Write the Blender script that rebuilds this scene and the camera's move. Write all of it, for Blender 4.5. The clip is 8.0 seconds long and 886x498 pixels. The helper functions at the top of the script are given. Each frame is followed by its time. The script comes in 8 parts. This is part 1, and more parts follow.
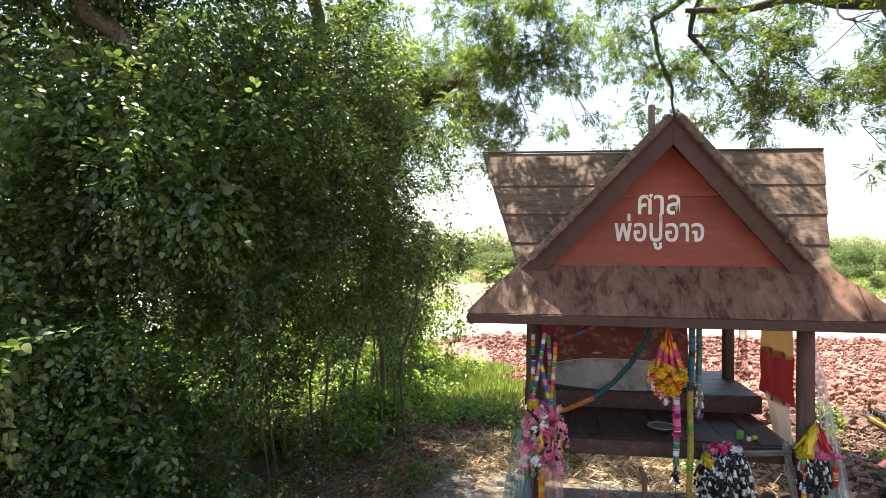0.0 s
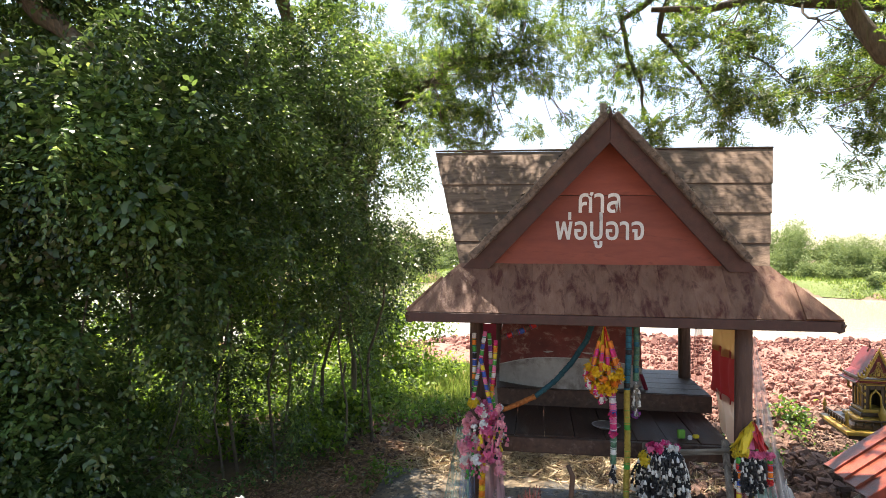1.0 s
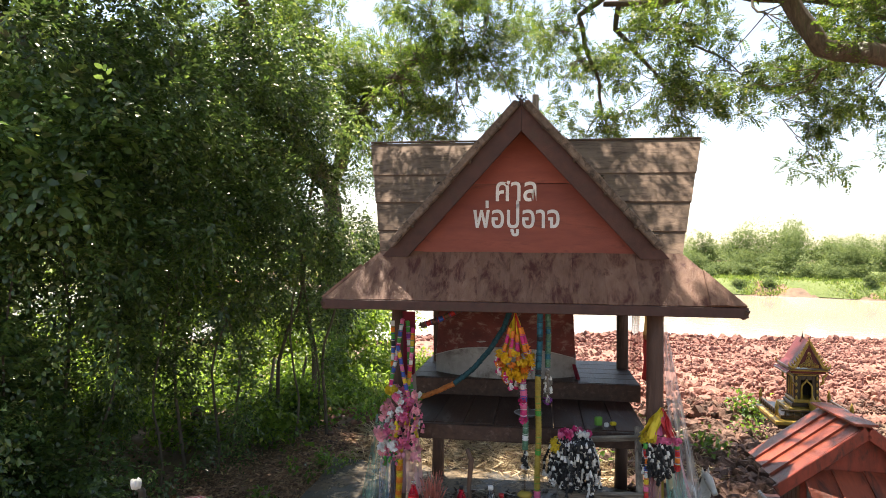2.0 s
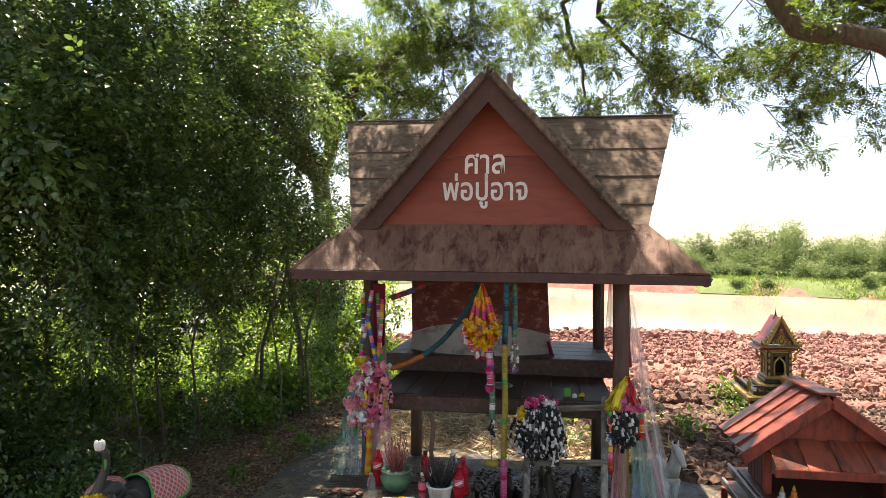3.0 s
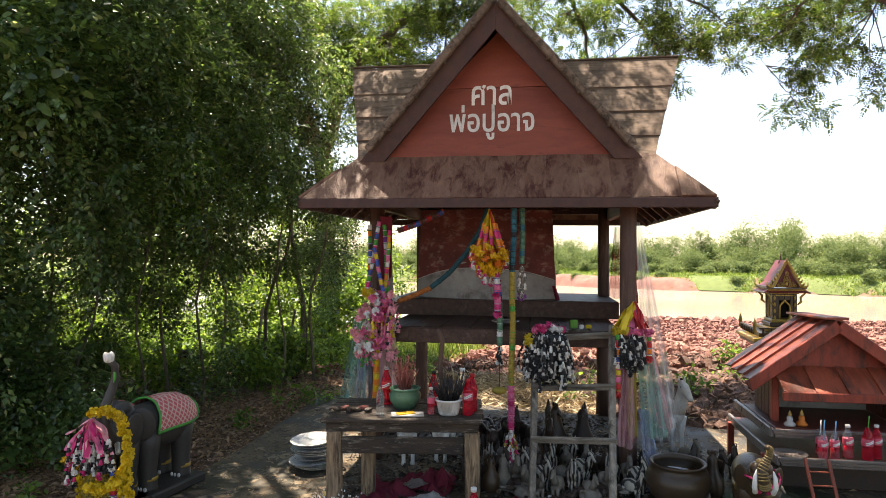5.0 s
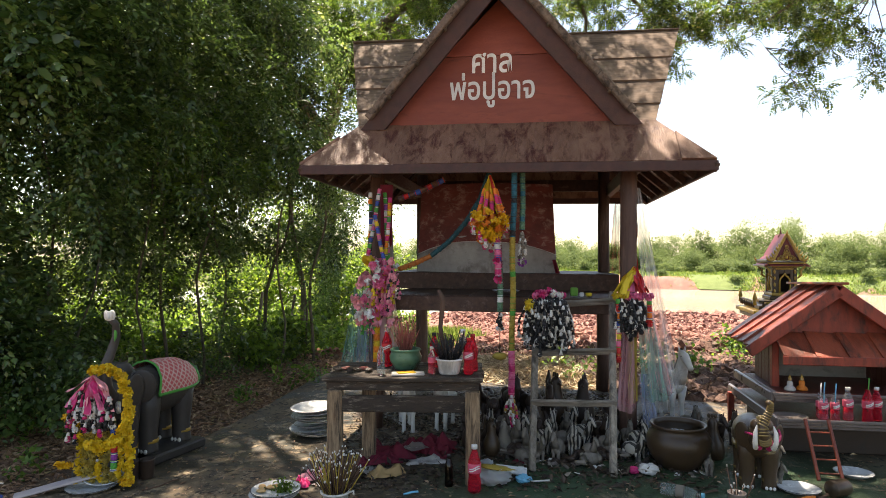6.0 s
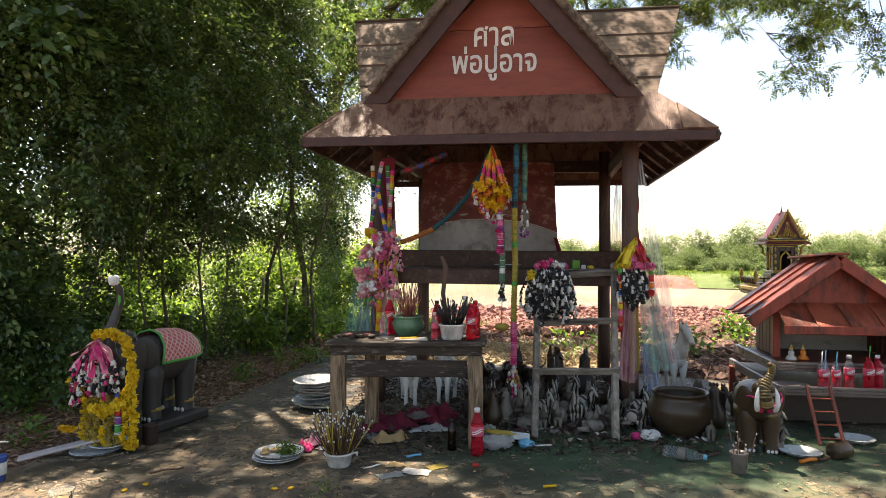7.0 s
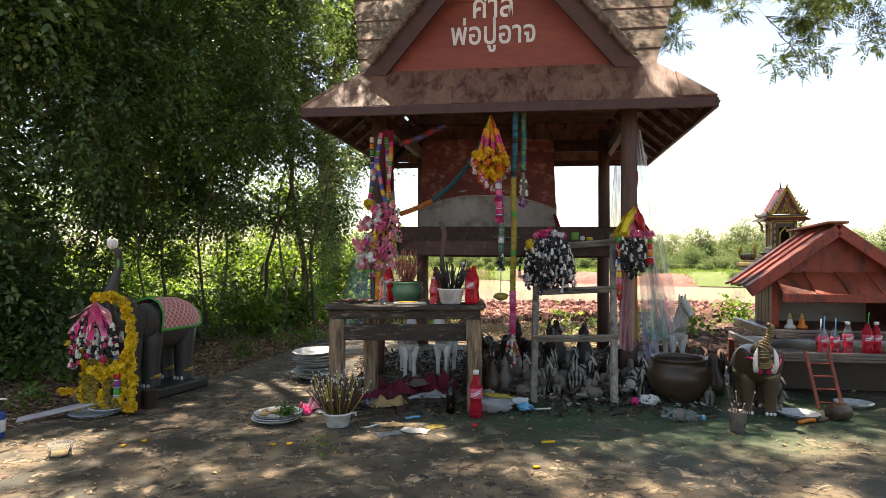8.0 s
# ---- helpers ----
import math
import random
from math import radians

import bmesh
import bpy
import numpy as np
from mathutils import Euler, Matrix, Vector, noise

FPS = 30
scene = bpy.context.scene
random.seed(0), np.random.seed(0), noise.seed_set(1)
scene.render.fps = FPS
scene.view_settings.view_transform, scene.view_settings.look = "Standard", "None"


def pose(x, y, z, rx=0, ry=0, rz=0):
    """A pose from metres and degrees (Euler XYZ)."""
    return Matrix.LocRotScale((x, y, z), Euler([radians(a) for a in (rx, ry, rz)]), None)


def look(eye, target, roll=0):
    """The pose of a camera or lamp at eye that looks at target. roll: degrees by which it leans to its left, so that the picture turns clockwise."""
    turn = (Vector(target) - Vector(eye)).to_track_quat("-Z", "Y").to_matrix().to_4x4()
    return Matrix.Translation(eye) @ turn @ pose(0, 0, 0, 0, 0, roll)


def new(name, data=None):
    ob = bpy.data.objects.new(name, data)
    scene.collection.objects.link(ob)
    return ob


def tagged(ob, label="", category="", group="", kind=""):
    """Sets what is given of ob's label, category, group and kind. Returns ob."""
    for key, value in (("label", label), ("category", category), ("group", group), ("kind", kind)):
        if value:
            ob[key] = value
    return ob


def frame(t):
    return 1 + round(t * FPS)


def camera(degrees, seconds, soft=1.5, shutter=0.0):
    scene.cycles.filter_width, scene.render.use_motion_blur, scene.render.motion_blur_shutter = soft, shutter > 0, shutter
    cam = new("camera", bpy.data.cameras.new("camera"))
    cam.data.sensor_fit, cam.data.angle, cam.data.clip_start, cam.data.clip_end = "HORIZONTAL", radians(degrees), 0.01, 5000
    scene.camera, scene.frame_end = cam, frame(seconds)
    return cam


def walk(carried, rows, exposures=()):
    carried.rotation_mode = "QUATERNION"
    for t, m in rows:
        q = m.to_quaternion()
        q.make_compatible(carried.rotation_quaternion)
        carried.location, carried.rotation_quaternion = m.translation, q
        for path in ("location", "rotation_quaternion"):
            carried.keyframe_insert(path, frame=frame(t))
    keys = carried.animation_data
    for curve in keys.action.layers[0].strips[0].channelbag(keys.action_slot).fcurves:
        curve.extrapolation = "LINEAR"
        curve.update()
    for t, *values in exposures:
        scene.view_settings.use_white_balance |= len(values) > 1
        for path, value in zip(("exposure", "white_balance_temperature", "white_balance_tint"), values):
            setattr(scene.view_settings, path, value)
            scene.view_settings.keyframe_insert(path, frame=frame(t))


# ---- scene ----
# the camera: seconds, place, yaw, pitch, roll
cam = camera(70.0, 8.0, soft=0.8)
ROWS = [
    (0.0, 0.000, 0.000, 2.250, -0.00, 0.00, -0.00),
    (0.5, 0.144, 0.004, 2.244, 0.05, 0.02, -0.00),
    (1.0, 0.410, 0.003, 2.236, 0.11, 0.05, -0.00),
    (1.5, 0.729, -0.007, 2.212, 0.23, 0.06, -0.01),
    (3.0, 1.195, -0.060, 1.947, 0.35, 0.29, -0.05),
    (3.5, 1.196, -0.062, 1.835, 0.32, 0.34, -0.03),
    (4.0, 1.173, -0.060, 1.729, 0.32, 0.38, -0.01),
    (4.5, 1.151, -0.061, 1.598, 0.31, 0.42, 0.00),
    (6.0, 1.138, -0.063, 1.234, 0.26, 0.56, -0.01),
    (6.5, 1.128, -0.069, 1.146, 0.25, 0.59, -0.01),
    (7.0, 1.121, -0.074, 1.042, 0.23, 0.62, -0.01),
    (7.5, 1.129, -0.072, 0.938, 0.24, 0.62, 0.01),
    (8.0, 1.129, -0.074, 0.844, 0.25, 0.63, 0.02),
]
walk(cam, [(t, pose(x, y, z, 90 + pitch, roll, yaw)) for t, x, y, z, yaw, pitch, roll in ROWS], [(0.0, 2.06, 7150, 14), (1.0, 1.95, 7250, 14), (3.0, 1.75, 7600, 14), (6.0, 1.82, 7700, 14), (8.0, 1.78, 7750, 14)])

# sky and sun
SUN_AZ, SUN_EL = -18.0, 69.0      # degrees to the right of straight ahead, and above the horizon
world = bpy.data.worlds.new("sky")
scene.world = world
world.use_nodes = True
sky = world.node_tree.nodes.new("ShaderNodeTexSky")
sky.sky_type, sky.sun_disc = "NISHITA", False
sky.sun_elevation, sky.sun_rotation = radians(SUN_EL), radians(SUN_AZ)
sky.air_density, sky.dust_density, sky.ozone_density = 1.0, 1.1, 1.0
world.node_tree.links.new(sky.outputs[0], world.node_tree.nodes["Background"].inputs[0])
world.node_tree.nodes["Background"].inputs[1].default_value = 0.1
sun_lamp = bpy.data.lights.new("sun", "SUN")
sun_lamp.energy, sun_lamp.angle, sun_lamp.color = 5.0, radians(0.53), (1.0, 0.95, 0.87)
az, el = radians(SUN_AZ), radians(SUN_EL)
sun_way = Vector((math.sin(az) * math.cos(el), math.cos(az) * math.cos(el), math.sin(el)))
new("sun", sun_lamp).matrix_world = look(sun_way * 60, (0, 0, 0))

# ---------------------------------------------------------------- materials
def nodes_of(name):
    m = bpy.data.materials.new(name)
    m.use_nodes = True
    nt = m.node_tree
    return m, nt, nt.nodes["Principled BSDF"]


def add(nt, kind, **vals):
    n = nt.nodes.new(kind)
    for k, v in vals.items():
        n.inputs[k].default_value = v
    return n


def surface(name, c1, c2, rough=0.7, scale=6.0, bump=0.3, fine=60.0, stretch=(1, 1, 1), stain=None, stain_scale=2.0,
            stain_amount=0.5, metal=0.0, vary=0.25, spec=0.4, world_space=False, depth=0.01, island=0.0):
    """Two colours mixed by grain, stains of a third one, relief and gloss that follow the grain, and a tone of its own for each piece."""
    m, nt, p = nodes_of(name)
    L = nt.links.new
    tc = nt.nodes.new("ShaderNodeTexCoord")
    info = nt.nodes.new("ShaderNodeObjectInfo")
    mp = add(nt, "ShaderNodeMapping", Scale=stretch)
    shift = nt.nodes.new("ShaderNodeVectorMath")
    shift.operation = "MULTIPLY_ADD"
    shift.inputs[1].default_value = (0, 0, 0) if world_space else (13.0, 7.0, 11.0)
    L(info.outputs["Random"], shift.inputs[0])
    if world_space:
        geo = nt.nodes.new("ShaderNodeNewGeometry")
        L(geo.outputs["Position"], shift.inputs[2])
    else:
        L(tc.outputs["Object"], shift.inputs[2])
    L(shift.outputs[0], mp.inputs["Vector"])
    n1 = add(nt, "ShaderNodeTexNoise", Scale=scale, Detail=7.0, Roughness=0.62)
    L(mp.outputs[0], n1.inputs["Vector"])
    ramp = nt.nodes.new("ShaderNodeValToRGB")
    ramp.color_ramp.elements[0].position, ramp.color_ramp.elements[1].position = 0.3, 0.72
    ramp.color_ramp.elements[0].color, ramp.color_ramp.elements[1].color = (*c1, 1), (*c2, 1)
    L(n1.outputs[0], ramp.inputs[0])
    col = ramp.outputs[0]
    if stain:
        n2 = add(nt, "ShaderNodeTexNoise", Scale=stain_scale, Detail=9.0, Roughness=0.68, Distortion=0.4)
        L(mp.outputs[0], n2.inputs["Vector"])
        r2 = nt.nodes.new("ShaderNodeValToRGB")
        r2.color_ramp.elements[0].position, r2.color_ramp.elements[1].position = 0.62 - 0.25 * stain_amount, 0.74 - 0.2 * stain_amount
        r2.color_ramp.elements[1].color = (0.9, 0.9, 0.9, 1)
        L(n2.outputs[0], r2.inputs[0])
        mx = nt.nodes.new("ShaderNodeMix")
        mx.data_type = "RGBA"
        L(r2.outputs[0], mx.inputs[0])
        L(col, mx.inputs[6])
        mx.inputs[7].default_value = (*stain, 1)
        col = mx.outputs[2]
    if vary:
        hsv = nt.nodes.new("ShaderNodeHueSaturation")
        rng = add(nt, "ShaderNodeMapRange")
        rng.inputs["To Min"].default_value, rng.inputs["To Max"].default_value = 1 - vary, 1 + vary
        L(info.outputs["Random"], rng.inputs["Value"])
        L(rng.outputs[0], hsv.inputs["Value"])
        L(col, hsv.inputs["Color"])
        col = hsv.outputs[0]
    if island:
        gi = nt.nodes.new("ShaderNodeNewGeometry")
        hi = nt.nodes.new("ShaderNodeHueSaturation")
        ri = add(nt, "ShaderNodeMapRange")
        ri.inputs["To Min"].default_value, ri.inputs["To Max"].default_value = 1 - island, 1 + island
        L(gi.outputs["Random Per Island"], ri.inputs["Value"])
        L(ri.outputs[0], hi.inputs["Value"])
        L(col, hi.inputs["Color"])
        col = hi.outputs[0]
    L(col, p.inputs["Base Color"])
    n3 = add(nt, "ShaderNodeTexNoise", Scale=fine, Detail=5.0, Roughness=0.6)
    L(mp.outputs[0], n3.inputs["Vector"])
    b = add(nt, "ShaderNodeBump", Strength=bump, Distance=depth)
    L(n3.outputs[0], b.inputs["Height"])
    L(b.outputs[0], p.inputs["Normal"])
    rr = add(nt, "ShaderNodeMapRange")
    rr.inputs["To Min"].default_value, rr.inputs["To Max"].default_value = max(0.02, rough - 0.13), min(1, rough + 0.13)
    L(n1.outputs[0], rr.inputs["Value"])
    L(rr.outputs[0], p.inputs["Roughness"])
    p.inputs["Metallic"].default_value = metal
    p.inputs["Specular IOR Level"].default_value = spec
    return m


def leafy(name, dark, light, dry=None, through_light=0.4, rough=0.42, clumps=0.0, gloss=0.5):
    """Leaves: a tone for each leaf, a waxy face, and light that shines through."""
    m, nt, p = nodes_of(name)
    L = nt.links.new
    geo = nt.nodes.new("ShaderNodeNewGeometry")
    ramp = nt.nodes.new("ShaderNodeValToRGB")
    e = ramp.color_ramp.elements
    e[0].color, e[1].color = (*dark, 1), (*light, 1)
    if dry:
        e[1].position = 0.93
        x = e.new(1.0)
        x.color = (*dry, 1)
    L(geo.outputs["Random Per Island"], ramp.inputs[0])
    # whole shoots differ too: older and darker, younger and yellower
    big = add(nt, "ShaderNodeTexNoise", Scale=1.5, Detail=3.0, Roughness=0.6)
    L(geo.outputs["Position"], big.inputs["Vector"])
    tone = nt.nodes.new("ShaderNodeHueSaturation")
    spread = add(nt, "ShaderNodeMapRange")
    spread.inputs["From Min"].default_value, spread.inputs["From Max"].default_value = 0.35, 0.66
    spread.inputs["To Min"].default_value, spread.inputs["To Max"].default_value = 1 - clumps, 1 + clumps
    L(big.outputs[0], spread.inputs["Value"])
    L(spread.outputs[0], tone.inputs["Value"])
    L(ramp.outputs[0], tone.inputs["Color"])
    L(tone.outputs[0], p.inputs["Base Color"])
    p.inputs["Roughness"].default_value = rough
    p.inputs["Specular IOR Level"].default_value = gloss
    tr = nt.nodes.new("ShaderNodeBsdfTranslucent")
    bright = nt.nodes.new("ShaderNodeHueSaturation")
    bright.inputs["Hue"].default_value, bright.inputs["Saturation"].default_value, bright.inputs["Value"].default_value = 0.475, 1.1, 2.2
    L(tone.outputs[0], bright.inputs["Color"])
    L(bright.outputs[0], tr.inputs["Color"])
    mix = nt.nodes.new("ShaderNodeMixShader")
    mix.inputs[0].default_value = through_light
    L(p.outputs[0], mix.inputs[1])
    L(tr.outputs[0], mix.inputs[2])
    L(mix.outputs[0], nt.nodes["Material Output"].inputs[0])
    return m


def clear(name, color, rough=0.06, ior=1.4, alpha=1.0):
    m, nt, p = nodes_of(name)
    p.inputs["Base Color"].default_value = (*color, 1)
    p.inputs["Roughness"].default_value = rough
    p.inputs["IOR"].default_value = ior
    p.inputs["Transmission Weight"].default_value = 1.0
    p.inputs["Alpha"].default_value = alpha
    return m


def gauze(name, color, cover=0.5):
    """Thin woven net: partly open, lets light through."""
    m, nt, p = nodes_of(name)
    L = nt.links.new
    n = add(nt, "ShaderNodeTexNoise", Scale=24.0, Detail=4.0)
    tc = nt.nodes.new("ShaderNodeTexCoord")
    mp = add(nt, "ShaderNodeMapping", Scale=(1, 1, 0.12))
    L(tc.outputs["Object"], mp.inputs[0])
    L(mp.outputs[0], n.inputs["Vector"])
    r = add(nt, "ShaderNodeMapRange")
    r.inputs["From Min"].default_value, r.inputs["From Max"].default_value = 0.3, 0.7
    r.inputs["To Min"].default_value, r.inputs["To Max"].default_value = max(0, cover - 0.25), min(1, cover + 0.25)
    L(n.outputs[0], r.inputs["Value"])
    L(r.outputs[0], p.inputs["Alpha"])
    p.inputs["Base Color"].default_value = (*color, 1)
    p.inputs["Roughness"].default_value = 0.9
    return m


M = {}
M["roof_wood"] = surface("roof_wood", (0.115, 0.076, 0.054), (0.215, 0.15, 0.108), 0.8, 5, 0.6, 40, (1.4, 5, 5), (0.07, 0.045, 0.033), 3.5, 0.45, vary=0.14, spec=0.25)
M["skirt_wood"] = surface("skirt_wood", (0.145, 0.07, 0.045), (0.225, 0.125, 0.083), 0.55, 6, 0.5, 40, (3.2, 1.3, 1.3), (0.06, 0.013, 0.01), 4.2, 0.56, vary=0.1, spec=0.3)
M["barge_wood"] = surface("barge_wood", (0.04, 0.015, 0.012), (0.08, 0.033, 0.025), 0.55, 6, 0.3, 50, (2, 2, 2), (0.05, 0.03, 0.02), 4, 0.3)
M["red_panel"] = surface("red_panel", (0.2, 0.042, 0.026), (0.3, 0.078, 0.047), 0.6, 3, 0.25, 60, (1, 1, 4), (0.14, 0.035, 0.025), 3.0, 0.25)
M["verge_wood"] = surface("verge_wood", (0.1, 0.07, 0.052), (0.25, 0.185, 0.14), 0.9, 9, 0.9, 50, (3, 3, 3), (0.035, 0.026, 0.02), 6, 0.5)
M["edge_wood"] = surface("edge_wood", (0.05, 0.035, 0.025), (0.13, 0.09, 0.06), 0.9, 12, 0.8, 60)
M["dark_wood"] = surface("dark_wood", (0.04, 0.02, 0.013), (0.095, 0.05, 0.033), 0.55, 5, 0.4, 50, (5, 0.7, 5), (0.15, 0.1, 0.08), 3, 0.25, spec=0.35)
M["post_wood"] = surface("post_wood", (0.06, 0.03, 0.022), (0.13, 0.07, 0.05), 0.6, 6, 0.5, 40, (5, 5, 0.6), (0.19, 0.12, 0.09), 4, 0.25)
M["grey_wood"] = surface("grey_wood", (0.12, 0.1, 0.08), (0.36, 0.31, 0.25), 0.85, 6, 0.8, 50, (6, 6, 0.6), (0.06, 0.05, 0.04), 4, 0.4)
M["grey_rail"] = surface("grey_rail", (0.11, 0.09, 0.07), (0.36, 0.31, 0.25), 0.85, 6, 0.8, 50, (0.6, 6, 6), (0.06, 0.05, 0.04), 4, 0.4)
M["leg_wood"] = surface("leg_wood", (0.13, 0.08, 0.045), (0.44, 0.31, 0.19), 0.75, 9, 0.9, 50, (7, 7, 0.7), (0.03, 0.022, 0.016), 6, 0.6)


def old_concrete():
    """Worn slab: damp dark stains, pale flaking skin, a mossy patch in the wet hollow before the jar."""
    m, nt, p = nodes_of("concrete")
    L = nt.links.new
    geo = nt.nodes.new("ShaderNodeNewGeometry")

    def blotch(scale, lo, hi, detail=8.0, rough=0.65, dist=0.3):
        n = add(nt, "ShaderNodeTexNoise", Scale=scale, Detail=detail, Roughness=rough, Distortion=dist)
        L(geo.outputs["Position"], n.inputs["Vector"])
        r = nt.nodes.new("ShaderNodeValToRGB")
        r.color_ramp.elements[0].position, r.color_ramp.elements[1].position = lo, hi
        L(n.outputs[0], r.inputs[0])
        return n, r.outputs[0]

    def mix(fac, a, b):
        x = nt.nodes.new("ShaderNodeMix")
        x.data_type = "RGBA"
        L(fac, x.inputs[0])
        if isinstance(a, tuple):
            x.inputs[6].default_value = (*a, 1)
        else:
            L(a, x.inputs[6])
        if isinstance(b, tuple):
            x.inputs[7].default_value = (*b, 1)
        else:
            L(b, x.inputs[7])
        return x.outputs[2]

    n0, f0 = blotch(3.0, 0.3, 0.7)
    col = mix(f0, (0.066, 0.049, 0.03), (0.215, 0.158, 0.094))
    n1, f1 = blotch(1.7, 0.44, 0.55, 10.0, 0.72, 0.3)
    col = mix(f1, col, (0.03, 0.028, 0.017))
    n2, f2 = blotch(7.0, 0.54, 0.575, 11.0, 0.74, 0.5)
    col = mix(f2, col, (0.265, 0.2, 0.124))
    n3, f3 = blotch(19.0, 0.54, 0.59, 6.0, 0.68, 0.4)
    col = mix(f3, col, (0.035, 0.028, 0.02))
    # moss in the hollow
    away = nt.nodes.new("ShaderNodeVectorMath")
    away.operation = "DISTANCE"
    away.inputs[1].default_value = (1.42, 3.4, 0.0)
    squeeze = add(nt, "ShaderNodeMapping", Scale=(0.6, 1.0, 1.0))
    L(geo.outputs["Position"], squeeze.inputs["Vector"])
    L(squeeze.outputs[0], away.inputs[0])
    fall = add(nt, "ShaderNodeMapRange")
    fall.inputs["From Min"].default_value, fall.inputs["From Max"].default_value = 0.95, 0.5
    L(away.outputs["Value"], fall.inputs["Value"])
    n4, f4 = blotch(2.2, 0.36, 0.5, 9.0, 0.72, 0.3)
    both = nt.nodes.new("ShaderNodeMath")
    both.operation = "MULTIPLY"
    L(fall.outputs[0], both.inputs[0])
    L(f4, both.inputs[1])
    col = mix(both.outputs[0], col, (0.03, 0.066, 0.028))
    L(col, p.inputs["Base Color"])
    rr = add(nt, "ShaderNodeMapRange")
    rr.inputs["To Min"].default_value, rr.inputs["To Max"].default_value = 0.9, 0.55
    L(f1, rr.inputs["Value"])
    L(rr.outputs[0], p.inputs["Roughness"])
    fine = add(nt, "ShaderNodeTexNoise", Scale=55.0, Detail=6.0, Roughness=0.7)
    L(geo.outputs["Position"], fine.inputs["Vector"])
    b1 = add(nt, "ShaderNodeBump", Strength=0.5, Distance=0.008)
    L(fine.outputs[0], b1.inputs["Height"])
    b2 = add(nt, "ShaderNodeBump", Strength=0.8, Distance=0.008)
    L(f2, b2.inputs["Height"])
    L(b1.outputs[0], b2.inputs["Normal"])
    L(b2.outputs[0], p.inputs["Normal"])
    return m


M["concrete"] = old_concrete()
M["table_wood"] = surface("table_wood", (0.014, 0.01, 0.007), (0.065, 0.045, 0.031), 0.6, 6, 0.9, 50, (1.2, 6, 6), (0.26, 0.22, 0.17), 9, 0.3)
M["earth"] = surface("earth", (0.095, 0.062, 0.043), (0.23, 0.158, 0.106), 0.95, 1.6, 0.9, 26, (1, 1, 1), (0.3, 0.16, 0.1), 0.5, 0.4, world_space=True, vary=0, depth=0.03)
M["rubble"] = surface("rubble", (0.14, 0.056, 0.043), (0.35, 0.176, 0.138), 0.95, 7, 0.9, 40, (1, 1, 1), (0.3, 0.17, 0.12), 2.0, 0.4, world_space=True, vary=0, depth=0.02, island=0.35)
M["dark_soil"] = surface("dark_soil", (0.075, 0.044, 0.034), (0.2, 0.116, 0.087), 0.95, 7, 0.9, 40, (1, 1, 1), None, world_space=True, vary=0, depth=0.02, island=0.4)
M["bark"] = surface("bark", (0.07, 0.055, 0.04), (0.2, 0.16, 0.12), 0.95, 9, 0.9, 40, (4, 4, 0.7), (0.1, 0.13, 0.06), 2, 0.35, depth=0.02)
M["bush_leaf"] = leafy("bush_leaf", (0.022, 0.053, 0.016), (0.092, 0.158, 0.045), (0.23, 0.29, 0.1), 0.38, 0.3, 0.5, 0.62)
M["vine_leaf"] = leafy("vine_leaf", (0.032, 0.08, 0.016), (0.12, 0.215, 0.042), (0.24, 0.3, 0.075), 0.48, 0.38, 0.35)
M["weed_leaf"] = leafy("weed_leaf", (0.036, 0.085, 0.016), (0.135, 0.225, 0.045), (0.24, 0.31, 0.08), 0.58, 0.42, 0.45)
M["tree_leaf"] = leafy("tree_leaf", (0.022, 0.052, 0.013), (0.085, 0.15, 0.03), (0.2, 0.24, 0.06), 0.42, 0.45, 0.4)
M["grass"] = leafy("grass", (0.075, 0.135, 0.028), (0.19, 0.275, 0.075), (0.35, 0.3, 0.14), 0.4, 0.5)
# paler leaves across the pond: distance haze is put into their colour
M["far_haze_leaf"] = leafy("far_haze_leaf", (0.07, 0.112, 0.042), (0.145, 0.2, 0.075), (0.17, 0.22, 0.09), 0.3, 0.9)
M["dry_leaf"] = leafy("dry_leaf", (0.15, 0.082, 0.05), (0.42, 0.28, 0.17), (0.5, 0.4, 0.2), 0.15, 0.7)
M["cloth_yellow"] = leafy("cloth_yellow", (0.42, 0.31, 0.12), (0.47, 0.35, 0.14), None, 0.4, 0.85)
M["cloth_scarlet"] = leafy("cloth_scarlet", (0.26, 0.055, 0.03), (0.3, 0.065, 0.035), None, 0.25, 0.85)
M["cloth_pale"] = leafy("cloth_pale", (0.5, 0.42, 0.3), (0.55, 0.47, 0.34), None, 0.4, 0.85)
M["moss"] = leafy("moss", (0.018, 0.016, 0.01), (0.06, 0.055, 0.03), (0.16, 0.12, 0.07), 0.1, 0.8)
M["straw"] = leafy("straw", (0.3, 0.23, 0.13), (0.58, 0.49, 0.32), None, 0.15, 0.7)


def muddy_water():
    m, nt, p = nodes_of("pond_water")
    n = add(nt, "ShaderNodeTexNoise", Scale=1.4, Detail=4.0)
    tc = nt.nodes.new("ShaderNodeTexCoord")
    nt.links.new(tc.outputs["Object"], n.inputs["Vector"])
    b = add(nt, "ShaderNodeBump", Strength=0.25, Distance=0.04)
    nt.links.new(n.outputs[0], b.inputs["Height"])
    nt.links.new(b.outputs[0], p.inputs["Normal"])
    p.inputs["Base Color"].default_value = (0.41, 0.34, 0.285, 1)
    p.inputs["Roughness"].default_value = 0.08
    p.inputs["IOR"].default_value = 1.33
    return m


M["water"] = muddy_water()
M["meadow"] = surface("meadow", (0.09, 0.13, 0.035), (0.19, 0.24, 0.08), 0.95, 0.5, 0.9, 8, (1, 1, 1), (0.22, 0.17, 0.09), 0.15, 0.3, world_space=True, vary=0, depth=0.1)


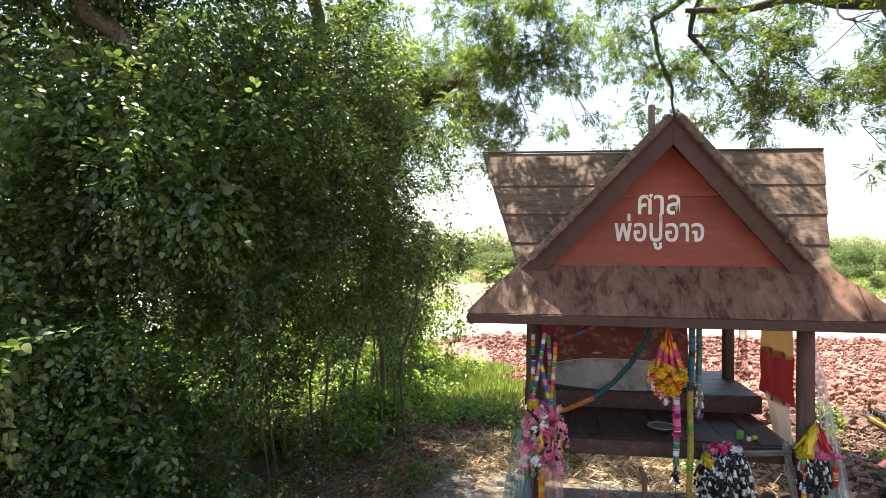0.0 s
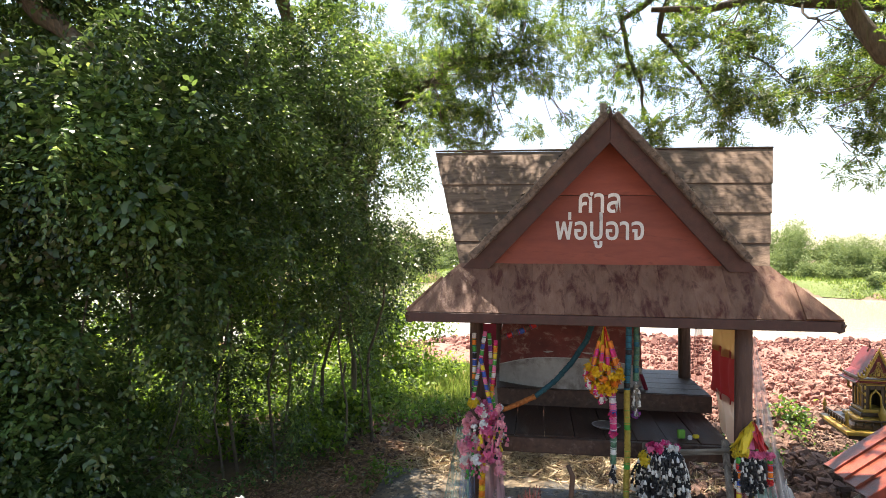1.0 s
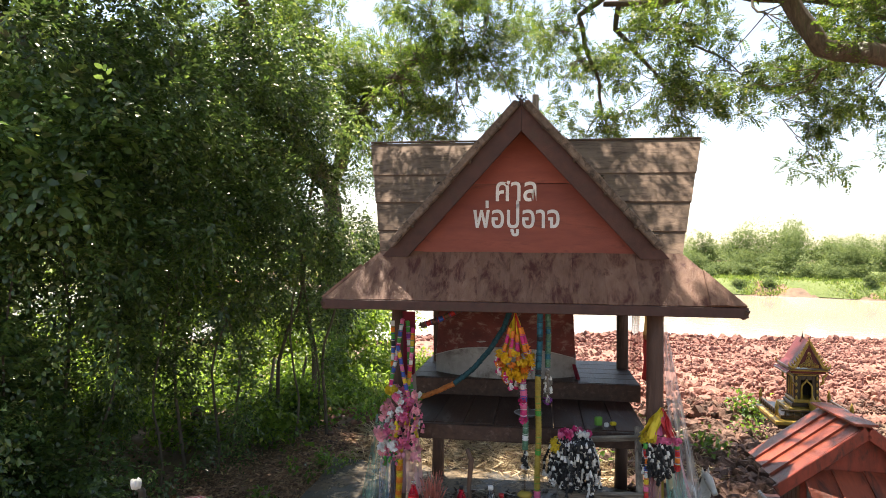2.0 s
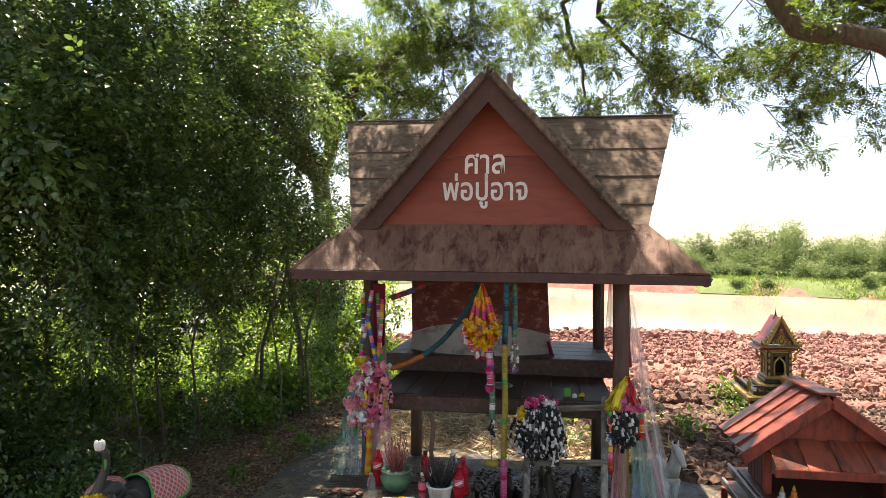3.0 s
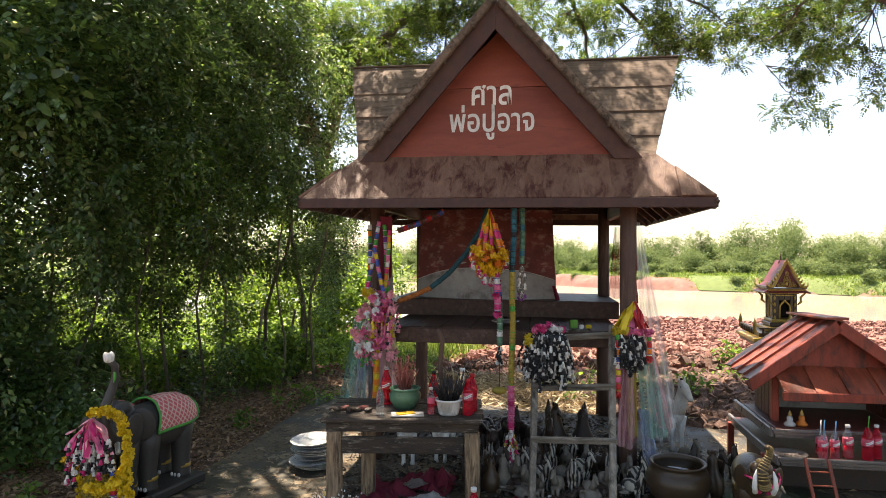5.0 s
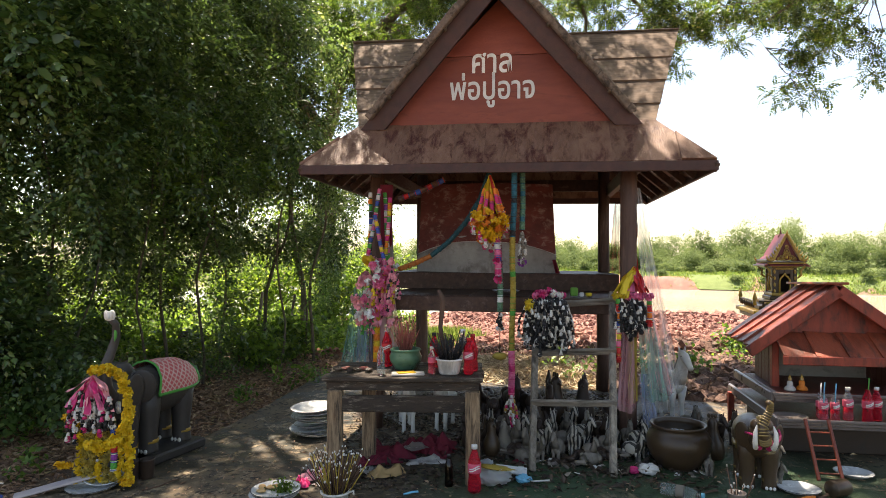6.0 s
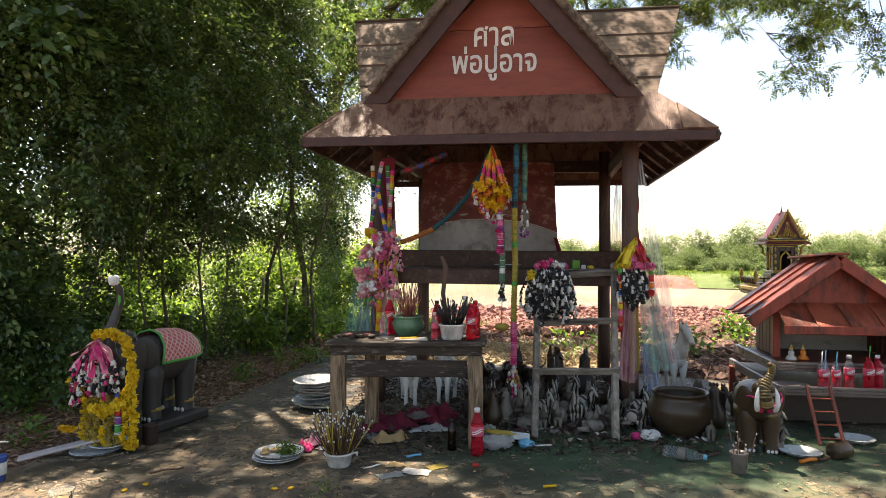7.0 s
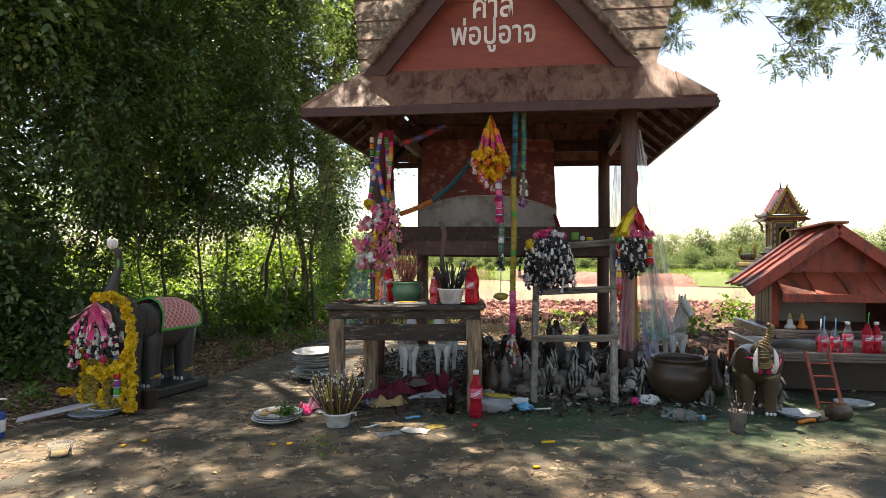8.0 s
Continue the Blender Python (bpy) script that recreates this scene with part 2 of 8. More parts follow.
def paint(name, c, rough=0.5, dirt=0.6, metal=0.0, spec=0.4, scale=14.0, bump=0.15):
    """A coloured surface with darker worn patches."""
    M[name] = surface(name, tuple(v * 0.8 for v in c), c, rough, scale, bump, 60, (1, 1, 1), tuple(v * 0.45 + 0.012 for v in c), 9.0, dirt * 0.6, metal, 0.08, spec)


for name, c, r in (("white", (0.72, 0.7, 0.66), 0.5), ("black", (0.018, 0.018, 0.02), 0.5), ("pink", (0.75, 0.16, 0.3), 0.6), ("rose", (0.8, 0.32, 0.36), 0.6), ("magenta", (0.62, 0.03, 0.16), 0.55),
                   ("red", (0.55, 0.025, 0.025), 0.5), ("orange", (0.75, 0.2, 0.02), 0.6), ("marigold", (0.72, 0.4, 0.01), 0.65), ("yellow", (0.7, 0.5, 0.03), 0.55), ("lemon", (0.78, 0.52, 0.02), 0.6), ("old_yellow", (0.4, 0.29, 0.05), 0.7),
                   ("green", (0.06, 0.32, 0.05), 0.55), ("teal", (0.02, 0.13, 0.17), 0.6), ("blue", (0.04, 0.09, 0.35), 0.55), ("purple", (0.25, 0.05, 0.3), 0.6), ("gold", (0.46, 0.29, 0.055), 0.38),
                   ("grey_skin", (0.05, 0.044, 0.04), 0.5), ("brown_clay", (0.06, 0.036, 0.019), 0.36), ("dark_clay", (0.045, 0.028, 0.02), 0.5), ("pale_clay", (0.19, 0.165, 0.135), 0.7), ("cloth_red", (0.17, 0.012, 0.028), 0.85),
                   ("tray_grey", (0.17, 0.14, 0.125), 0.3), ("pot_green", (0.09, 0.2, 0.12), 0.3), ("enamel", (0.62, 0.64, 0.64), 0.25),
                   ("stick", (0.1, 0.055, 0.035), 0.8), ("stick_red", (0.3, 0.09, 0.07), 0.8), ("ash", (0.3, 0.28, 0.26), 0.9), ("dull_gold", (0.2, 0.135, 0.045), 0.45), ("label_pink", (0.66, 0.1, 0.16), 0.4), ("blue_bag", (0.12, 0.42, 0.62), 0.35),
                   ("food_green", (0.12, 0.3, 0.04), 0.6), ("food_tan", (0.5, 0.32, 0.14), 0.7), ("paper", (0.5, 0.47, 0.43), 0.8), ("gold_red", (0.16, 0.02, 0.02), 0.45), ("board_grey", (0.45, 0.4, 0.4), 0.6)):
    paint(name, c, r)
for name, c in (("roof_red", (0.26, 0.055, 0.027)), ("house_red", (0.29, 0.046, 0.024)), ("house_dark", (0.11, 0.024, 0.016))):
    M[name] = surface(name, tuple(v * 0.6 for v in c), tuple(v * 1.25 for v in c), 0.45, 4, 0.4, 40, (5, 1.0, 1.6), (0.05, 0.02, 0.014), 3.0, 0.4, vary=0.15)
M["bag"] = clear("bag", (0.8, 0.82, 0.82), 0.3, 1.12)
M["bag"].node_tree.nodes["Principled BSDF"].inputs["Transmission Weight"].default_value = 0.75
M["red_drink"] = clear("red_drink", (0.8, 0.035, 0.07), 0.03, 1.2)
M["red_drink"].node_tree.nodes["Principled BSDF"].inputs["Transmission Weight"].default_value = 0.75
M["pet"] = clear("pet", (0.86, 0.92, 0.94), 0.05, 1.12)
M["pet"].node_tree.nodes["Principled BSDF"].inputs["Transmission Weight"].default_value = 0.93
M["brown_glass"] = clear("brown_glass", (0.05, 0.02, 0.01), 0.05, 1.45)
M["net_white"] = gauze("net_white", (0.72, 0.68, 0.66), 0.42)
M["net_teal"] = gauze("net_teal", (0.2, 0.38, 0.32), 0.5)
M["net_blue"] = gauze("net_blue", (0.32, 0.38, 0.55), 0.42)
M["net_pink"] = gauze("net_pink", (0.62, 0.34, 0.35), 0.5)
M["net_red"] = gauze("net_red", (0.3, 0.03, 0.03), 0.55)


def striped():
    m, nt, p = nodes_of("zebra_paint")
    tc = nt.nodes.new("ShaderNodeTexCoord")
    w = add(nt, "ShaderNodeTexWave", Scale=14.0, Distortion=3.5, Detail=2.0)
    r = nt.nodes.new("ShaderNodeValToRGB")
    r.color_ramp.elements[0].position, r.color_ramp.elements[1].position = 0.45, 0.52
    r.color_ramp.elements[0].color, r.color_ramp.elements[1].color = (0.03, 0.028, 0.025, 1), (0.36, 0.33, 0.28, 1)
    nt.links.new(tc.outputs["Object"], w.inputs["Vector"])
    nt.links.new(w.outputs[0], r.inputs[0])
    nt.links.new(r.outputs[0], p.inputs["Base Color"])
    p.inputs["Roughness"].default_value = 0.6
    return m


def diamond_cloth():
    """Pink blanket with a lighter diamond mesh."""
    m, nt, p = nodes_of("blanket")
    tc = nt.nodes.new("ShaderNodeTexCoord")
    xyz = nt.nodes.new("ShaderNodeSeparateXYZ")
    nt.links.new(tc.outputs["Object"], xyz.inputs[0])
    lines = []
    for op in ("ADD", "SUBTRACT"):
        a = nt.nodes.new("ShaderNodeMath")
        a.operation = op
        nt.links.new(xyz.outputs[1], a.inputs[0])
        nt.links.new(xyz.outputs[2], a.inputs[1])
        w = nt.nodes.new("ShaderNodeMath")
        w.operation = "PINGPONG"
        w.inputs[1].default_value = 0.019
        nt.links.new(a.outputs[0], w.inputs[0])
        lines.append(w.outputs[0])
    near = nt.nodes.new("ShaderNodeMath")
    near.operation = "MINIMUM"
    nt.links.new(lines[0], near.inputs[0])
    nt.links.new(lines[1], near.inputs[1])
    worn = add(nt, "ShaderNodeTexNoise", Scale=40.0, Detail=3.0)
    nt.links.new(tc.outputs["Object"], worn.inputs["Vector"])
    ragged = nt.nodes.new("ShaderNodeMath")
    ragged.operation = "MULTIPLY_ADD"
    ragged.inputs[1].default_value = 0.008
    nt.links.new(worn.outputs[0], ragged.inputs[0])
    nt.links.new(near.outputs[0], ragged.inputs[2])
    r = nt.nodes.new("ShaderNodeValToRGB")
    r.color_ramp.elements[0].position, r.color_ramp.elements[1].position = 0.0065, 0.0095
    r.color_ramp.elements[0].color, r.color_ramp.elements[1].color = (0.6, 0.47, 0.4, 1), (0.5, 0.085, 0.09, 1)
    nt.links.new(ragged.outputs[0], r.inputs[0])
    nt.links.new(r.outputs[0], p.inputs["Base Color"])
    p.inputs["Roughness"].default_value = 0.6
    return m


M["zebra"] = striped()
M["blanket"] = diamond_cloth()

# ---------------------------------------------------------------- mesh tools
rnd = random.Random(11)
rng = np.random.default_rng(5)


class Build:
    """Gathers vertices and faces of one mesh."""

    def __init__(self):
        self.v, self.f, self.s, self.mk, self.k = [], [], [], [], 0

    def use(self, k):
        """The material slot of what follows."""
        self.k = k
        return self

    def put(self, verts, faces, smooth=False, m=None):
        n = len(self.v)
        self.v += [tuple(m @ Vector(p)) if m is not None else tuple(p) for p in verts]
        self.f += [tuple(i + n for i in f) for f in faces]
        self.s += [smooth] * len(faces)
        self.mk += [self.k] * len(faces)
        return self

    def box(self, x0, x1, y0, y1, z0, z1, bevel=0.004, m=None):
        """A block with chamfered edges."""
        c = min(bevel, (x1 - x0) * 0.3, (y1 - y0) * 0.3, (z1 - z0) * 0.3)
        verts, index = [], {}
        X, Y, Z = (x0, x1), (y0, y1), (z0, z1)
        for i in (0, 1):
            for j in (0, 1):
                for k in (0, 1):
                    p = (X[i], Y[j], Z[k])
                    d = (c if i == 0 else -c, c if j == 0 else -c, c if k == 0 else -c)
                    for a in range(3):
                        index[i, j, k, a] = len(verts)
                        verts.append(tuple(p[b] + (0 if b == a else d[b]) for b in range(3)))
        g = lambda i, j, k, a: index[i, j, k, a]
        faces = []
        for s in (0, 1):
            for a, mk in ((0, lambda p, q: (s, p, q)), (1, lambda p, q: (p, s, q)), (2, lambda p, q: (p, q, s))):
                loop = [g(*mk(p, q), a) for p, q in ((0, 0), (1, 0), (1, 1), (0, 1))]
                faces.append(loop if (s == 1) != (a == 1) else loop[::-1])
        for p in (0, 1):
            for q in (0, 1):
                faces.append([g(0, p, q, 1), g(1, p, q, 1), g(1, p, q, 2), g(0, p, q, 2)])
                faces.append([g(p, 0, q, 0), g(p, 1, q, 0), g(p, 1, q, 2), g(p, 0, q, 2)])
                faces.append([g(p, q, 0, 0), g(p, q, 1, 0), g(p, q, 1, 1), g(p, q, 0, 1)])
                for r in (0, 1):
                    faces.append([g(p, q, r, 0), g(p, q, r, 1), g(p, q, r, 2)])
        return self.put(verts, faces, False, m)

    def bar(self, a, b, w, h, bevel=0.003, up=(0, 0, 1)):
        """A squared timber from a to b, w wide and h high."""
        a, b = Vector(a), Vector(b)
        y = (b - a).normalized()
        x = y.cross(Vector(up))
        x = x.normalized() if x.length > 1e-4 else Vector((1, 0, 0))
        z = x.cross(y)
        m = Matrix((x, y, z)).transposed().to_4x4()
        m.translation = a
        return self.box(-w / 2, w / 2, 0, (b - a).length, -h / 2, h / 2, bevel, m)

    def slab(self, corners, thick, push=None):
        """A flat piece of any outline: corners counter-clockwise from its outside, thickened inwards."""
        P = [Vector(c) for c in corners]
        n = (P[1] - P[0]).cross(P[2] - P[0]).normalized()
        Q = [p - n * thick for p in P]
        k = len(P)
        faces = [list(range(k)), list(range(2 * k - 1, k - 1, -1))] + [[(i + 1) % k, i, i + k, (i + 1) % k + k] for i in range(k)]
        return self.put(P + Q, faces)

    def tube(self, pts, radii, seg=8, cap=True, smooth=True):
        """A round tapering stem along points."""
        P = [Vector(p) for p in pts]
        if not hasattr(radii, "__len__"):
            radii = [radii] * len(P)
        verts, faces = [], []
        ref = Vector((0.31, 0.9, 0.2))
        for i, p in enumerate(P):
            d = (P[min(i + 1, len(P) - 1)] - P[max(i - 1, 0)]).normalized()
            x = d.cross(ref)
            x = x.normalized() if x.length > 1e-3 else d.orthogonal().normalized()
            y = d.cross(x)
            for k in range(seg):
                a = 2 * math.pi * k / seg
                verts.append(p + (x * math.cos(a) + y * math.sin(a)) * radii[i])
        for i in range(len(P) - 1):
            for k in range(seg):
                k2 = (k + 1) % seg
                faces.append((i * seg + k, i * seg + k2, (i + 1) * seg + k2, (i + 1) * seg + k))
        if cap:
            faces.append(tuple(range(seg))[::-1])
            faces.append(tuple(range((len(P) - 1) * seg, len(P) * seg)))
        return self.put(verts, faces, smooth)

    def lathe(self, profile, seg=20, at=(0, 0, 0), m=None, squash=(1, 1)):
        """A turned shape: (radius, height) from the bottom upwards."""
        verts, faces = [], []
        for r, z in profile:
            for k in range(seg):
                a = 2 * math.pi * k / seg
                verts.append((at[0] + r * math.cos(a) * squash[0], at[1] + r * math.sin(a) * squash[1], at[2] + z))
        for i in range(len(profile) - 1):
            for k in range(seg):
                k2 = (k + 1) % seg
                faces.append((i * seg + k, i * seg + k2, (i + 1) * seg + k2, (i + 1) * seg + k))
        faces.append(tuple(range(seg))[::-1])
        faces.append(tuple(range((len(profile) - 1) * seg, len(profile) * seg)))
        return self.put(verts, faces, True, m)

    def ball(self, c, r, seg=10, rings=7, m=None, lump=0.0):
        """An ellipsoid with half-axes r, lumpy on demand."""
        r = (r, r, r) if not hasattr(r, "__len__") else r
        verts, faces = [(0, 0, -1)], []
        for i in range(1, rings):
            b = math.pi * i / rings - math.pi / 2
            verts += [(math.cos(b) * math.cos(2 * math.pi * k / seg), math.cos(b) * math.sin(2 * math.pi * k / seg), math.sin(b)) for k in range(seg)]
        verts.append((0, 0, 1))
        for k in range(seg):
            k2 = (k + 1) % seg
            faces.append((0, 1 + k2, 1 + k))
            for i in range(rings - 2):
                a, b = 1 + i * seg, 1 + (i + 1) * seg
                faces.append((a + k, a + k2, b + k2, b + k))
            faces.append((len(verts) - 1, 1 + (rings - 2) * seg + k, 1 + (rings - 2) * seg + k2))
        out = []
        for p in verts:
            s = 1 + lump * noise.noise(Vector(p) * 2.3 + Vector(c) * 9) if lump else 1
            q = Vector((p[0] * r[0] * s, p[1] * r[1] * s, p[2] * r[2] * s))
            out.append((m @ q if m is not None else q) + Vector(c))
        return self.put(out, faces, True)

    def sheet(self, f, nu, nv, thick=0.0):
        """A surface f(s, t), s and t from 0 to 1."""
        verts = [f(i / nu, j / nv) for j in range(nv + 1) for i in range(nu + 1)]
        w = nu + 1
        faces = [(j * w + i, j * w + i + 1, (j + 1) * w + i + 1, (j + 1) * w + i) for j in range(nv) for i in range(nu)]
        return self.put(verts, faces, True)

    def mesh(self, name):
        me = bpy.data.meshes.new(name)
        me.from_pydata([tuple(p) for p in self.v], [], self.f)
        me.polygons.foreach_set("use_smooth", self.s)
        me.polygons.foreach_set("material_index", self.mk)
        me.update()
        return me


def thing(name, label, category, m=None, group="", kind=""):
    """A thing of several parts: an empty at its base."""
    ob = new(name)
    ob.empty_display_size = 0.1
    if m is not None:
        ob.matrix_basis = m
    return tagged(ob, label, category, group, kind)


def part(name, b, material, parent, label="", kind=""):
    """One mesh under a thing or under a part."""
    ob = new(name, b.mesh(name) if isinstance(b, Build) else b)
    if not ob.data.materials:
        for x in material.split():
            ob.data.materials.append(M[x])
    ob.parent = parent
    return tagged(ob, label, kind=kind)


def single(name, b, material, label, category, m=None, group="", kind=""):
    """A thing that is one mesh."""
    ob = new(name, b.mesh(name) if isinstance(b, Build) else b)
    if not ob.data.materials:
        for x in material.split():
            ob.data.materials.append(M[x])
    if m is not None:
        ob.matrix_basis = m
    return tagged(ob, label, category, group, kind)


def soup(name, verts, k, fold=True):
    """A mesh of many equal small faces: verts is (n, k, 3)."""
    n = len(verts)
    me = bpy.data.meshes.new(name)
    if k == 4:
        loops = (np.arange(n)[:, None] * 4 + np.array([0, 1, 2, 0, 2, 3])[None, :]).reshape(-1)
        tri = 2
    elif k == 6:
        loops = (np.arange(n)[:, None] * 6 + np.array([0, 1, 5, 1, 2, 5, 5, 2, 4, 2, 3, 4])[None, :]).reshape(-1)
        tri = 4
    me.vertices.add(n * k)
    me.vertices.foreach_set("co", verts.reshape(-1).astype(np.float32))
    me.loops.add(len(loops))
    me.loops.foreach_set("vertex_index", loops.astype(np.int32))
    me.polygons.add(n * tri)
    me.polygons.foreach_set("loop_start", (np.arange(n * tri) * 3).astype(np.int32))
    me.update(calc_edges=True)
    return me


def unit(a):
    return a / np.maximum(np.linalg.norm(a, axis=-1, keepdims=True), 1e-6)


def leaves(pos, way, normal, length, width, six=False):
    """Leaf blades at pos that point along way, folded along the midrib."""
    way, side = unit(way), unit(np.cross(way, normal))
    up = np.cross(side, way)
    l, w = length[:, None], width[:, None]
    base, tip = pos, pos + way * l - up * l * 0.12
    mid = pos + way * l * 0.45
    a, b = mid + side * w / 2 + up * w * 0.16, mid - side * w / 2 + up * w * 0.16
    if not six:
        return np.stack([base, a, tip, b], 1)
    a1, a2 = pos + way * l * 0.28 + side * w * 0.46 + up * w * 0.14, pos + way * l * 0.68 + side * w * 0.38 + up * w * 0.1 - up * l * 0.05
    b1, b2 = pos + way * l * 0.28 - side * w * 0.46 + up * w * 0.14, pos + way * l * 0.68 - side * w * 0.38 + up * w * 0.1 - up * l * 0.05
    return np.stack([base, a1, a2, tip, b2, b1], 1)


def rand_dirs(n):
    return unit(rng.normal(size=(n, 3)))


def clump(c, r, n, length, droop=0.35, six=False, shell=0.55):
    """n leaves in a lumpy ellipsoid, denser towards its skin, in little bunches."""
    c, r = np.array(c, float), np.array(r, float) * np.ones(3)
    nb = max(3, n // 7)
    d = rand_dirs(nb)
    rad = shell + (1 - shell) * rng.random(nb) ** 0.7
    rad *= 0.86 + 0.34 * np.sin(d[:, 0] * 5 + c[0] * 3) * np.sin(d[:, 2] * 6 + c[1] * 5)
    b = c + d * rad[:, None] * r
    k = rng.integers(0, nb, n)
    pos = b[k] + rng.normal(size=(n, 3)) * length * 0.9
    out = unit(d[k] * 0.5 + rand_dirs(n) * 0.9 + np.array([0, 0, -droop]))
    nrm = unit(rand_dirs(n) * 0.6 + np.array([0, 0, 1.0]) + d[k] * 0.3)
    L = length * (0.6 + 0.7 * rng.random(n))
    return leaves(pos, out, nrm, L, L * (0.5 + 0.22 * rng.random(n)), six)


def branchlets(c, r, n, length, per=9, droop=0.35, six=True, shell=0.35, gaps=True, low=0.55):
    """About n leaves in an uneven ellipsoid, set alternately along short bent shoots that reach outwards and droop."""
    c, r = np.array(c, float), np.array(r, float) * np.ones(3)
    m = max(2, n // per)
    d = rand_dirs(m)
    rad = shell + (1 - shell) * rng.random(m) ** 0.6
    rad *= 0.88 + 0.3 * np.sin(d[:, 0] * 4 + c[0] * 3) * np.sin(d[:, 2] * 5 + c[1] * 5)
    pos = c + d * rad[:, None] * r
    way = unit(d * np.array([0.7, 0.7, 0.35]) + rand_dirs(m) * 0.7 + np.array([0, 0, -droop * 0.5]))
    flat = unit(np.array([0, 0, 1.0]) + rand_dirs(m) * 0.5 + d * 0.25)
    side = unit(np.cross(way, flat))
    up = np.cross(side, way)
    run = length * per * (0.3 + 0.2 * rng.random(m))
    size = length * (0.55 + 0.6 * rng.random(m))
    if gaps:  # light comes through uneven holes, more of them among the low stems
        x, y, z = pos[:, 0], pos[:, 1], pos[:, 2]
        g = np.sin(2.7 * x + 1.3 * np.sin(2.1 * z) + 0.9 * y) * np.sin(3.3 * z + 0.8 * y + x) + 0.6 * np.sin(6.1 * x + 2.0 * y) * np.sin(5.3 * z + 2 * x)
        keep = g + 0.14 * rng.normal(size=m) > np.where((z > 0.45) & (z < np.where(x > -1.25, 1.75, 1.45)) & (y > 4.7) & (x > -3.2), np.where(x > -1.25, low + 0.55, low), -0.8)
        pos, way, side, up, run, size = pos[keep], way[keep], side[keep], up[keep], run[keep], size[keep]
        m = len(pos)
        if m == 0:
            return np.zeros((0, 6 if six else 4, 3))
    out = []
    for i in range(per):
        s = (i + 0.5) / per
        p = pos + way * (run * s)[:, None] - np.array([0, 0, 1.0]) * (run * droop * s * s)[:, None] + rng.normal(size=(m, 3)) * length * 0.12
        w = unit(side * (1 if i % 2 else -1) * (0.95 - 0.5 * s) + way * (0.55 + 0.4 * s) + rand_dirs(m) * 0.35 - np.array([0, 0, droop * 0.6]))
        nr = unit(up + rand_dirs(m) * 0.55)
        L = size * (0.65 + 0.5 * rng.random(m)) * (1.0 - 0.35 * s)
        out.append(leaves(p, w, nr, L, L * (0.5 + 0.14 * rng.random(m)), six))
    return np.concatenate(out)


def sprays(c, r, n, length=0.2, pairs=9, hang=0.12, broad=0.58):
    """n feathery compound leaves in an ellipsoid: a bent midrib with pairs of leaflets."""
    c, r = np.array(c, float), np.array(r, float) * np.ones(3)
    d = rand_dirs(n)
    pos = c + d * (rng.random((n, 1)) ** 0.45) * r
    way = unit(d * 0.5 + rand_dirs(n) * 0.8 + np.array([0, 0, -hang]))
    nrm = unit(np.array([0, 0, 1.0]) + rand_dirs(n) * 0.55)
    side = unit(np.cross(way, nrm))
    up = np.cross(side, way)
    ln = length * (0.6 + 0.6 * rng.random(n))
    out = []
    for i in range(pairs):
        s = (i + 0.8) / pairs
        p = pos + way * (ln * s)[:, None] - up * (ln * 0.35 * s * s)[:, None]
        wl = ln * 0.26 * math.sin(math.pi * (0.15 + 0.75 * s))
        for sg in (-1, 1):
            w = unit(side * sg + way * 0.45 + rand_dirs(n) * 0.25 - up * 0.15)
            out.append(leaves(p, w, up + rand_dirs(n) * 0.25, wl * (0.8 + 0.4 * rng.random(n)), wl * broad))
    return np.concatenate(out)


def bend(a, b, sag=0.0, wob=0.05, n=7, seed=0):
    """Points of a crooked stem from a to b."""
    a, b = Vector(a), Vector(b)
    q = random.Random(seed)
    d = (b - a).length
    pts = []
    ph = [q.uniform(0, 6.28) for _ in range(3)]
    for i in range(n + 1):
        s = i / n
        w = math.sin(math.pi * s) * wob * d
        pts.append(a.lerp(b, s) + Vector((math.sin(5 * s + ph[0]), math.sin(4 * s + ph[1]), math.sin(6 * s + ph[2]))) * w + Vector((0, 0, -sag * d * 4 * s * (1 - s))))
    return pts
# ---------------------------------------------------------------- ground, slab, pond, far bank
WATER = -2.5


def shore(x):
    """How far ahead the far bank of the pond begins."""
    return 92.0 - 0.85 * min(max(x, 2.0), 60.0) + 1.5 * math.sin(x * 0.21) + 0.6 * math.sin(x * 0.9)


def near_edge(x):
    return 24.0 + 1.2 * math.sin(x * 0.35) + 0.5 * math.sin(x * 1.1)


def smooth01(t):
    t = min(max(t, 0.0), 1.0)
    return t * t * (3 - 2 * t)


def ground_z(x, y):
    z = -0.05 - 0.85 * smooth01((y - 6.5) / 12.0)
    z += -2.4 * smooth01((y - near_edge(x) + 2.5) / 5.0)
    s = shore(x)
    z += 2.3 * smooth01((y - s + 1.5) / 6.0) + 1.6 * smooth01((y - s - 4.0) / 40.0)
    hump = smooth01((y - 7.0) / 3.0) * (1 - smooth01((y - 19.0) / 3.0)) * smooth01((x - 1.2) / 2.5)
    z += hump * (0.12 + 0.16 * noise.noise(Vector((x * 0.5, y * 0.5, 3.1))))
    z += 0.035 * noise.noise(Vector((x * 1.3, y * 1.3, 0.7))) * smooth01((abs(x - 1.2) - 1.6) + (y > 5.5))
    return z


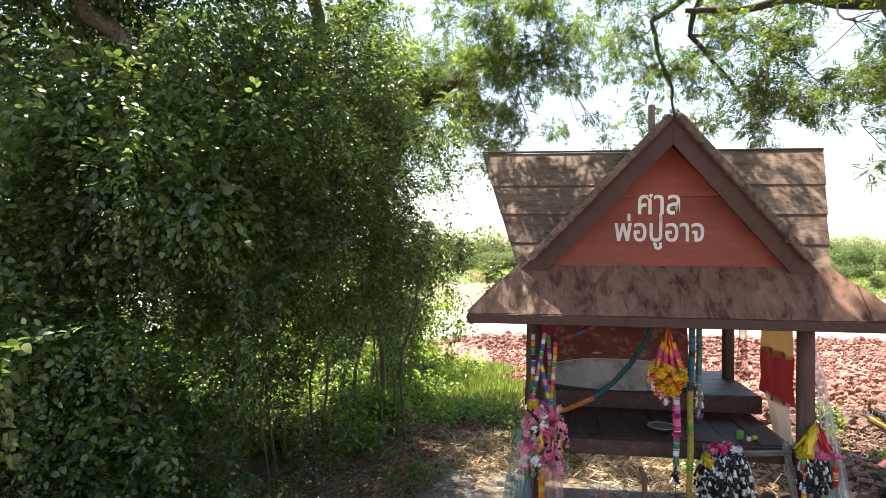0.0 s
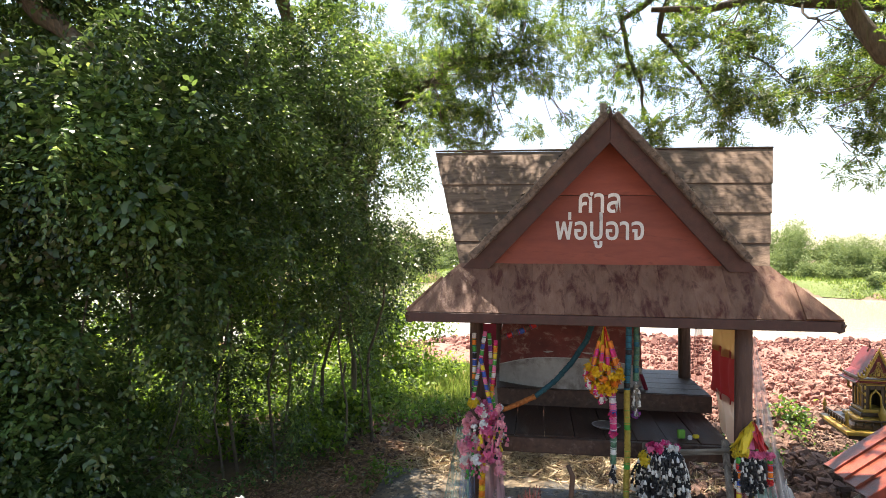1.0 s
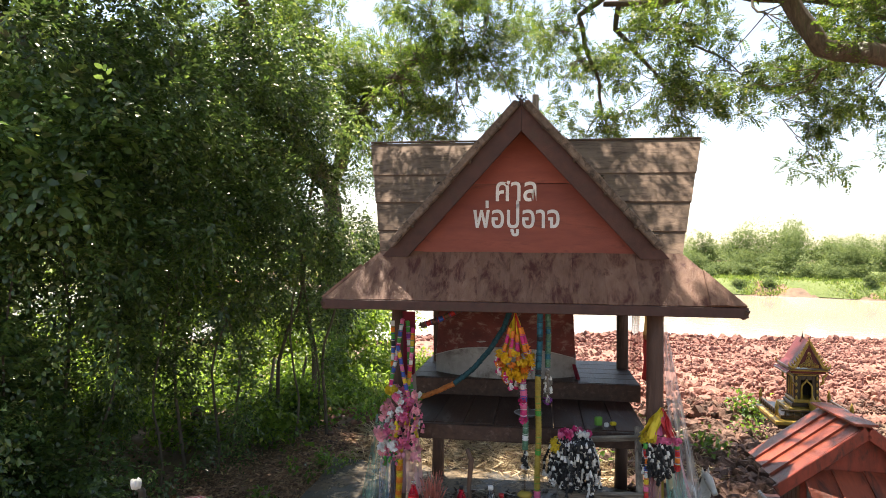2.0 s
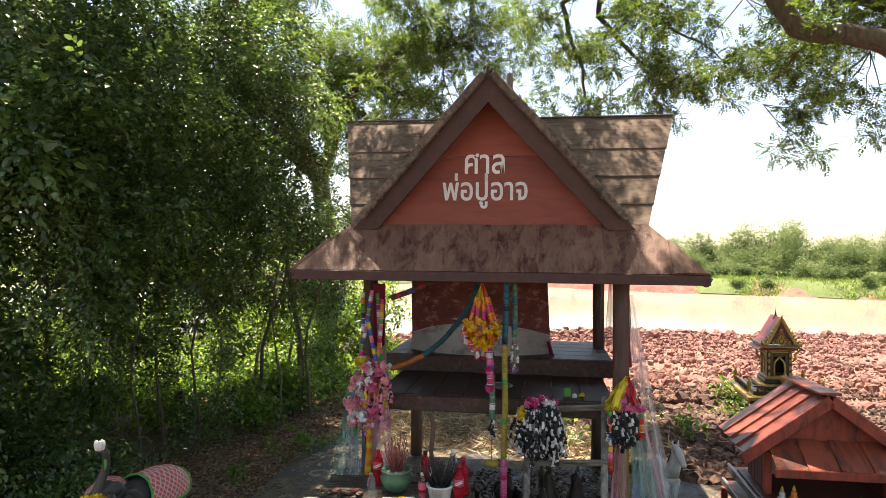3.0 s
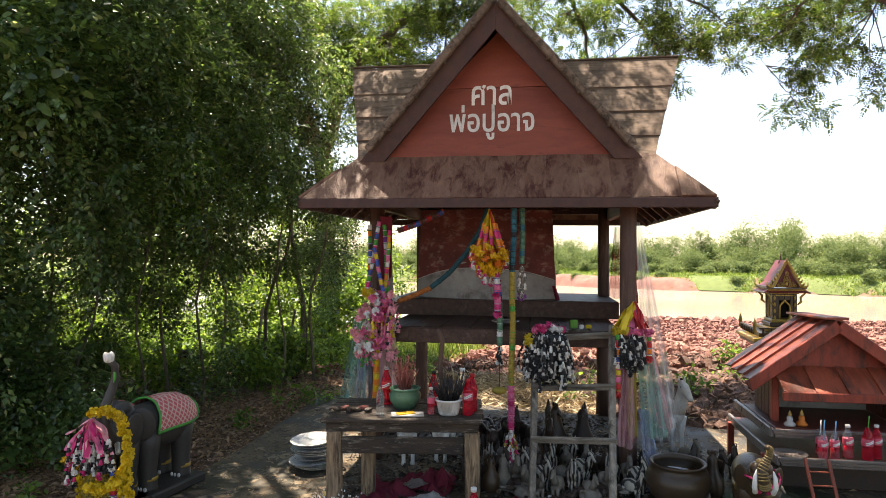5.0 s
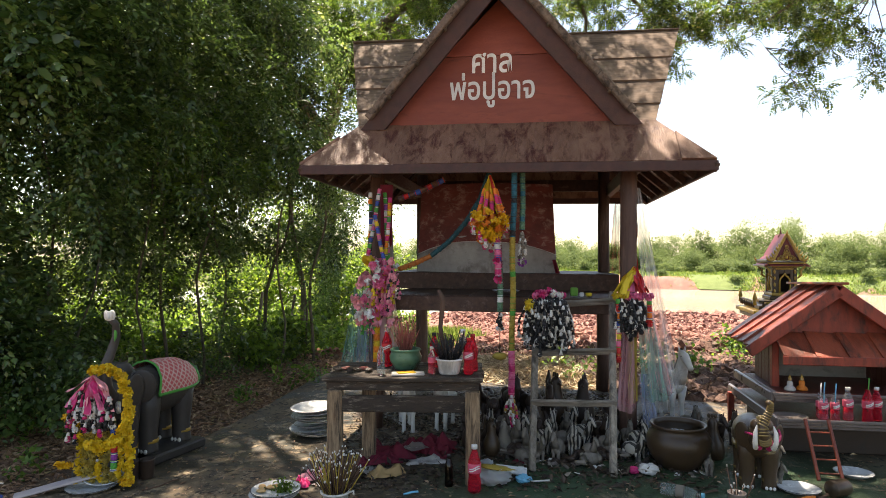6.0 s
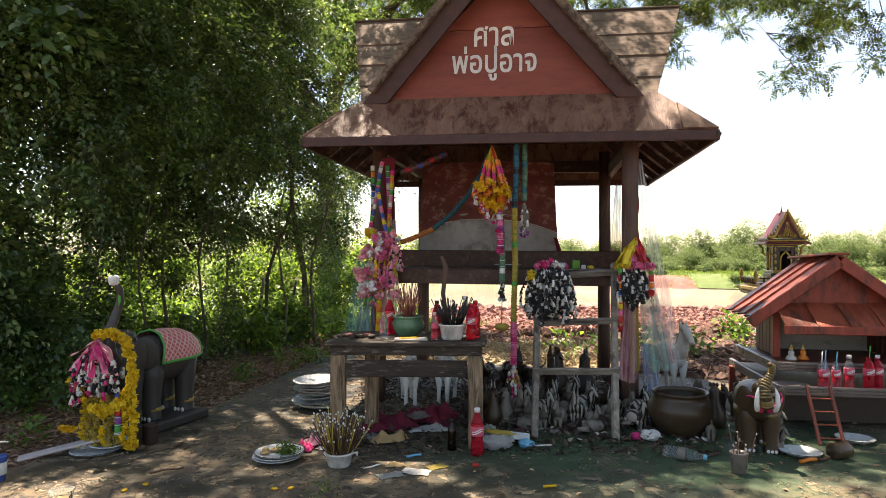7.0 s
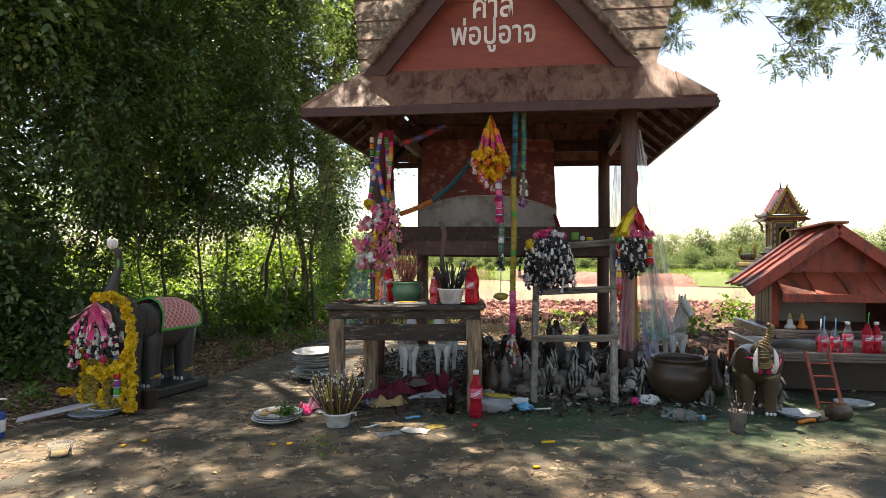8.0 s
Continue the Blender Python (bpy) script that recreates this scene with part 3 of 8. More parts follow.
def build_ground():
    xs = sorted(set([-900, -400, -200, -120, -80, -55, -40, -30, -22, -16, -12] + [round(-9 + 0.25 * i, 3) for i in range(105)] + [18, 20, 22, 25, 28, 31, 34, 38, 42, 46, 50, 55, 60, 70, 80, 100, 140, 200, 300, 500, 900]))
    ys = sorted(set([-900, -300, -100, -40, -20, -10, -6, -4] + [round(-3 + 0.25 * i, 3) for i in range(125)] + [round(28.5 + 1.5 * i, 2) for i in range(52)] + [108, 112, 118, 125, 135, 150, 180, 240, 350, 600, 1200]))
    b = Build()
    w = len(xs)
    b.put([(x, y, ground_z(x, y)) for y in ys for x in xs],
          [(j * w + i, j * w + i + 1, (j + 1) * w + i + 1, (j + 1) * w + i) for j in range(len(ys) - 1) for i in range(w - 1)], True)
    return single("ground", b, "earth", "bare brown earth with patches of red soil", "ground", kind="structure")


build_ground()
b = Build()
b.put([(-500, 15, WATER), (500, 15, WATER), (500, 110, WATER), (-500, 110, WATER)], [(0, 1, 2, 3)])
single("water", b, "water", "still muddy brown pond water", "water", kind="structure")


def concrete_slab():
    """The cracked slab under the shrine, with a rough edge along the bushes."""
    b = Build()
    out = [(-1.35, 0.2), (5.2, 0.0), (5.2, 4.55), (4.2, 4.95), (3.3, 5.3), (2.4, 5.75), (1.35, 6.2), (-0.15, 6.52), (-0.23, 5.9), (-0.32, 5.2), (-0.4, 4.7), (-0.5, 4.25), (-0.72, 3.7), (-0.95, 3.2), (-1.1, 2.6), (-1.25, 1.6)]
    ring = []
    for i, p in enumerate(out):
        q = out[(i + 1) % len(out)]
        n = max(2, int(math.dist(p, q) / 0.12))
        for k in range(n):
            s = k / n
            x, y = p[0] + (q[0] - p[0]) * s, p[1] + (q[1] - p[1]) * s
            j = 0.03 * noise.noise(Vector((x * 5, y * 5, 0)))
            ring.append((x + j, y + j))
    k = len(ring)
    b.put([(x, y, 0.0) for x, y in ring] + [(x * 1.0, y, -0.012) for x, y in ring] + [(x, y, -0.12) for x, y in ring],
          [list(range(k))] + [((i + 1) % k, i, i + k, (i + 1) % k + k) for i in range(k)] + [((i + 1) % k + k, i + k, i + 2 * k, (i + 1) % k + 2 * k) for i in range(k)])
    return single("pavement", b, "concrete", "stained cracked concrete slab with patches of moss", "pavement", kind="structure")


concrete_slab()


def meadow():
    """The grassy land across the pond, a skin on the ground."""
    b = Build()
    xs = [-300, -150, -80] + [-60 + 4 * i for i in range(50)] + [160, 220, 320]
    ds = [0.9, 1.6, 2.4, 3.2, 4.4, 6, 9, 14, 22, 35, 60, 120, 300]
    w = len(xs)
    b.put([(x, shore(x) + d, ground_z(x, shore(x) + d) + 0.06) for d in ds for x in xs],
          [(j * w + i, j * w + i + 1, (j + 1) * w + i + 1, (j + 1) * w + i) for j in range(len(ds) - 1) for i in range(w - 1)], True)
    single("far_ground", b, "meadow", "grassy far bank of the pond", "ground", kind="structure")


meadow()


def far_crown(x, y, g, r, h, leaf, n):
    """One bush or low tree: a rounded crown of smaller bunches down to the grass."""
    out = []
    for k in range(9):
        d = rand_dirs(1)[0]
        c = (x + d[0] * r * 0.6, y + d[1] * r * 0.5, g + h * (0.52 + 0.36 * d[2]))
        out.append(clump(c, (r * rng.uniform(0.35, 0.6), r * 0.45, h * rng.uniform(0.2, 0.34)), n, leaf, 0.1, False, 0.75))
    out.append(clump((x, y, g + h * 0.4), (r * 0.85, r * 0.7, h * 0.42), n * 2, leaf * 1.9, 0.1, False, 0.3))
    return out


def far_bank():
    """Bushes, grass and low trees along the far side of the pond."""
    for name, rows in (("far_trees", ((24.0, 3.0, 5.0, 2.0, 0.17, 430), (14.0, 2.3, 3.4, 2.0, 0.15, 330))), ("far_shrubs", ((8.0, 1.4, 1.7, 2.4, 0.15, 190), (3.5, 0.8, 0.8, 2.0, 0.12, 100)))):
        out = []
        for dy, r, h, step, leaf, n in rows:
            x = -14.0
            while x < 76:
                xx, yy = x + rng.uniform(-1, 1), shore(x) + dy + rng.uniform(-2, 2)
                hh = h * rng.uniform(0.55, 1.25) * (1.0 + 0.22 * math.sin(xx * 0.17) + 0.12 * math.sin(xx * 0.5))
                if not (dy < 5 and math.sin(xx * 0.7) > 0.0):
                    out += far_crown(xx, yy, ground_z(xx, yy), r * rng.uniform(0.7, 1.3), hh, leaf, n)
                x += step * rng.uniform(0.7, 1.3)
        single(name, soup(name, np.concatenate(out), 4), "far_haze_leaf", "sunlit green bushes and low trees across the pond", "bushes", kind="stuff")
    n = 50000
    xs = rng.uniform(-20, 75, n)
    ys = np.array([shore(v) for v in xs]) + 0.9 + 16 * rng.random(n) ** 1.5
    zs = np.array([ground_z(a, c) for a, c in zip(xs, ys)])
    way = unit(np.array([0, 0, 1.0]) + rng.normal(size=(n, 3)) * 0.45)
    g = leaves(np.stack([xs, ys, zs], 1), way, rand_dirs(n), rng.uniform(0.15, 0.45, n), rng.uniform(0.06, 0.14, n))
    single("far_grass", soup("far_grass", g, 4), "grass", "bright green grass on the far bank", "grass", kind="stuff")


far_bank()


def far_spoil():
    """Red earth thrown up along the far water's edge."""
    b = Build()
    nx, ny = 90, 8

    def at(i, j):
        x = 9.0 + 21.0 * i / nx
        y = shore(x) - 0.6 + 4.0 * j / ny
        h = 0.55 * math.sin(math.pi * j / ny) * min(1.0, 4 * min(i, nx - i) / nx) * (0.9 + 0.9 * noise.noise(Vector((x * 0.8, y * 0.8, 4.0)))) - 0.05
        return x, y, ground_z(x, y) + h + 0.12
    b.put([at(i, j) for j in range(ny + 1) for i in range(nx + 1)], [(j * (nx + 1) + i, j * (nx + 1) + i + 1, (j + 1) * (nx + 1) + i + 1, (j + 1) * (nx + 1) + i) for j in range(ny) for i in range(nx)], True)
    single("far_red_soil", b, "rubble", "bank of red earth along the far water's edge", "soil", kind="stuff")


far_spoil()


def crack():
    """A crack that winds across the slab."""
    pts = [Vector((1.1, 1.9, 0.003)), Vector((1.14, 2.2, 0.003)), Vector((1.2, 2.45, 0.003)), Vector((1.33, 2.62, 0.003)), Vector((1.4, 2.95, 0.003)), Vector((1.52, 3.1, 0.003))]
    left, right = [], []
    fine = []
    for i in range(5):
        for k in range(8):
            p = pts[i].lerp(pts[i + 1], k / 8)
            fine.append(p + Vector((0.018 * noise.noise(p * 14), 0.018 * noise.noise(p * 11 + Vector((5, 0, 0))), 0)))
    b = Build()
    for i, p in enumerate(fine):
        w = 0.003 + 0.004 * abs(noise.noise(p * 9)) + (0.01 if i < 8 else 0) * abs(noise.noise(p * 5))
        left.append((p.x - w, p.y, 0.004))
        right.append((p.x + w, p.y, 0.004))
    n = len(fine)
    b.put(left + right, [(i, i + n, i + n + 1, i + 1) for i in range(n - 1)])
    single("crack", b, "dark_soil", "dark winding crack across the slab", "crack", kind="structure")


crack()


def slab_back(x):
    """How far back the slab reaches."""
    return min(6.5 - 0.21 * x, 6.2 - 0.46 * (x - 1.35), 5.3 - 0.39 * (x - 3.3) + 0.3)


def lumps(name, n, area, size, material, label, cluster=1.0, seed=3):
    """Broken clods of earth lying on the ground: one joined heap."""
    b = Build()
    q = random.Random(seed)
    for _ in range(n):
        for _try in range(20):
            x, y = q.uniform(*area[0]), q.uniform(*area[1])
            if noise.noise(Vector((x * 0.45, y * 0.45, seed))) > q.uniform(-0.7, 0.3) * cluster and not (x < 5.4 and y < slab_back(x) + 0.06):
                break
        r = size[0] + (size[1] - size[0]) * q.random() ** 3
        m = Euler((q.uniform(0, 6), q.uniform(0, 6), q.uniform(0, 6))).to_matrix()
        verts = []
        for sx, sy, sz in ((1, 1, 1), (-1, 1, 1), (-1, -1, 1), (1, -1, 1), (1, 1, -1), (-1, 1, -1), (-1, -1, -1), (1, -1, -1), (0, 0, 1.5), (0, 0, -1.4), (1.4, 0, 0.2), (-1.5, 0, 0)):
            verts.append(m @ Vector((sx * r * q.uniform(0.5, 0.85), sy * r * q.uniform(0.5, 0.85), sz * r * q.uniform(0.4, 0.65))) + Vector((x, y, ground_z(x, y) + r * 0.25 + (0.07 if y > 8.2 and x > 1.4 else 0))))
        b.put(verts, [(8, 0, 1), (8, 1, 2), (8, 2, 3), (8, 3, 0), (9, 5, 4), (9, 6, 5), (9, 7, 6), (9, 4, 7), (10, 4, 0), (10, 7, 4), (10, 3, 7), (10, 0, 3), (11, 1, 5), (11, 5, 6), (11, 6, 2), (11, 2, 1), (0, 4, 5, 1), (2, 6, 7, 3)])
    return single(name, b, material, label, "soil", kind="stuff")


def red_mound():
    """The loose red soil that the clods lie in."""
    b = Build()
    nx, ny = 200, 150
    f = lambda i, j: (-2.0 + 20 * i / nx, 7.4 + 14.0 * j / ny)
    pts = []
    for j in range(ny + 1):
        for i in range(nx + 1):
            x, y = f(i, j)
            edge = min(i, nx - i, j * 0.7, ny - j) / 7
            x += 0.05 * noise.noise(Vector((x * 3, y * 3, 9)))
            k = noise.noise(Vector((x * 1.1, y * 1.1, 2))) * 0.6 + noise.noise(Vector((x * 3.1, y * 3.1, 5))) * 0.4
            h = -0.06 + min(1, edge) * (0.1 + 0.14 * k + 0.05 * noise.noise(Vector((x * 7, y * 7, 1))) + 0.03 * noise.noise(Vector((x * 15, y * 15, 4)))) - 0.35 * smooth01(((1.6 if y < 10 else 0.0) - x + 0.6 * k) / 1.2)
            pts.append((x, y, ground_z(x, y) + h))
    b.put(pts, [(j * (nx + 1) + i, j * (nx + 1) + i + 1, (j + 1) * (nx + 1) + i + 1, (j + 1) * (nx + 1) + i) for j in range(ny) for i in range(nx)], True)
    single("red_soil", b, "rubble", "loose sunlit red soil behind the slab", "soil", kind="stuff")


red_mound()
lumps("red_clods", 21000, ((-1.5, 17.0), (7.9, 20.5)), (0.012, 0.08), "rubble", "heap of dry red earth clods behind the shrine", 1.0, 3)
lumps("far_red_clods", 3500, ((-12, 30), (20.0, 22.5)), (0.05, 0.17), "rubble", "red earth clods along the water's edge", 1.0, 7)
lumps("dark_clods", 15000, ((0.0, 7.0), (5.2, 9.0)), (0.008, 0.04), "dark_soil", "dark turned soil at the foot of the red heap", 1.0, 5)
lumps("dark_ridge", 2200, ((2.6, 5.8), (5.2, 8.3)), (0.02, 0.1), "dark_soil", "low ridge of dark turned earth beside the red heap", 0.1, 11)
lumps("small_stones", 900, ((-2.4, 0.5), (4.0, 9.0)), (0.01, 0.03), "dark_soil", "small clods and pebbles under the bushes", 1.0, 9)

# ---------------------------------------------------------------- the shrine
# its own axes: u along the front, v to the back, z up; the origin lies under the middle of the front eave
SHRINE = pose(1.455, 3.947, 0, 0, 0.5, -8.5)
shrine = thing("shrine", "open wooden spirit shrine with brown cross-gabled plank roof", "shrine", SHRINE)
POST_U, POST_V0, POST_V1, MID = 0.885, 0.38, 2.14, 1.25
EAVE_U, EAVE_Z, TOP_U, TOP_Z, TOP_V = 1.315, 1.822, 1.01, 2.135, 0.31
RIDGE_U, RIDGE_Z = 1.345, 3.045

for u, v in ((-0.893, 0.42), (0.836, 0.24), (-0.86, 2.0), (0.838, 1.93)):
    b = Build()
    q = random.Random(u * 7 + v)
    pts = [(u + q.uniform(-0.006, 0.006), v + q.uniform(-0.006, 0.006), z) for z in (-0.05, 0.3, 0.7, 1.1, 1.5, 2.0)]
    b.tube(pts, [0.058, 0.056, 0.055, 0.054, 0.053, 0.052], 14)
    part("post", b, "post_wood", shrine)

# ring beams under the roof and rafters under the eaves
for a, c in (((-1.05, POST_V0), (1.05, POST_V0)), ((-1.05, POST_V1), (1.05, POST_V1))):
    part("beam", Build().bar((a[0], a[1], 1.9), (c[0], c[1], 1.9), 0.05, 0.11), "dark_wood", shrine)
for u in (-POST_U, POST_U):
    part("beam", Build().bar((u, 0.2, 1.83), (u, 2.3, 1.83), 0.05, 0.1), "dark_wood", shrine)


def skirt_side(frm, n, cut):
    """Planks of one side of the lower roof; frm maps (along, outward 0..1) to the place."""
    for i in range(n):
        s0, s1 = -1 + 2 * i / n, -1 + 2 * (i + 1) / n
        g = -0.0008
        b = Build()
        lift = 0.0015 * ((i * 7) % 3)
        top0, top1 = max(-cut, min(cut, s0)), max(-cut, min(cut, s1))
        up = Vector((0, 0, lift))
        if top1 > top0 + 1e-4:
            pts = [Vector(frm(s0 + g, 1)), Vector(frm(s1 - g, 1)), Vector(frm(top1 - (g if s1 <= cut else 0), 0)), Vector(frm(top0 + (g if s0 >= -cut else 0), 0))]
            if s1 > cut:
                pts.insert(2, Vector(frm(s1 - g, (s1 - g - cut) / (1 - cut))))
            if s0 < -cut:
                pts.append(Vector(frm(s0 + g, (-cut - s0 - g) / (1 - cut))))
        elif s0 > 0:
            pts = [Vector(frm(s0 + g, 1)), Vector(frm(s1 - g, 1)), Vector(frm(s1 - g, (s1 - g - cut) / (1 - cut))), Vector(frm(s0 + g, (s0 + g - cut) / (1 - cut)))]
        else:
            pts = [Vector(frm(s0 + g, 1)), Vector(frm(s1 - g, 1)), Vector(frm(s1 - g, (-cut - s1 + g) / (1 - cut))), Vector(frm(s0 + g, (-cut - s0 - g) / (1 - cut)))]
        b.slab([p + up for p in pts], 0.016)
        part("roof_plank", b, "skirt_wood", shrine)


CUT = TOP_U / EAVE_U
HALF_V = MID
cutv = (MID - TOP_V) / HALF_V
skirt_side(lambda s, o: (s * EAVE_U, TOP_V * (1 - o), TOP_Z + (EAVE_Z - TOP_Z) * o), 13, CUT)
skirt_side(lambda s, o: (-s * EAVE_U, 2 * MID - TOP_V * (1 - o), TOP_Z + (EAVE_Z - TOP_Z) * o), 13, CUT)
skirt_side(lambda s, o: (TOP_U + (EAVE_U - TOP_U) * o, MID + s * HALF_V, TOP_Z + (EAVE_Z - TOP_Z) * o), 12, cutv)
skirt_side(lambda s, o: (-TOP_U - (EAVE_U - TOP_U) * o, MID - s * HALF_V, TOP_Z + (EAVE_Z - TOP_Z) * o), 12, cutv)
for a, c in (((-EAVE_U, 0), (EAVE_U, 0)), ((EAVE_U, 0), (EAVE_U, 2 * MID)), ((EAVE_U, 2 * MID), (-EAVE_U, 2 * MID)), ((-EAVE_U, 2 * MID), (-EAVE_U, 0))):
    part("fascia_board", Build().bar((*a, EAVE_Z - 0.034), (*c, EAVE_Z - 0.034), 0.024, 0.062), "barge_wood", shrine)
for su in (-1, 1):
    for sv in (0, 1):
        v0, v1 = (TOP_V, 0.0) if sv == 0 else (2 * MID - TOP_V, 2 * MID)
        part("hip_rafter", Build().bar((su * (TOP_U - 0.12), v0 + (0.12 if sv == 0 else -0.12), TOP_Z - 0.02), (su * EAVE_U, v1, EAVE_Z - 0.05), 0.04, 0.06), "dark_wood", shrine)
for i in range(7):
    u = -0.9 + 0.3 * i
    part("rafter", Build().bar((u, TOP_V + 0.1, TOP_Z - 0.03), (u, 0.02, EAVE_Z - 0.045), 0.035, 0.05), "dark_wood", shrine)
for sv in range(6):
    v = 0.45 + 0.32 * sv
    for su in (-1, 1):
        part("rafter", Build().bar((su * (TOP_U - 0.1), v, TOP_Z - 0.03), (su * (EAVE_U - 0.02), v, EAVE_Z - 0.045), 0.035, 0.05), "dark_wood", shrine)
for su in (-1, 1):
    for k in range(3):
        uu = TOP_U + (EAVE_U - TOP_U) * (0.25 + 0.3 * k)
        zz = TOP_Z + (EAVE_Z - TOP_Z) * (0.25 + 0.3 * k) - 0.03
        part("batten", Build().bar((su * uu, 0.25, zz), (su * uu, 2.25, zz), 0.03, 0.02), "dark_wood", shrine)


COURSES = (0.0, 0.32, 0.58, 0.82, 1.0)


def upper_course(side, k):
    """One overlapping course of the big roof: side +1 looks to the front, -1 to the back."""
    t0, t1 = COURSES[k], COURSES[k + 1]
    v_of = lambda t: (MID + (TOP_V + 0.035 - MID) * t) if side > 0 else (MID - (TOP_V - 0.02 - MID) * t)
    z_of = lambda t: RIDGE_Z + (TOP_Z - RIDGE_Z) * t
    w_of = lambda t: RIDGE_U + (TOP_U + 0.005 - RIDGE_U) * t
    n = 1
    q = random.Random(k * 5 + side)
    cuts = [-1.0] + [(-1 + 2 * (i + 1) / n) + q.uniform(-0.035, 0.035) for i in range(n - 1)] + [1.0]
    lift = Vector((0, -0.007 * side, 0.008))
    for i in range(n):
        a, c = cuts[i] + 0.0012, cuts[i + 1] - 0.0012
        j = q.uniform(0, 0.005)
        lo = [Vector((a * w_of(t1), v_of(t1 + 0.02), z_of(t1 + 0.02))) + lift * (1 + j * 60), Vector((c * w_of(t1), v_of(t1 + 0.02), z_of(t1 + 0.02))) + lift * (1 + j * 60)]
        hi = [Vector((c * w_of(t0), v_of(t0), z_of(t0))), Vector((a * w_of(t0), v_of(t0), z_of(t0)))]
        pts = lo + hi
        if side < 0:
            pts = [pts[1], pts[0], pts[3], pts[2]]
        part("roof_board", Build().slab(pts, 0.014), "roof_wood", shrine)


for side in (1, -1):
    for k in range(4):
        upper_course(side, k)
part("ridge_cap", Build().bar((-RIDGE_U, MID, RIDGE_Z + 0.012), (RIDGE_U, MID, RIDGE_Z + 0.006), 0.03, 0.014), "edge_wood", shrine)
for su in (-1, 1):
    w = 0.96
    b = Build()
    pts = [(su * w, TOP_V + 0.05, TOP_Z - 0.02), (su * w, 2 * MID - TOP_V - 0.05, TOP_Z - 0.02), (su * (w + 0.22), MID, RIDGE_Z - 0.05)]
    b.slab(pts if su > 0 else pts[::-1], 0.02)
    part("side_gable", b, "red_panel", shrine)

# the front gable and its little roof
APEX_Z, APEX_V, FOOT_U, FOOT_V, FOOT_Z = 3.08, 0.04, 0.905, 0.265, 2.125
GC = -0.03     # the gable stands a little off the middle
for su in (-1, 1):
    for k in range(4):
        t0, t1 = k / 4, (k + 1) / 4 + (0.02 if k < 3 else -0.02)
        f = lambda t, back: Vector((GC + su * FOOT_U * t, (APEX_V + (FOOT_V - APEX_V) * t) if not back else (MID - 0.02 + (TOP_V + 0.05 - MID) * t), APEX_Z + 0.015 * k + (FOOT_Z - APEX_Z) * t))
        pts = [f(t1, False), f(t1, True), f(t0, True), f(t0, False)]
        pts = pts if su > 0 else pts[::-1]
        b = Build().slab([p + Vector((0, 0, 0.02)) for p in pts], 0.022)
        part("gable_roof_board", b, "roof_wood", shrine)
    n = Vector((su * (APEX_Z - FOOT_Z), 0, FOOT_U)).normalized()
    top = Vector((GC + su * 0.005, APEX_V + 0.005, APEX_Z - 0.055))
    foot = top.lerp(Vector((GC + su * (FOOT_U - 0.01), FOOT_V + 0.005, FOOT_Z - 0.035)), 0.95)
    way = (foot - top).normalized()
    CUT_Z = 2.098     # the feet are sawn level on the lower roof
    outer, inner = top + n * 0.0525, top - n * 0.08
    at = lambda p: p + way * ((CUT_Z - p.z) / way.z)
    ridge = lambda p: p + way * ((GC + su * 0.001 - p.x) / way.x)
    pts = [ridge(inner), at(inner), at(outer), ridge(outer)]
    part("barge_board", Build().slab(pts if su > 0 else pts[::-1], 0.026), "barge_wood", shrine)
    q = random.Random(31 + su)
    for k in range(4):     # worn board edges that overhang the barge board, each a little out of line
        p0, p1 = top.lerp(foot, k / 4 - (0.02 if k else 0.0)), top.lerp(foot, (k + 1) / 4)
        j = Vector((0, q.uniform(-0.012, 0.004), q.uniform(-0.004, 0.006)))
        part("verge_strip", Build().bar(p0 + n * 0.058 + j + Vector((-su * 0.025 if k == 0 else 0, -0.012, 0.025 if k == 0 else 0)), p1 + n * 0.058 + j + Vector((0, -0.012, 0)), 0.055, 0.05, 0.008, n), "verge_wood", shrine)
    for k in range(4):
        t = 0.13 + 0.235 * k
        p = top.lerp(foot, t) + n * 0.034
        part("purlin_end", Build().tube([p + Vector((0, -0.03 - q.uniform(0, 0.012), 0)), p + Vector((0, 0.05, 0.004)), p + Vector((0, 0.35, 0.01))], [0.013, 0.015, 0.015], 8), "edge_wood", shrine)
moss = []
for su in (-1, 1):
    n = 420
    t = rng.random(n)
    pos = np.stack([GC + su * FOOT_U * t * 0.97 + rng.normal(size=n) * 0.012, APEX_V - 0.015 + (FOOT_V - APEX_V) * t + rng.random(n) * 0.1, APEX_Z + 0.052 + (FOOT_Z - APEX_Z) * t * 0.97 + rng.normal(size=n) * 0.006], 1)
    moss.append(leaves(pos, unit(rng.normal(size=(n, 3)) * np.array([1, 1, 0.5])), rand_dirs(n), rng.uniform(0.012, 0.04, n), rng.uniform(0.008, 0.018, n)))
part("moss_edge", soup("moss_edge", np.concatenate(moss), 4), "moss", shrine, "dark moss and leaf crumbs along the verge", kind="stuff")
seam = 2.60
half = lambda z: (3.0 - z) / (3.0 - TOP_Z) * 0.80
b = Build().slab([(GC - half(TOP_Z), TOP_V, TOP_Z), (GC + half(TOP_Z), TOP_V, TOP_Z), (GC + half(seam), TOP_V, seam - 0.002), (GC - half(seam), TOP_V, seam - 0.002)], 0.018)
gable_board = part("gable_board", b, "red_panel", shrine, "faded orange-red painted board with white lettering")
b = Build().slab([(GC - half(seam), TOP_V - 0.003, seam + 0.002), (GC + half(seam), TOP_V - 0.003, seam + 0.002), (GC, TOP_V - 0.003, 2.98)], 0.018)
part("gable_board", b, "red_panel", shrine)
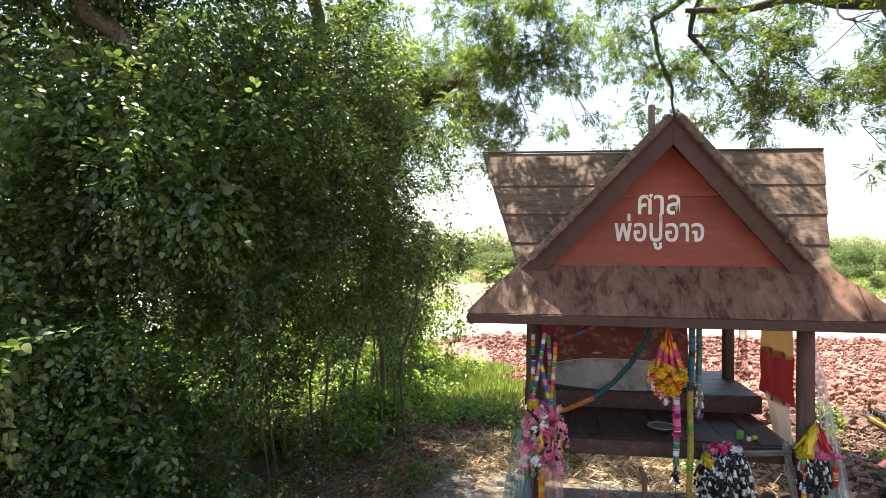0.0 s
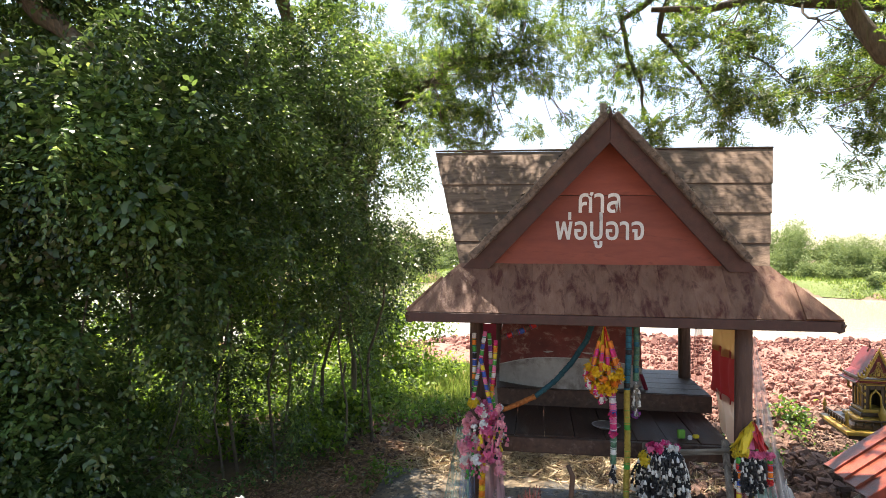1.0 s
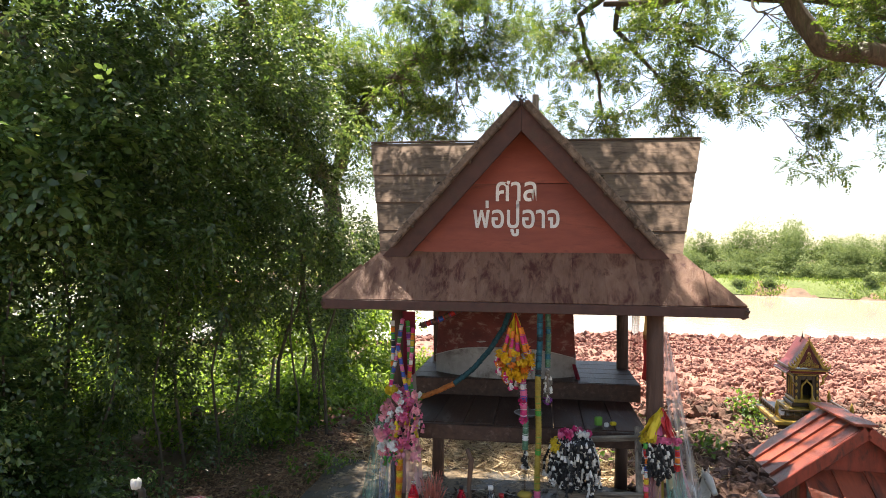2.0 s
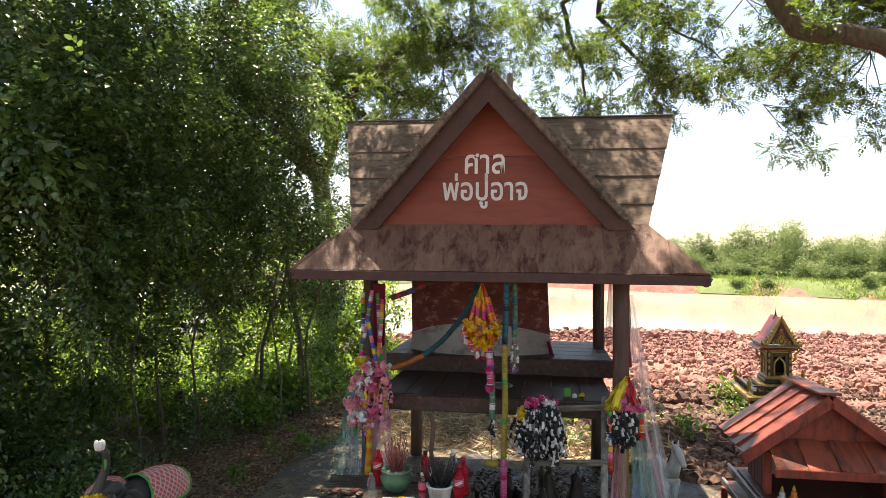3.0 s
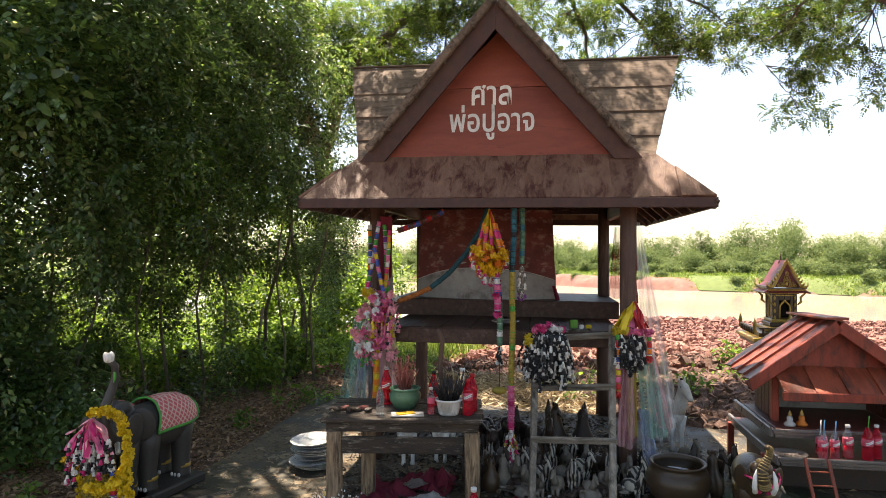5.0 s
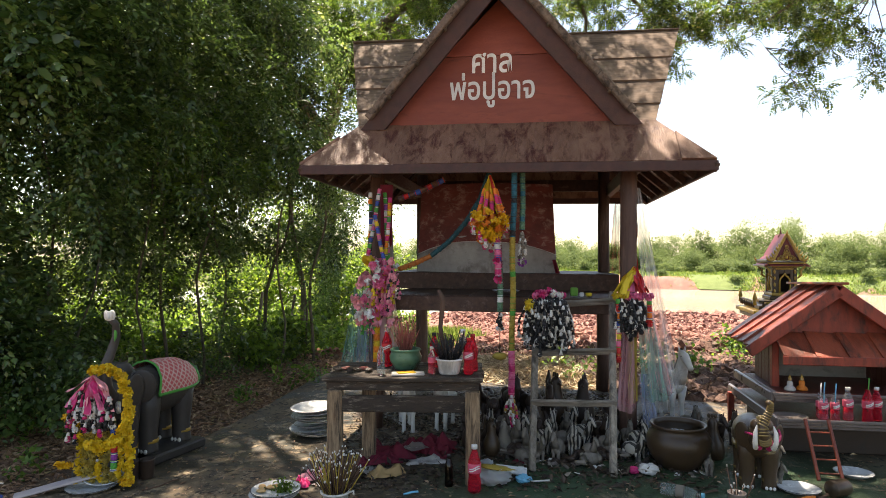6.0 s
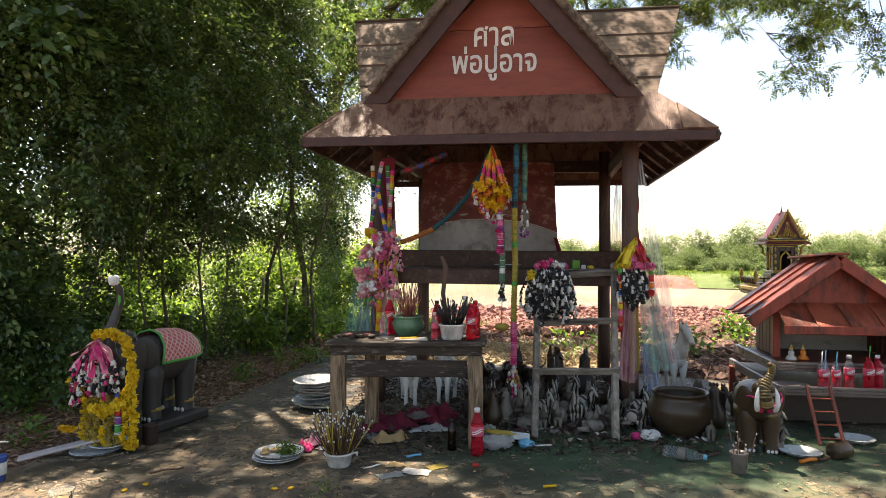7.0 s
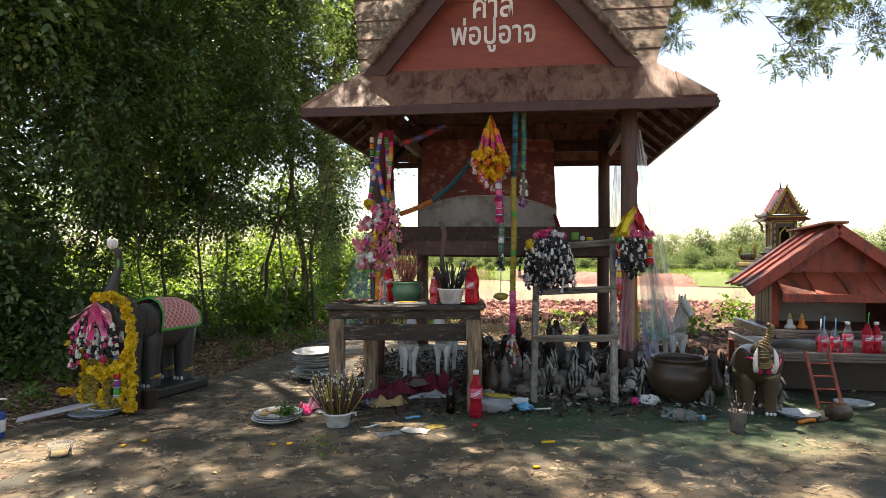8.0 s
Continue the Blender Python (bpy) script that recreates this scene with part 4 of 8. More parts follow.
part("finial_post", Build().box(0.018, 0.072, MID + 0.02, MID + 0.075, 2.9, 3.44, 0.006), "grey_wood", shrine, "weathered squared post above the ridge")

# platforms: a low wide floor and a raised bench at the back
for i in range(8):
    u0 = -0.83 + 0.205 * i
    part("floor_plank", Build().box(u0 + 0.002, u0 + 0.203, 0.36, 2.26, 0.92 + 0.002 * (i % 3), 0.95 + 0.002 * (i % 3), 0.004), "dark_wood", shrine)
part("floor_beam", Build().box(-0.83, 0.815, 0.31, 0.355, 0.845, 0.948, 0.005), "dark_wood", shrine, "weathered dark brown front beam")
part("floor_beam", Build().box(-0.83, 0.815, 2.2, 2.24, 0.83, 0.915, 0.005), "dark_wood", shrine)
for v in (0.9, 1.5):
    part("floor_joist", Build().box(-0.83, 0.815, v, v + 0.05, 0.84, 0.918, 0.004), "dark_wood", shrine)
for i in range(5):
    v0 = 1.22 + 0.212 * i
    part("bench_plank", Build().box(-0.97, 0.89, v0, v0 + 0.209, 1.055, 1.086, 0.004), "dark_wood", shrine)
part("bench_front", Build().box(-0.97, 0.892, 1.195, 1.218, 0.95, 1.083, 0.004), "dark_wood", shrine)
for u in (-0.9, -0.1, 0.78):
    part("bench_block", Build().box(u, u + 0.05, 1.3, 2.2, 0.955, 1.054, 0.004), "dark_wood", shrine)


def lettering():
    """White painted words on the gable."""
    for text, z, size, u in (("ศาล", 2.486, 0.18, -0.07), ("พ่อปู่อาจ", 2.304, 0.17, -0.067)):
        cu = bpy.data.curves.new("lettering", "FONT")
        cu.body, cu.size, cu.align_x, cu.offset, cu.extrude = text, size, "CENTER", 0.0024, 0.0015
        tmp = bpy.data.objects.new("lettering", cu)
        scene.collection.objects.link(tmp)
        me = bpy.data.meshes.new_from_object(tmp.evaluated_get(bpy.context.evaluated_depsgraph_get()))
        bpy.data.objects.remove(tmp)
        ob = part("lettering", me, "white_paint", gable_board, "white hand-painted lettering")
        ob.matrix_basis = pose(u, TOP_V - 0.0035, z, 90, 0, 0) @ Matrix.Diagonal((1.03, 1.25, 1, 1))


M["white_paint"] = surface("white_paint", (0.6, 0.58, 0.54), (0.78, 0.76, 0.72), 0.6, 30, 0.1)
lettering()
# ---------------------------------------------------------------- plants
def bushes():
    """The wall of vine-hung shrubs beside the slab."""
    lv, lit, big, deep = [], [], [], []
    # (x, y, z, rx, ry, rz, leaves): from the front to the back
    for x, y, z, rx, ry, rz, n in (
            (-2.0, 4.3, 2.9, 0.9, 0.6, 0.9, 9000), (-2.5, 4.4, 1.5, 0.65, 0.55, 0.9, 7000), (-1.6, 4.7, 2.2, 0.7, 0.6, 0.8, 5000),
            (-1.4, 4.9, 3.3, 0.8, 0.7, 0.8, 5500), (-3.2, 4.2, 2.6, 0.9, 0.7, 1.2, 8000), (-3.4, 4.4, 1.0, 0.9, 0.7, 0.9, 7000),
            (-2.4, 4.1, 0.7, 0.7, 0.5, 0.6, 6000), (-1.85, 4.6, 0.5, 0.4, 0.4, 0.5, 3400), (-1.1, 5.6, 2.7, 0.75, 0.7, 0.9, 4600), (-0.95, 5.7, 2.1, 0.55, 0.55, 0.5, 4000),
            (-0.65, 6.6, 2.35, 0.5, 0.5, 0.55, 3900), (-0.42, 7.3, 2.2, 0.35, 0.45, 0.42, 3000), (-0.72, 7.7, 2.9, 0.5, 0.5, 0.5, 2800), (-0.35, 9.3, 2.45, 0.45, 0.4, 0.4, 1900), (-0.45, 8.8, 2.15, 0.4, 0.4, 0.45, 1800), (-0.95, 8.0, 3.3, 0.55, 0.5, 0.55, 2000), (-0.4, 9.4, 3.1, 0.4, 0.4, 0.3, 1200), (0.0, 8.0, 2.15, 0.36, 0.35, 0.26, 2000), (0.24, 8.2, 2.3, 0.2, 0.22, 0.12, 320), (-0.15, 8.3, 3.2, 0.45, 0.4, 0.2, 1100), (-1.3, 7.0, 2.4, 0.6, 0.5, 0.8, 3400),
            (-1.9, 5.4, 4.2, 1.0, 0.8, 0.8, 7000), (-3.4, 5.2, 4.0, 1.1, 0.8, 1.0, 7000), (-1.9, 5.6, 1.5, 0.6, 0.5, 0.7, 3400),
            (-2.6, 6.6, 2.7, 1.0, 0.6, 1.3, 6000), (-3.9, 6.0, 2.0, 1.2, 0.8, 2.0, 8000),
            (-5.2, 5.2, 2.4, 1.4, 1.2, 2.4, 8000), (-4.6, 3.6, 2.0, 1.2, 1.0, 2.0, 7000), (-3.0, 5.0, 4.6, 0.9, 0.6, 0.7, 6000), (-2.0, 5.2, 4.9, 0.8, 0.6, 0.6, 5000), (-1.0, 6.2, 3.9, 0.8, 0.6, 0.8, 5500), (-1.05, 6.5, 3.5, 0.7, 0.6, 0.8, 5000), (-1.2, 7.6, 4.4, 0.8, 0.6, 0.9, 4500), (-0.7, 8.2, 3.9, 0.5, 0.5, 0.7, 2200), (-0.65, 7.0, 3.6, 0.5, 0.5, 0.7, 2800), (-4.0, 4.6, 4.2, 0.9, 0.7, 0.8, 5000)):
        near = x < -1.7 and y < 5.2
        (big if near else lv if x < -1.2 or z > 2.1 else lit).append(branchlets((x, y, z), (rx, ry, rz), int(n * (1.0 if near else 1.15)), 0.092 if near else 0.062 if x > -0.7 else 0.076, 8, 0.25, near))
    # low dark growth along the foot and leafy columns that climb the stems
    for x, y, z, rx, rz, n in (
            (-2.1, 4.45, 0.25, 0.4, 0.32, 2000), (-1.95, 5.0, 0.3, 0.35, 0.35, 1500), (-1.75, 5.6, 0.32, 0.35, 0.4, 1400), (-1.5, 6.1, 0.3, 0.32, 0.36, 1100), (-1.35, 6.6, 0.22, 0.3, 0.24, 500),
            (-1.15, 7.1, 0.2, 0.3, 0.22, 700), (-0.9, 7.7, 0.18, 0.3, 0.2, 600), (-2.4, 3.9, 0.3, 0.5, 0.4, 3000), (-2.8, 3.6, 0.5, 0.5, 0.6, 3500),
            (-1.8, 5.4, 1.0, 0.28, 0.6, 2400), (-1.3, 6.5, 1.1, 0.14, 0.7, 1200), (-0.9, 7.0, 1.2, 0.14, 0.7, 1000), (-0.45, 7.6, 1.2, 0.12, 0.8, 900), (-2.1, 5.2, 1.0, 0.3, 0.5, 1800), (-2.75, 5.0, 0.9, 0.24, 0.6, 2200), (-1.55, 5.9, 0.95, 0.13, 0.6, 1300), (-2.45, 5.5, 0.8, 0.2, 0.5, 1600), (-1.7, 6.6, 1.0, 0.12, 0.7, 1200), (-3.2, 5.4, 0.9, 0.3, 0.6, 2200),
            (-1.5, 7.0, 0.95, 0.26, 0.5, 1500), (-2.15, 6.5, 1.1, 0.3, 0.45, 1700), (-2.9, 6.2, 1.0, 0.32, 0.5, 1900), (-3.4, 6.2, 1.0, 0.35, 0.6, 2200), (-0.75, 7.7, 1.05, 0.24, 0.5, 1300), (-1.1, 7.3, 0.8, 0.24, 0.4, 1200), (-0.25, 8.3, 1.0, 0.2, 0.5, 900), (-3.9, 5.8, 1.0, 0.4, 0.6, 2400)):
        lv.append(branchlets((x, y, z), (rx, rx, rz), n, 0.06, 8, 0.35, False, 0.3, True, -0.15))
    # stems wrapped in ivy from the ground up
    for x, y, z, rx, rz, n in ((-0.97, 6.0, 1.25, 0.1, 1.3, 2000), (-1.05, 10.4, 0.1, 0.1, 0.4, 700), (-0.9, 10.4, 0.55, 0.1, 0.4, 700), (-0.72, 10.4, 1.0, 0.1, 0.4, 800), (-0.6, 10.4, 1.4, 0.12, 0.4, 700), (-1.95, 5.6, 1.2, 0.2, 1.2, 3400), (-2.9, 5.3, 1.2, 0.24, 1.2, 3600)):
        lv.append(branchlets((x, y, z), (rx, rx, rz), n, 0.055, 8, 0.5, False, 0.4, False))
    for x, y, z, rx, rz, n in ((-0.5, 9.6, 1.75, 0.32, 0.45, 1900), (-0.78, 9.9, 1.3, 0.3, 0.4, 1300), (-1.05, 9.4, 1.6, 0.3, 0.4, 1300)):
        lv.append(branchlets((x, y, z), (rx, rx, rz), n, 0.062, 8, 0.3, False, 0.3, False))
    # a lighter shoot that leans out at the front
    big.append(branchlets((-2.1, 3.05, 1.72), (0.16, 0.16, 0.32), 170, 0.1, 8, 0.3, True, 0.2, False))
    big.append(branchlets((-1.55, 3.95, 2.55), (0.3, 0.15, 0.2), 200, 0.1, 9, 0.4, True, 0.2, False))
    for k in range(34):  # deep shade behind
        x, y = rng.uniform(-8.0, -2.6), rng.uniform(6.0, 9.0)
        deep.append(branchlets((x, y, rng.uniform(1.9 if x > -5 else 0.6, 4.6)), (1.1, 0.7, 0.9), 2200, 0.14, 8, 0.35, False, 0.3))
    for k in range(32):
        x, y = rng.uniform(-3.4, -1.25), rng.uniform(7.2, 8.8)
        deep.append(branchlets((x, y, rng.uniform(1.9, 3.6)), (0.55, 0.5, 0.6), 1000, 0.11, 8, 0.35, False, 0.2))
    for k in range(18):  # a low skirt of leaves behind the stems
        x = -3.3 + 2.9 * k / 17
        deep.append(branchlets((x, rng.uniform(7.5, 8.6), rng.uniform(1.35, 1.65)), (0.36, 0.3, 0.27), 620, 0.075, 8, 0.35, False, 0.2, False))
    for k in range(80):  # trailing vines and runners that break the outline
        s = rng.random()
        x, y = -2.2 + 2.3 * s + rng.uniform(-0.4, 0.4), 4.1 + 3.2 * s + rng.uniform(-0.5, 0.3)
        z = rng.uniform(0.4 if s < 0.3 else 1.7, 3.6)
        lv.append(branchlets((x + 0.3, y - 0.3, z), (rng.uniform(0.06, 0.25), rng.uniform(0.06, 0.25), rng.uniform(0.15, 0.5)), 200, 0.06, 9, 0.5, False, 0.2))
    hedge = thing("shrub_thicket", "dense dark green thicket of shrubs hung with vines", "shrubs", pose(-1.8, 4.8, -0.05))
    off = np.array([-1.8, 4.8, -0.05])
    part("foliage", soup("foliage", np.concatenate(lv) - off, 4), "bush_leaf", hedge, kind="stuff")
    part("foliage", soup("foliage", np.concatenate(big) - off, 6), "bush_leaf", hedge, "broad dark green leaves", kind="stuff")
    part("foliage", soup("foliage", np.concatenate(lit) - off, 4), "vine_leaf", hedge, "lighter green vine leaves", kind="stuff")
    part("foliage", soup("foliage", np.concatenate(deep) - off, 4), "bush_leaf", hedge, kind="stuff")
    q = random.Random(4)
    for x, y, h, r, lean in ((-1.45, 4.75, 1.9, 0.03, 0.15), (-1.75, 5.1, 2.4, 0.04, -0.2), (-1.2, 5.3, 2.0, 0.03, 0.1), (-0.9, 5.9, 2.2, 0.035, 0.2), (-0.95, 6.5, 2.4, 0.04, -0.1), (-0.4, 6.8, 2.2, 0.035, 0.15),
                             (-0.1, 7.3, 2.4, 0.05, 0.1), (-2.3, 4.6, 2.6, 0.05, 0.0), (-1.3, 6.1, 2.3, 0.045, -0.2), (-2.0, 4.25, 2.0, 0.03, 0.3), (-0.7, 7.5, 2.6, 0.06, 0.2), (-2.8, 5.0, 2.8, 0.06, 0.2), (-0.55, 8.3, 3.4, 0.1, 0.15), (-0.3, 7.7, 2.3, 0.035, -0.1)):
        x, y = x - 0.35, y + 0.25
        pts = bend((x, y, -0.1), (x + lean, y + q.uniform(-0.2, 0.2), h), 0, 0.05, 7, int(x * 100 + y * 10))
        part("stem", Build().tube([p - Vector(off) for p in pts], [r * 0.42 * (1 - 0.07 * i) for i in range(8)], 7), "bark", hedge)
    pts = bend((-3.3, 5.2, 4.8), (-2.2, 4.85, 3.6), 0, 0.05, 7, 3)
    part("stem", Build().tube([p - Vector(off) for p in pts], [0.1, 0.095, 0.09, 0.085, 0.08, 0.07, 0.06, 0.05], 9), "bark", hedge, "thick dark leaning limb")

    for x, y, h, r, lean in ((-1.35, 8.2, 0.75, 0.022, 0.09), (-1.05, 8.6, 0.7, 0.02, 0.12)):
        b = Build().tube([(0, 0, -0.1), (lean * 0.5, 0, h * 0.5), (lean, 0.01, h)], [r, r * 0.95, r * 0.88], 9)
        single("fence_stake", b, "grey_wood", "weathered wooden stake among the shrubs", "stake", pose(x, y, 0), "stakes along the thicket")
    for x, y, top in ((-2.55, 4.6, 0.95), (-2.3, 5.8, 0.33), (-1.88, 7.2, 0.36)):
        b = Build().box(-0.055, 0.055, -0.05, 0.05, -0.25, top, 0.012)
        single("fence_post", b, "concrete", "weathered square concrete post among the shrubs", "post", pose(x, y, 0, 2, 1, 12), "old fence posts in the thicket")


bushes()


def lit_undergrowth():
    """Sunlit weeds, vines and grass behind the stems."""
    lv = []
    for k in range(170):
        x, y = rng.uniform(-8.0, 0.4), rng.uniform(8.8, 14.0)
        if x > -0.3 and y < 11.0:
            continue
        tall = smooth01((y - 9.6) / 2.6)     # low in front, shoulder-high further back
        lv.append(clump((x, y, ground_z(x, y) + rng.uniform(0.05, 0.15 + 1.35 * tall)), (rng.uniform(0.3, 0.6), rng.uniform(0.3, 0.5), rng.uniform(0.2, 0.3 + 0.25 * tall)), 520, 0.08, 0.2, False, 0.5))
    for k in range(46):
        y = rng.uniform(6.9, 8.9)
        x = rng.uniform(-5.0, -0.95 + (y - 6.9) * 0.3)
        lv.append(clump((x, y, ground_z(x, y) + rng.uniform(0.08, 0.4)), (rng.uniform(0.25, 0.45), 0.3, rng.uniform(0.15, 0.35)), 300, 0.075, 0.2, False, 0.4))
    lv += [clump((x, y, z), (rx, 0.5, rz), n, 0.075, 0.4, False, 0.45) for x, y, z, rx, rz, n in ((-1.1, 10.9, 0.3, 0.5, 0.5, 900), (-0.6, 11.2, 0.3, 0.5, 0.5, 900), (-0.75, 11.9, 0.8, 0.6, 0.45, 900), (-1.5, 11.6, 0.7, 0.6, 0.6, 900), (-0.1, 11.8, 0.1, 0.45, 0.35, 700), (-2.3, 11.4, 0.8, 0.7, 0.6, 900), (-1.2, 12.9, 1.8, 0.6, 0.6, 700), (-2.0, 12.8, 2.2, 0.7, 0.7, 800), (-0.2, 13.0, 1.3, 0.5, 0.5, 600), (-1.4, 13.0, 1.2, 0.6, 0.7, 900), (-2.2, 12.9, 1.3, 0.6, 0.8, 1000), (-2.9, 12.8, 1.2, 0.6, 0.8, 1000), (-3.6, 12.6, 1.3, 0.6, 0.8, 1000), (-4.4, 12.6, 1.3, 0.7, 0.9, 1000), (-1.8, 13.8, 2.1, 0.7, 0.7, 900), (-2.8, 13.7, 2.2, 0.8, 0.7, 900), (-0.8, 13.7, 0.9, 0.5, 0.7, 800))]
    for k in range(11):  # a closed green wall far behind
        x = -4.6 - 0.62 * k
        lv += [clump((x, 12.8, 0.7), (0.6, 0.5, 0.7), 800, 0.09, 0.2, False, 0.4), clump((x - 0.3, 13.4, 1.9), (0.6, 0.5, 0.8), 900, 0.09, 0.2, False, 0.4)]
    single("undergrowth", soup("undergrowth", np.concatenate(lv), 4), "weed_leaf", "sunlit green undergrowth behind the thicket", "undergrowth", kind="stuff")
    n = 22000
    xs, ys = rng.uniform(-1.6, 2.0, n), rng.uniform(9.0, 16.0, n)
    keep = (np.sin(xs * 2.1) + np.sin(ys * 1.7 + xs) + (1.1 - xs) * 0.9) > rng.uniform(-0.6, 0.9, n)
    xs, ys = xs[keep], ys[keep]
    zs = np.array([ground_z(a, c) for a, c in zip(xs, ys)])
    m = len(xs)
    way = unit(np.array([0, 0, 1.0]) + rng.normal(size=(m, 3)) * 0.4)
    single("grass", soup("grass", leaves(np.stack([xs, ys, zs], 1), way, rand_dirs(m), rng.uniform(0.1, 0.34, m), rng.uniform(0.01, 0.02, m)), 4), "grass", "tall bright green grass beyond the thicket", "grass", kind="stuff")
    n = 16000
    xs, ys = rng.uniform(0.0, 3.6, n), rng.uniform(5.75, 7.9, n)
    out = np.array([c > slab_back(a) - 0.15 for a, c in zip(xs, ys)])
    xs, ys = xs[out], ys[out]
    n = len(xs)
    zs = np.array([ground_z(a, c) for a, c in zip(xs, ys)]) + rng.uniform(0, 0.05, n)
    way = unit(rng.normal(size=(n, 3)) * np.array([1, 1, 0.25]))
    single("dry_straw", soup("dry_straw", leaves(np.stack([xs, ys, zs], 1), way, rand_dirs(n), rng.uniform(0.08, 0.25, n), rng.uniform(0.002, 0.006, n)), 4), "straw", "dry straw and cut stalks behind the slab", "straw", kind="stuff")


lit_undergrowth()


def big_tree(name, label, origin, trunk, limbs, tufts, leaf, per, seed, spray=0.2, mat_leaf="tree_leaf"):
    """A spreading tree: limbs through given points, tufts of feathery leaves carried by twigs from the nearest limb."""
    t = thing(name, label, "tree", pose(*origin))
    o = Vector(origin)
    part("trunk", Build().tube([Vector(p) - o for p, r in trunk], [r for p, r in trunk], 12), "bark", t)
    skeleton_pts = []
    for limb in limbs:
        pts = []
        for i in range(len(limb) - 1):
            (a, ra), (c, rc) = limb[i], limb[i + 1]
            seg = bend(a, c, 0, 0.035, 5, seed + i)
            for k in range(5 if i < len(limb) - 2 else 6):
                pts.append((seg[k], ra + (rc - ra) * k / 5))
        part("limb", Build().tube([p - o for p, r in pts], [r for p, r in pts], 9), "bark", t)
        skeleton_pts += pts
    lv, tw = [], Build()
    for i, (c, r) in enumerate(tufts):
        near, nr = min(skeleton_pts, key=lambda s: (s[0] - Vector(c)).length)
        rr = min(nr * 0.5, 0.012 + 0.008 * (near - Vector(c)).length)
        main = bend(near, c, 0, 0.07, 6, seed * 31 + i)
        tw.tube([p - o for p in main], [rr * (1 - 0.11 * k) for k in range(7)], 6)
        q = random.Random(seed * 77 + i)
        for k in range(7):
            e = Vector(c) + Vector((q.gauss(0, 1), q.gauss(0, 1), q.gauss(-0.1, 0.7))) * r * 0.75
            tw.tube([p - o for p in bend(main[q.randint(2, 6)], e, 0.03, 0.06, 4, i * 9 + k)], [0.007, 0.006, 0.005, 0.004, 0.002], 5)
            if c[2] > 2.25 + 0.5 * c[1]:     # high overhead, out of view and added for shade: looser, hanging
                lv.append(sprays(e, (r * 0.42, r * 0.42, r * 0.3), max(4, int((per * 1.1 if c[1] > 2.2 else per * 0.45) * r * r)), spray if c[1] > 2.2 else spray * 1.6, 7, 0.35, 0.5))
            else:
                lv.append(sprays(e, (r * 0.42, r * 0.42, r * 0.28), max(4, int(per * 1.15 * r * r)), spray * 0.82, 7))
    part("twig_growth", tw, "bark", t, kind="stuff")
    part("crown", soup("crown", np.concatenate(lv) - np.array(origin), 4), mat_leaf, t, kind="stuff")
    return t


# tufts above the view, z > 2.25 + y / 2, are added to cast shade
rain_tufts = [((2.8, 8.1, 3.62), 0.22), ((3.2, 8.2, 3.55), 0.28), ((3.9, 8.0, 3.8), 0.34), ((3.7, 8.1, 4.3), 0.4), ((4.3, 7.9, 4.4), 0.4), ((2.95, 8.3, 4.5), 0.32), ((4.75, 7.9, 4.2), 0.34), ((3.3, 8.0, 4.95), 0.4), ((4.1, 8.0, 4.95), 0.45), ((5.3, 7.4, 4.5), 0.45), ((2.5, 8.3, 5.0), 0.4), ((4.3, 6.6, 4.6), 0.7), ((5.2, 6.4, 4.2), 0.6), ((3.4, 6.6, 4.5), 0.6), ((2.6, 8.3, 4.6), 0.45), ((3.0, 7.2, 3.75), 0.4), ((3.9, 7.0, 3.9), 0.4),
              ((4.6, 6.7, 3.75), 0.4), ((5.15, 7.3, 3.3), 0.4), ((5.9, 7.2, 4.0), 0.6), ((3.4, 8.6, 5.9), 0.6), ((2.6, 8.0, 5.35), 0.36), ((5.0, 7.0, 5.4), 0.9), ((6.2, 6.4, 5.0), 0.9), ((6.6, 7.6, 5.2), 0.9),
              ((1.6, 6.4, 5.4), 0.7), ((0.6, 6.0, 5.5), 0.7), ((1.75, 5.9, 5.6), 0.4), ((3.2, 5.1, 5.7), 0.4), ((4.4, 5.2, 5.4), 0.8), ((5.6, 5.0, 5.2), 0.8),
              ((1.0, 4.6, 5.9), 0.7), ((2.6, 4.2, 5.8), 0.7), ((4.0, 4.0, 5.6), 0.8), ((5.4, 3.6, 5.4), 0.8), ((6.8, 4.8, 5.2), 0.9), ((0.0, 3.4, 5.8), 0.6), ((1.8, 3.2, 6.0), 0.6), ((3.4, 2.6, 5.8), 0.7), ((7.6, 6.4, 5.0), 0.9),
              ((3.5, 4.7, 5.9), 0.6), ((3.2, 5.0, 6.0), 0.5), ((2.98, 5.6, 5.9), 0.36), ((3.3, 5.85, 5.9), 0.36), ((3.6, 5.75, 6.0), 0.36), ((4.0, 5.2, 5.8), 0.6), ((3.1, 4.55, 6.0), 0.4), ((0.4, 1.6, 6.0), 0.9), ((2.2, 1.2, 6.2), 0.9), ((4.2, 0.8, 6.0), 1.0), ((6.0, 1.6, 5.8), 1.0), ((-0.8, 0.2, 6.2), 0.9), ((1.4, -0.6, 6.4), 1.0), ((3.4, -1.2, 6.2), 1.0), ((5.4, -0.8, 6.0), 1.0)]
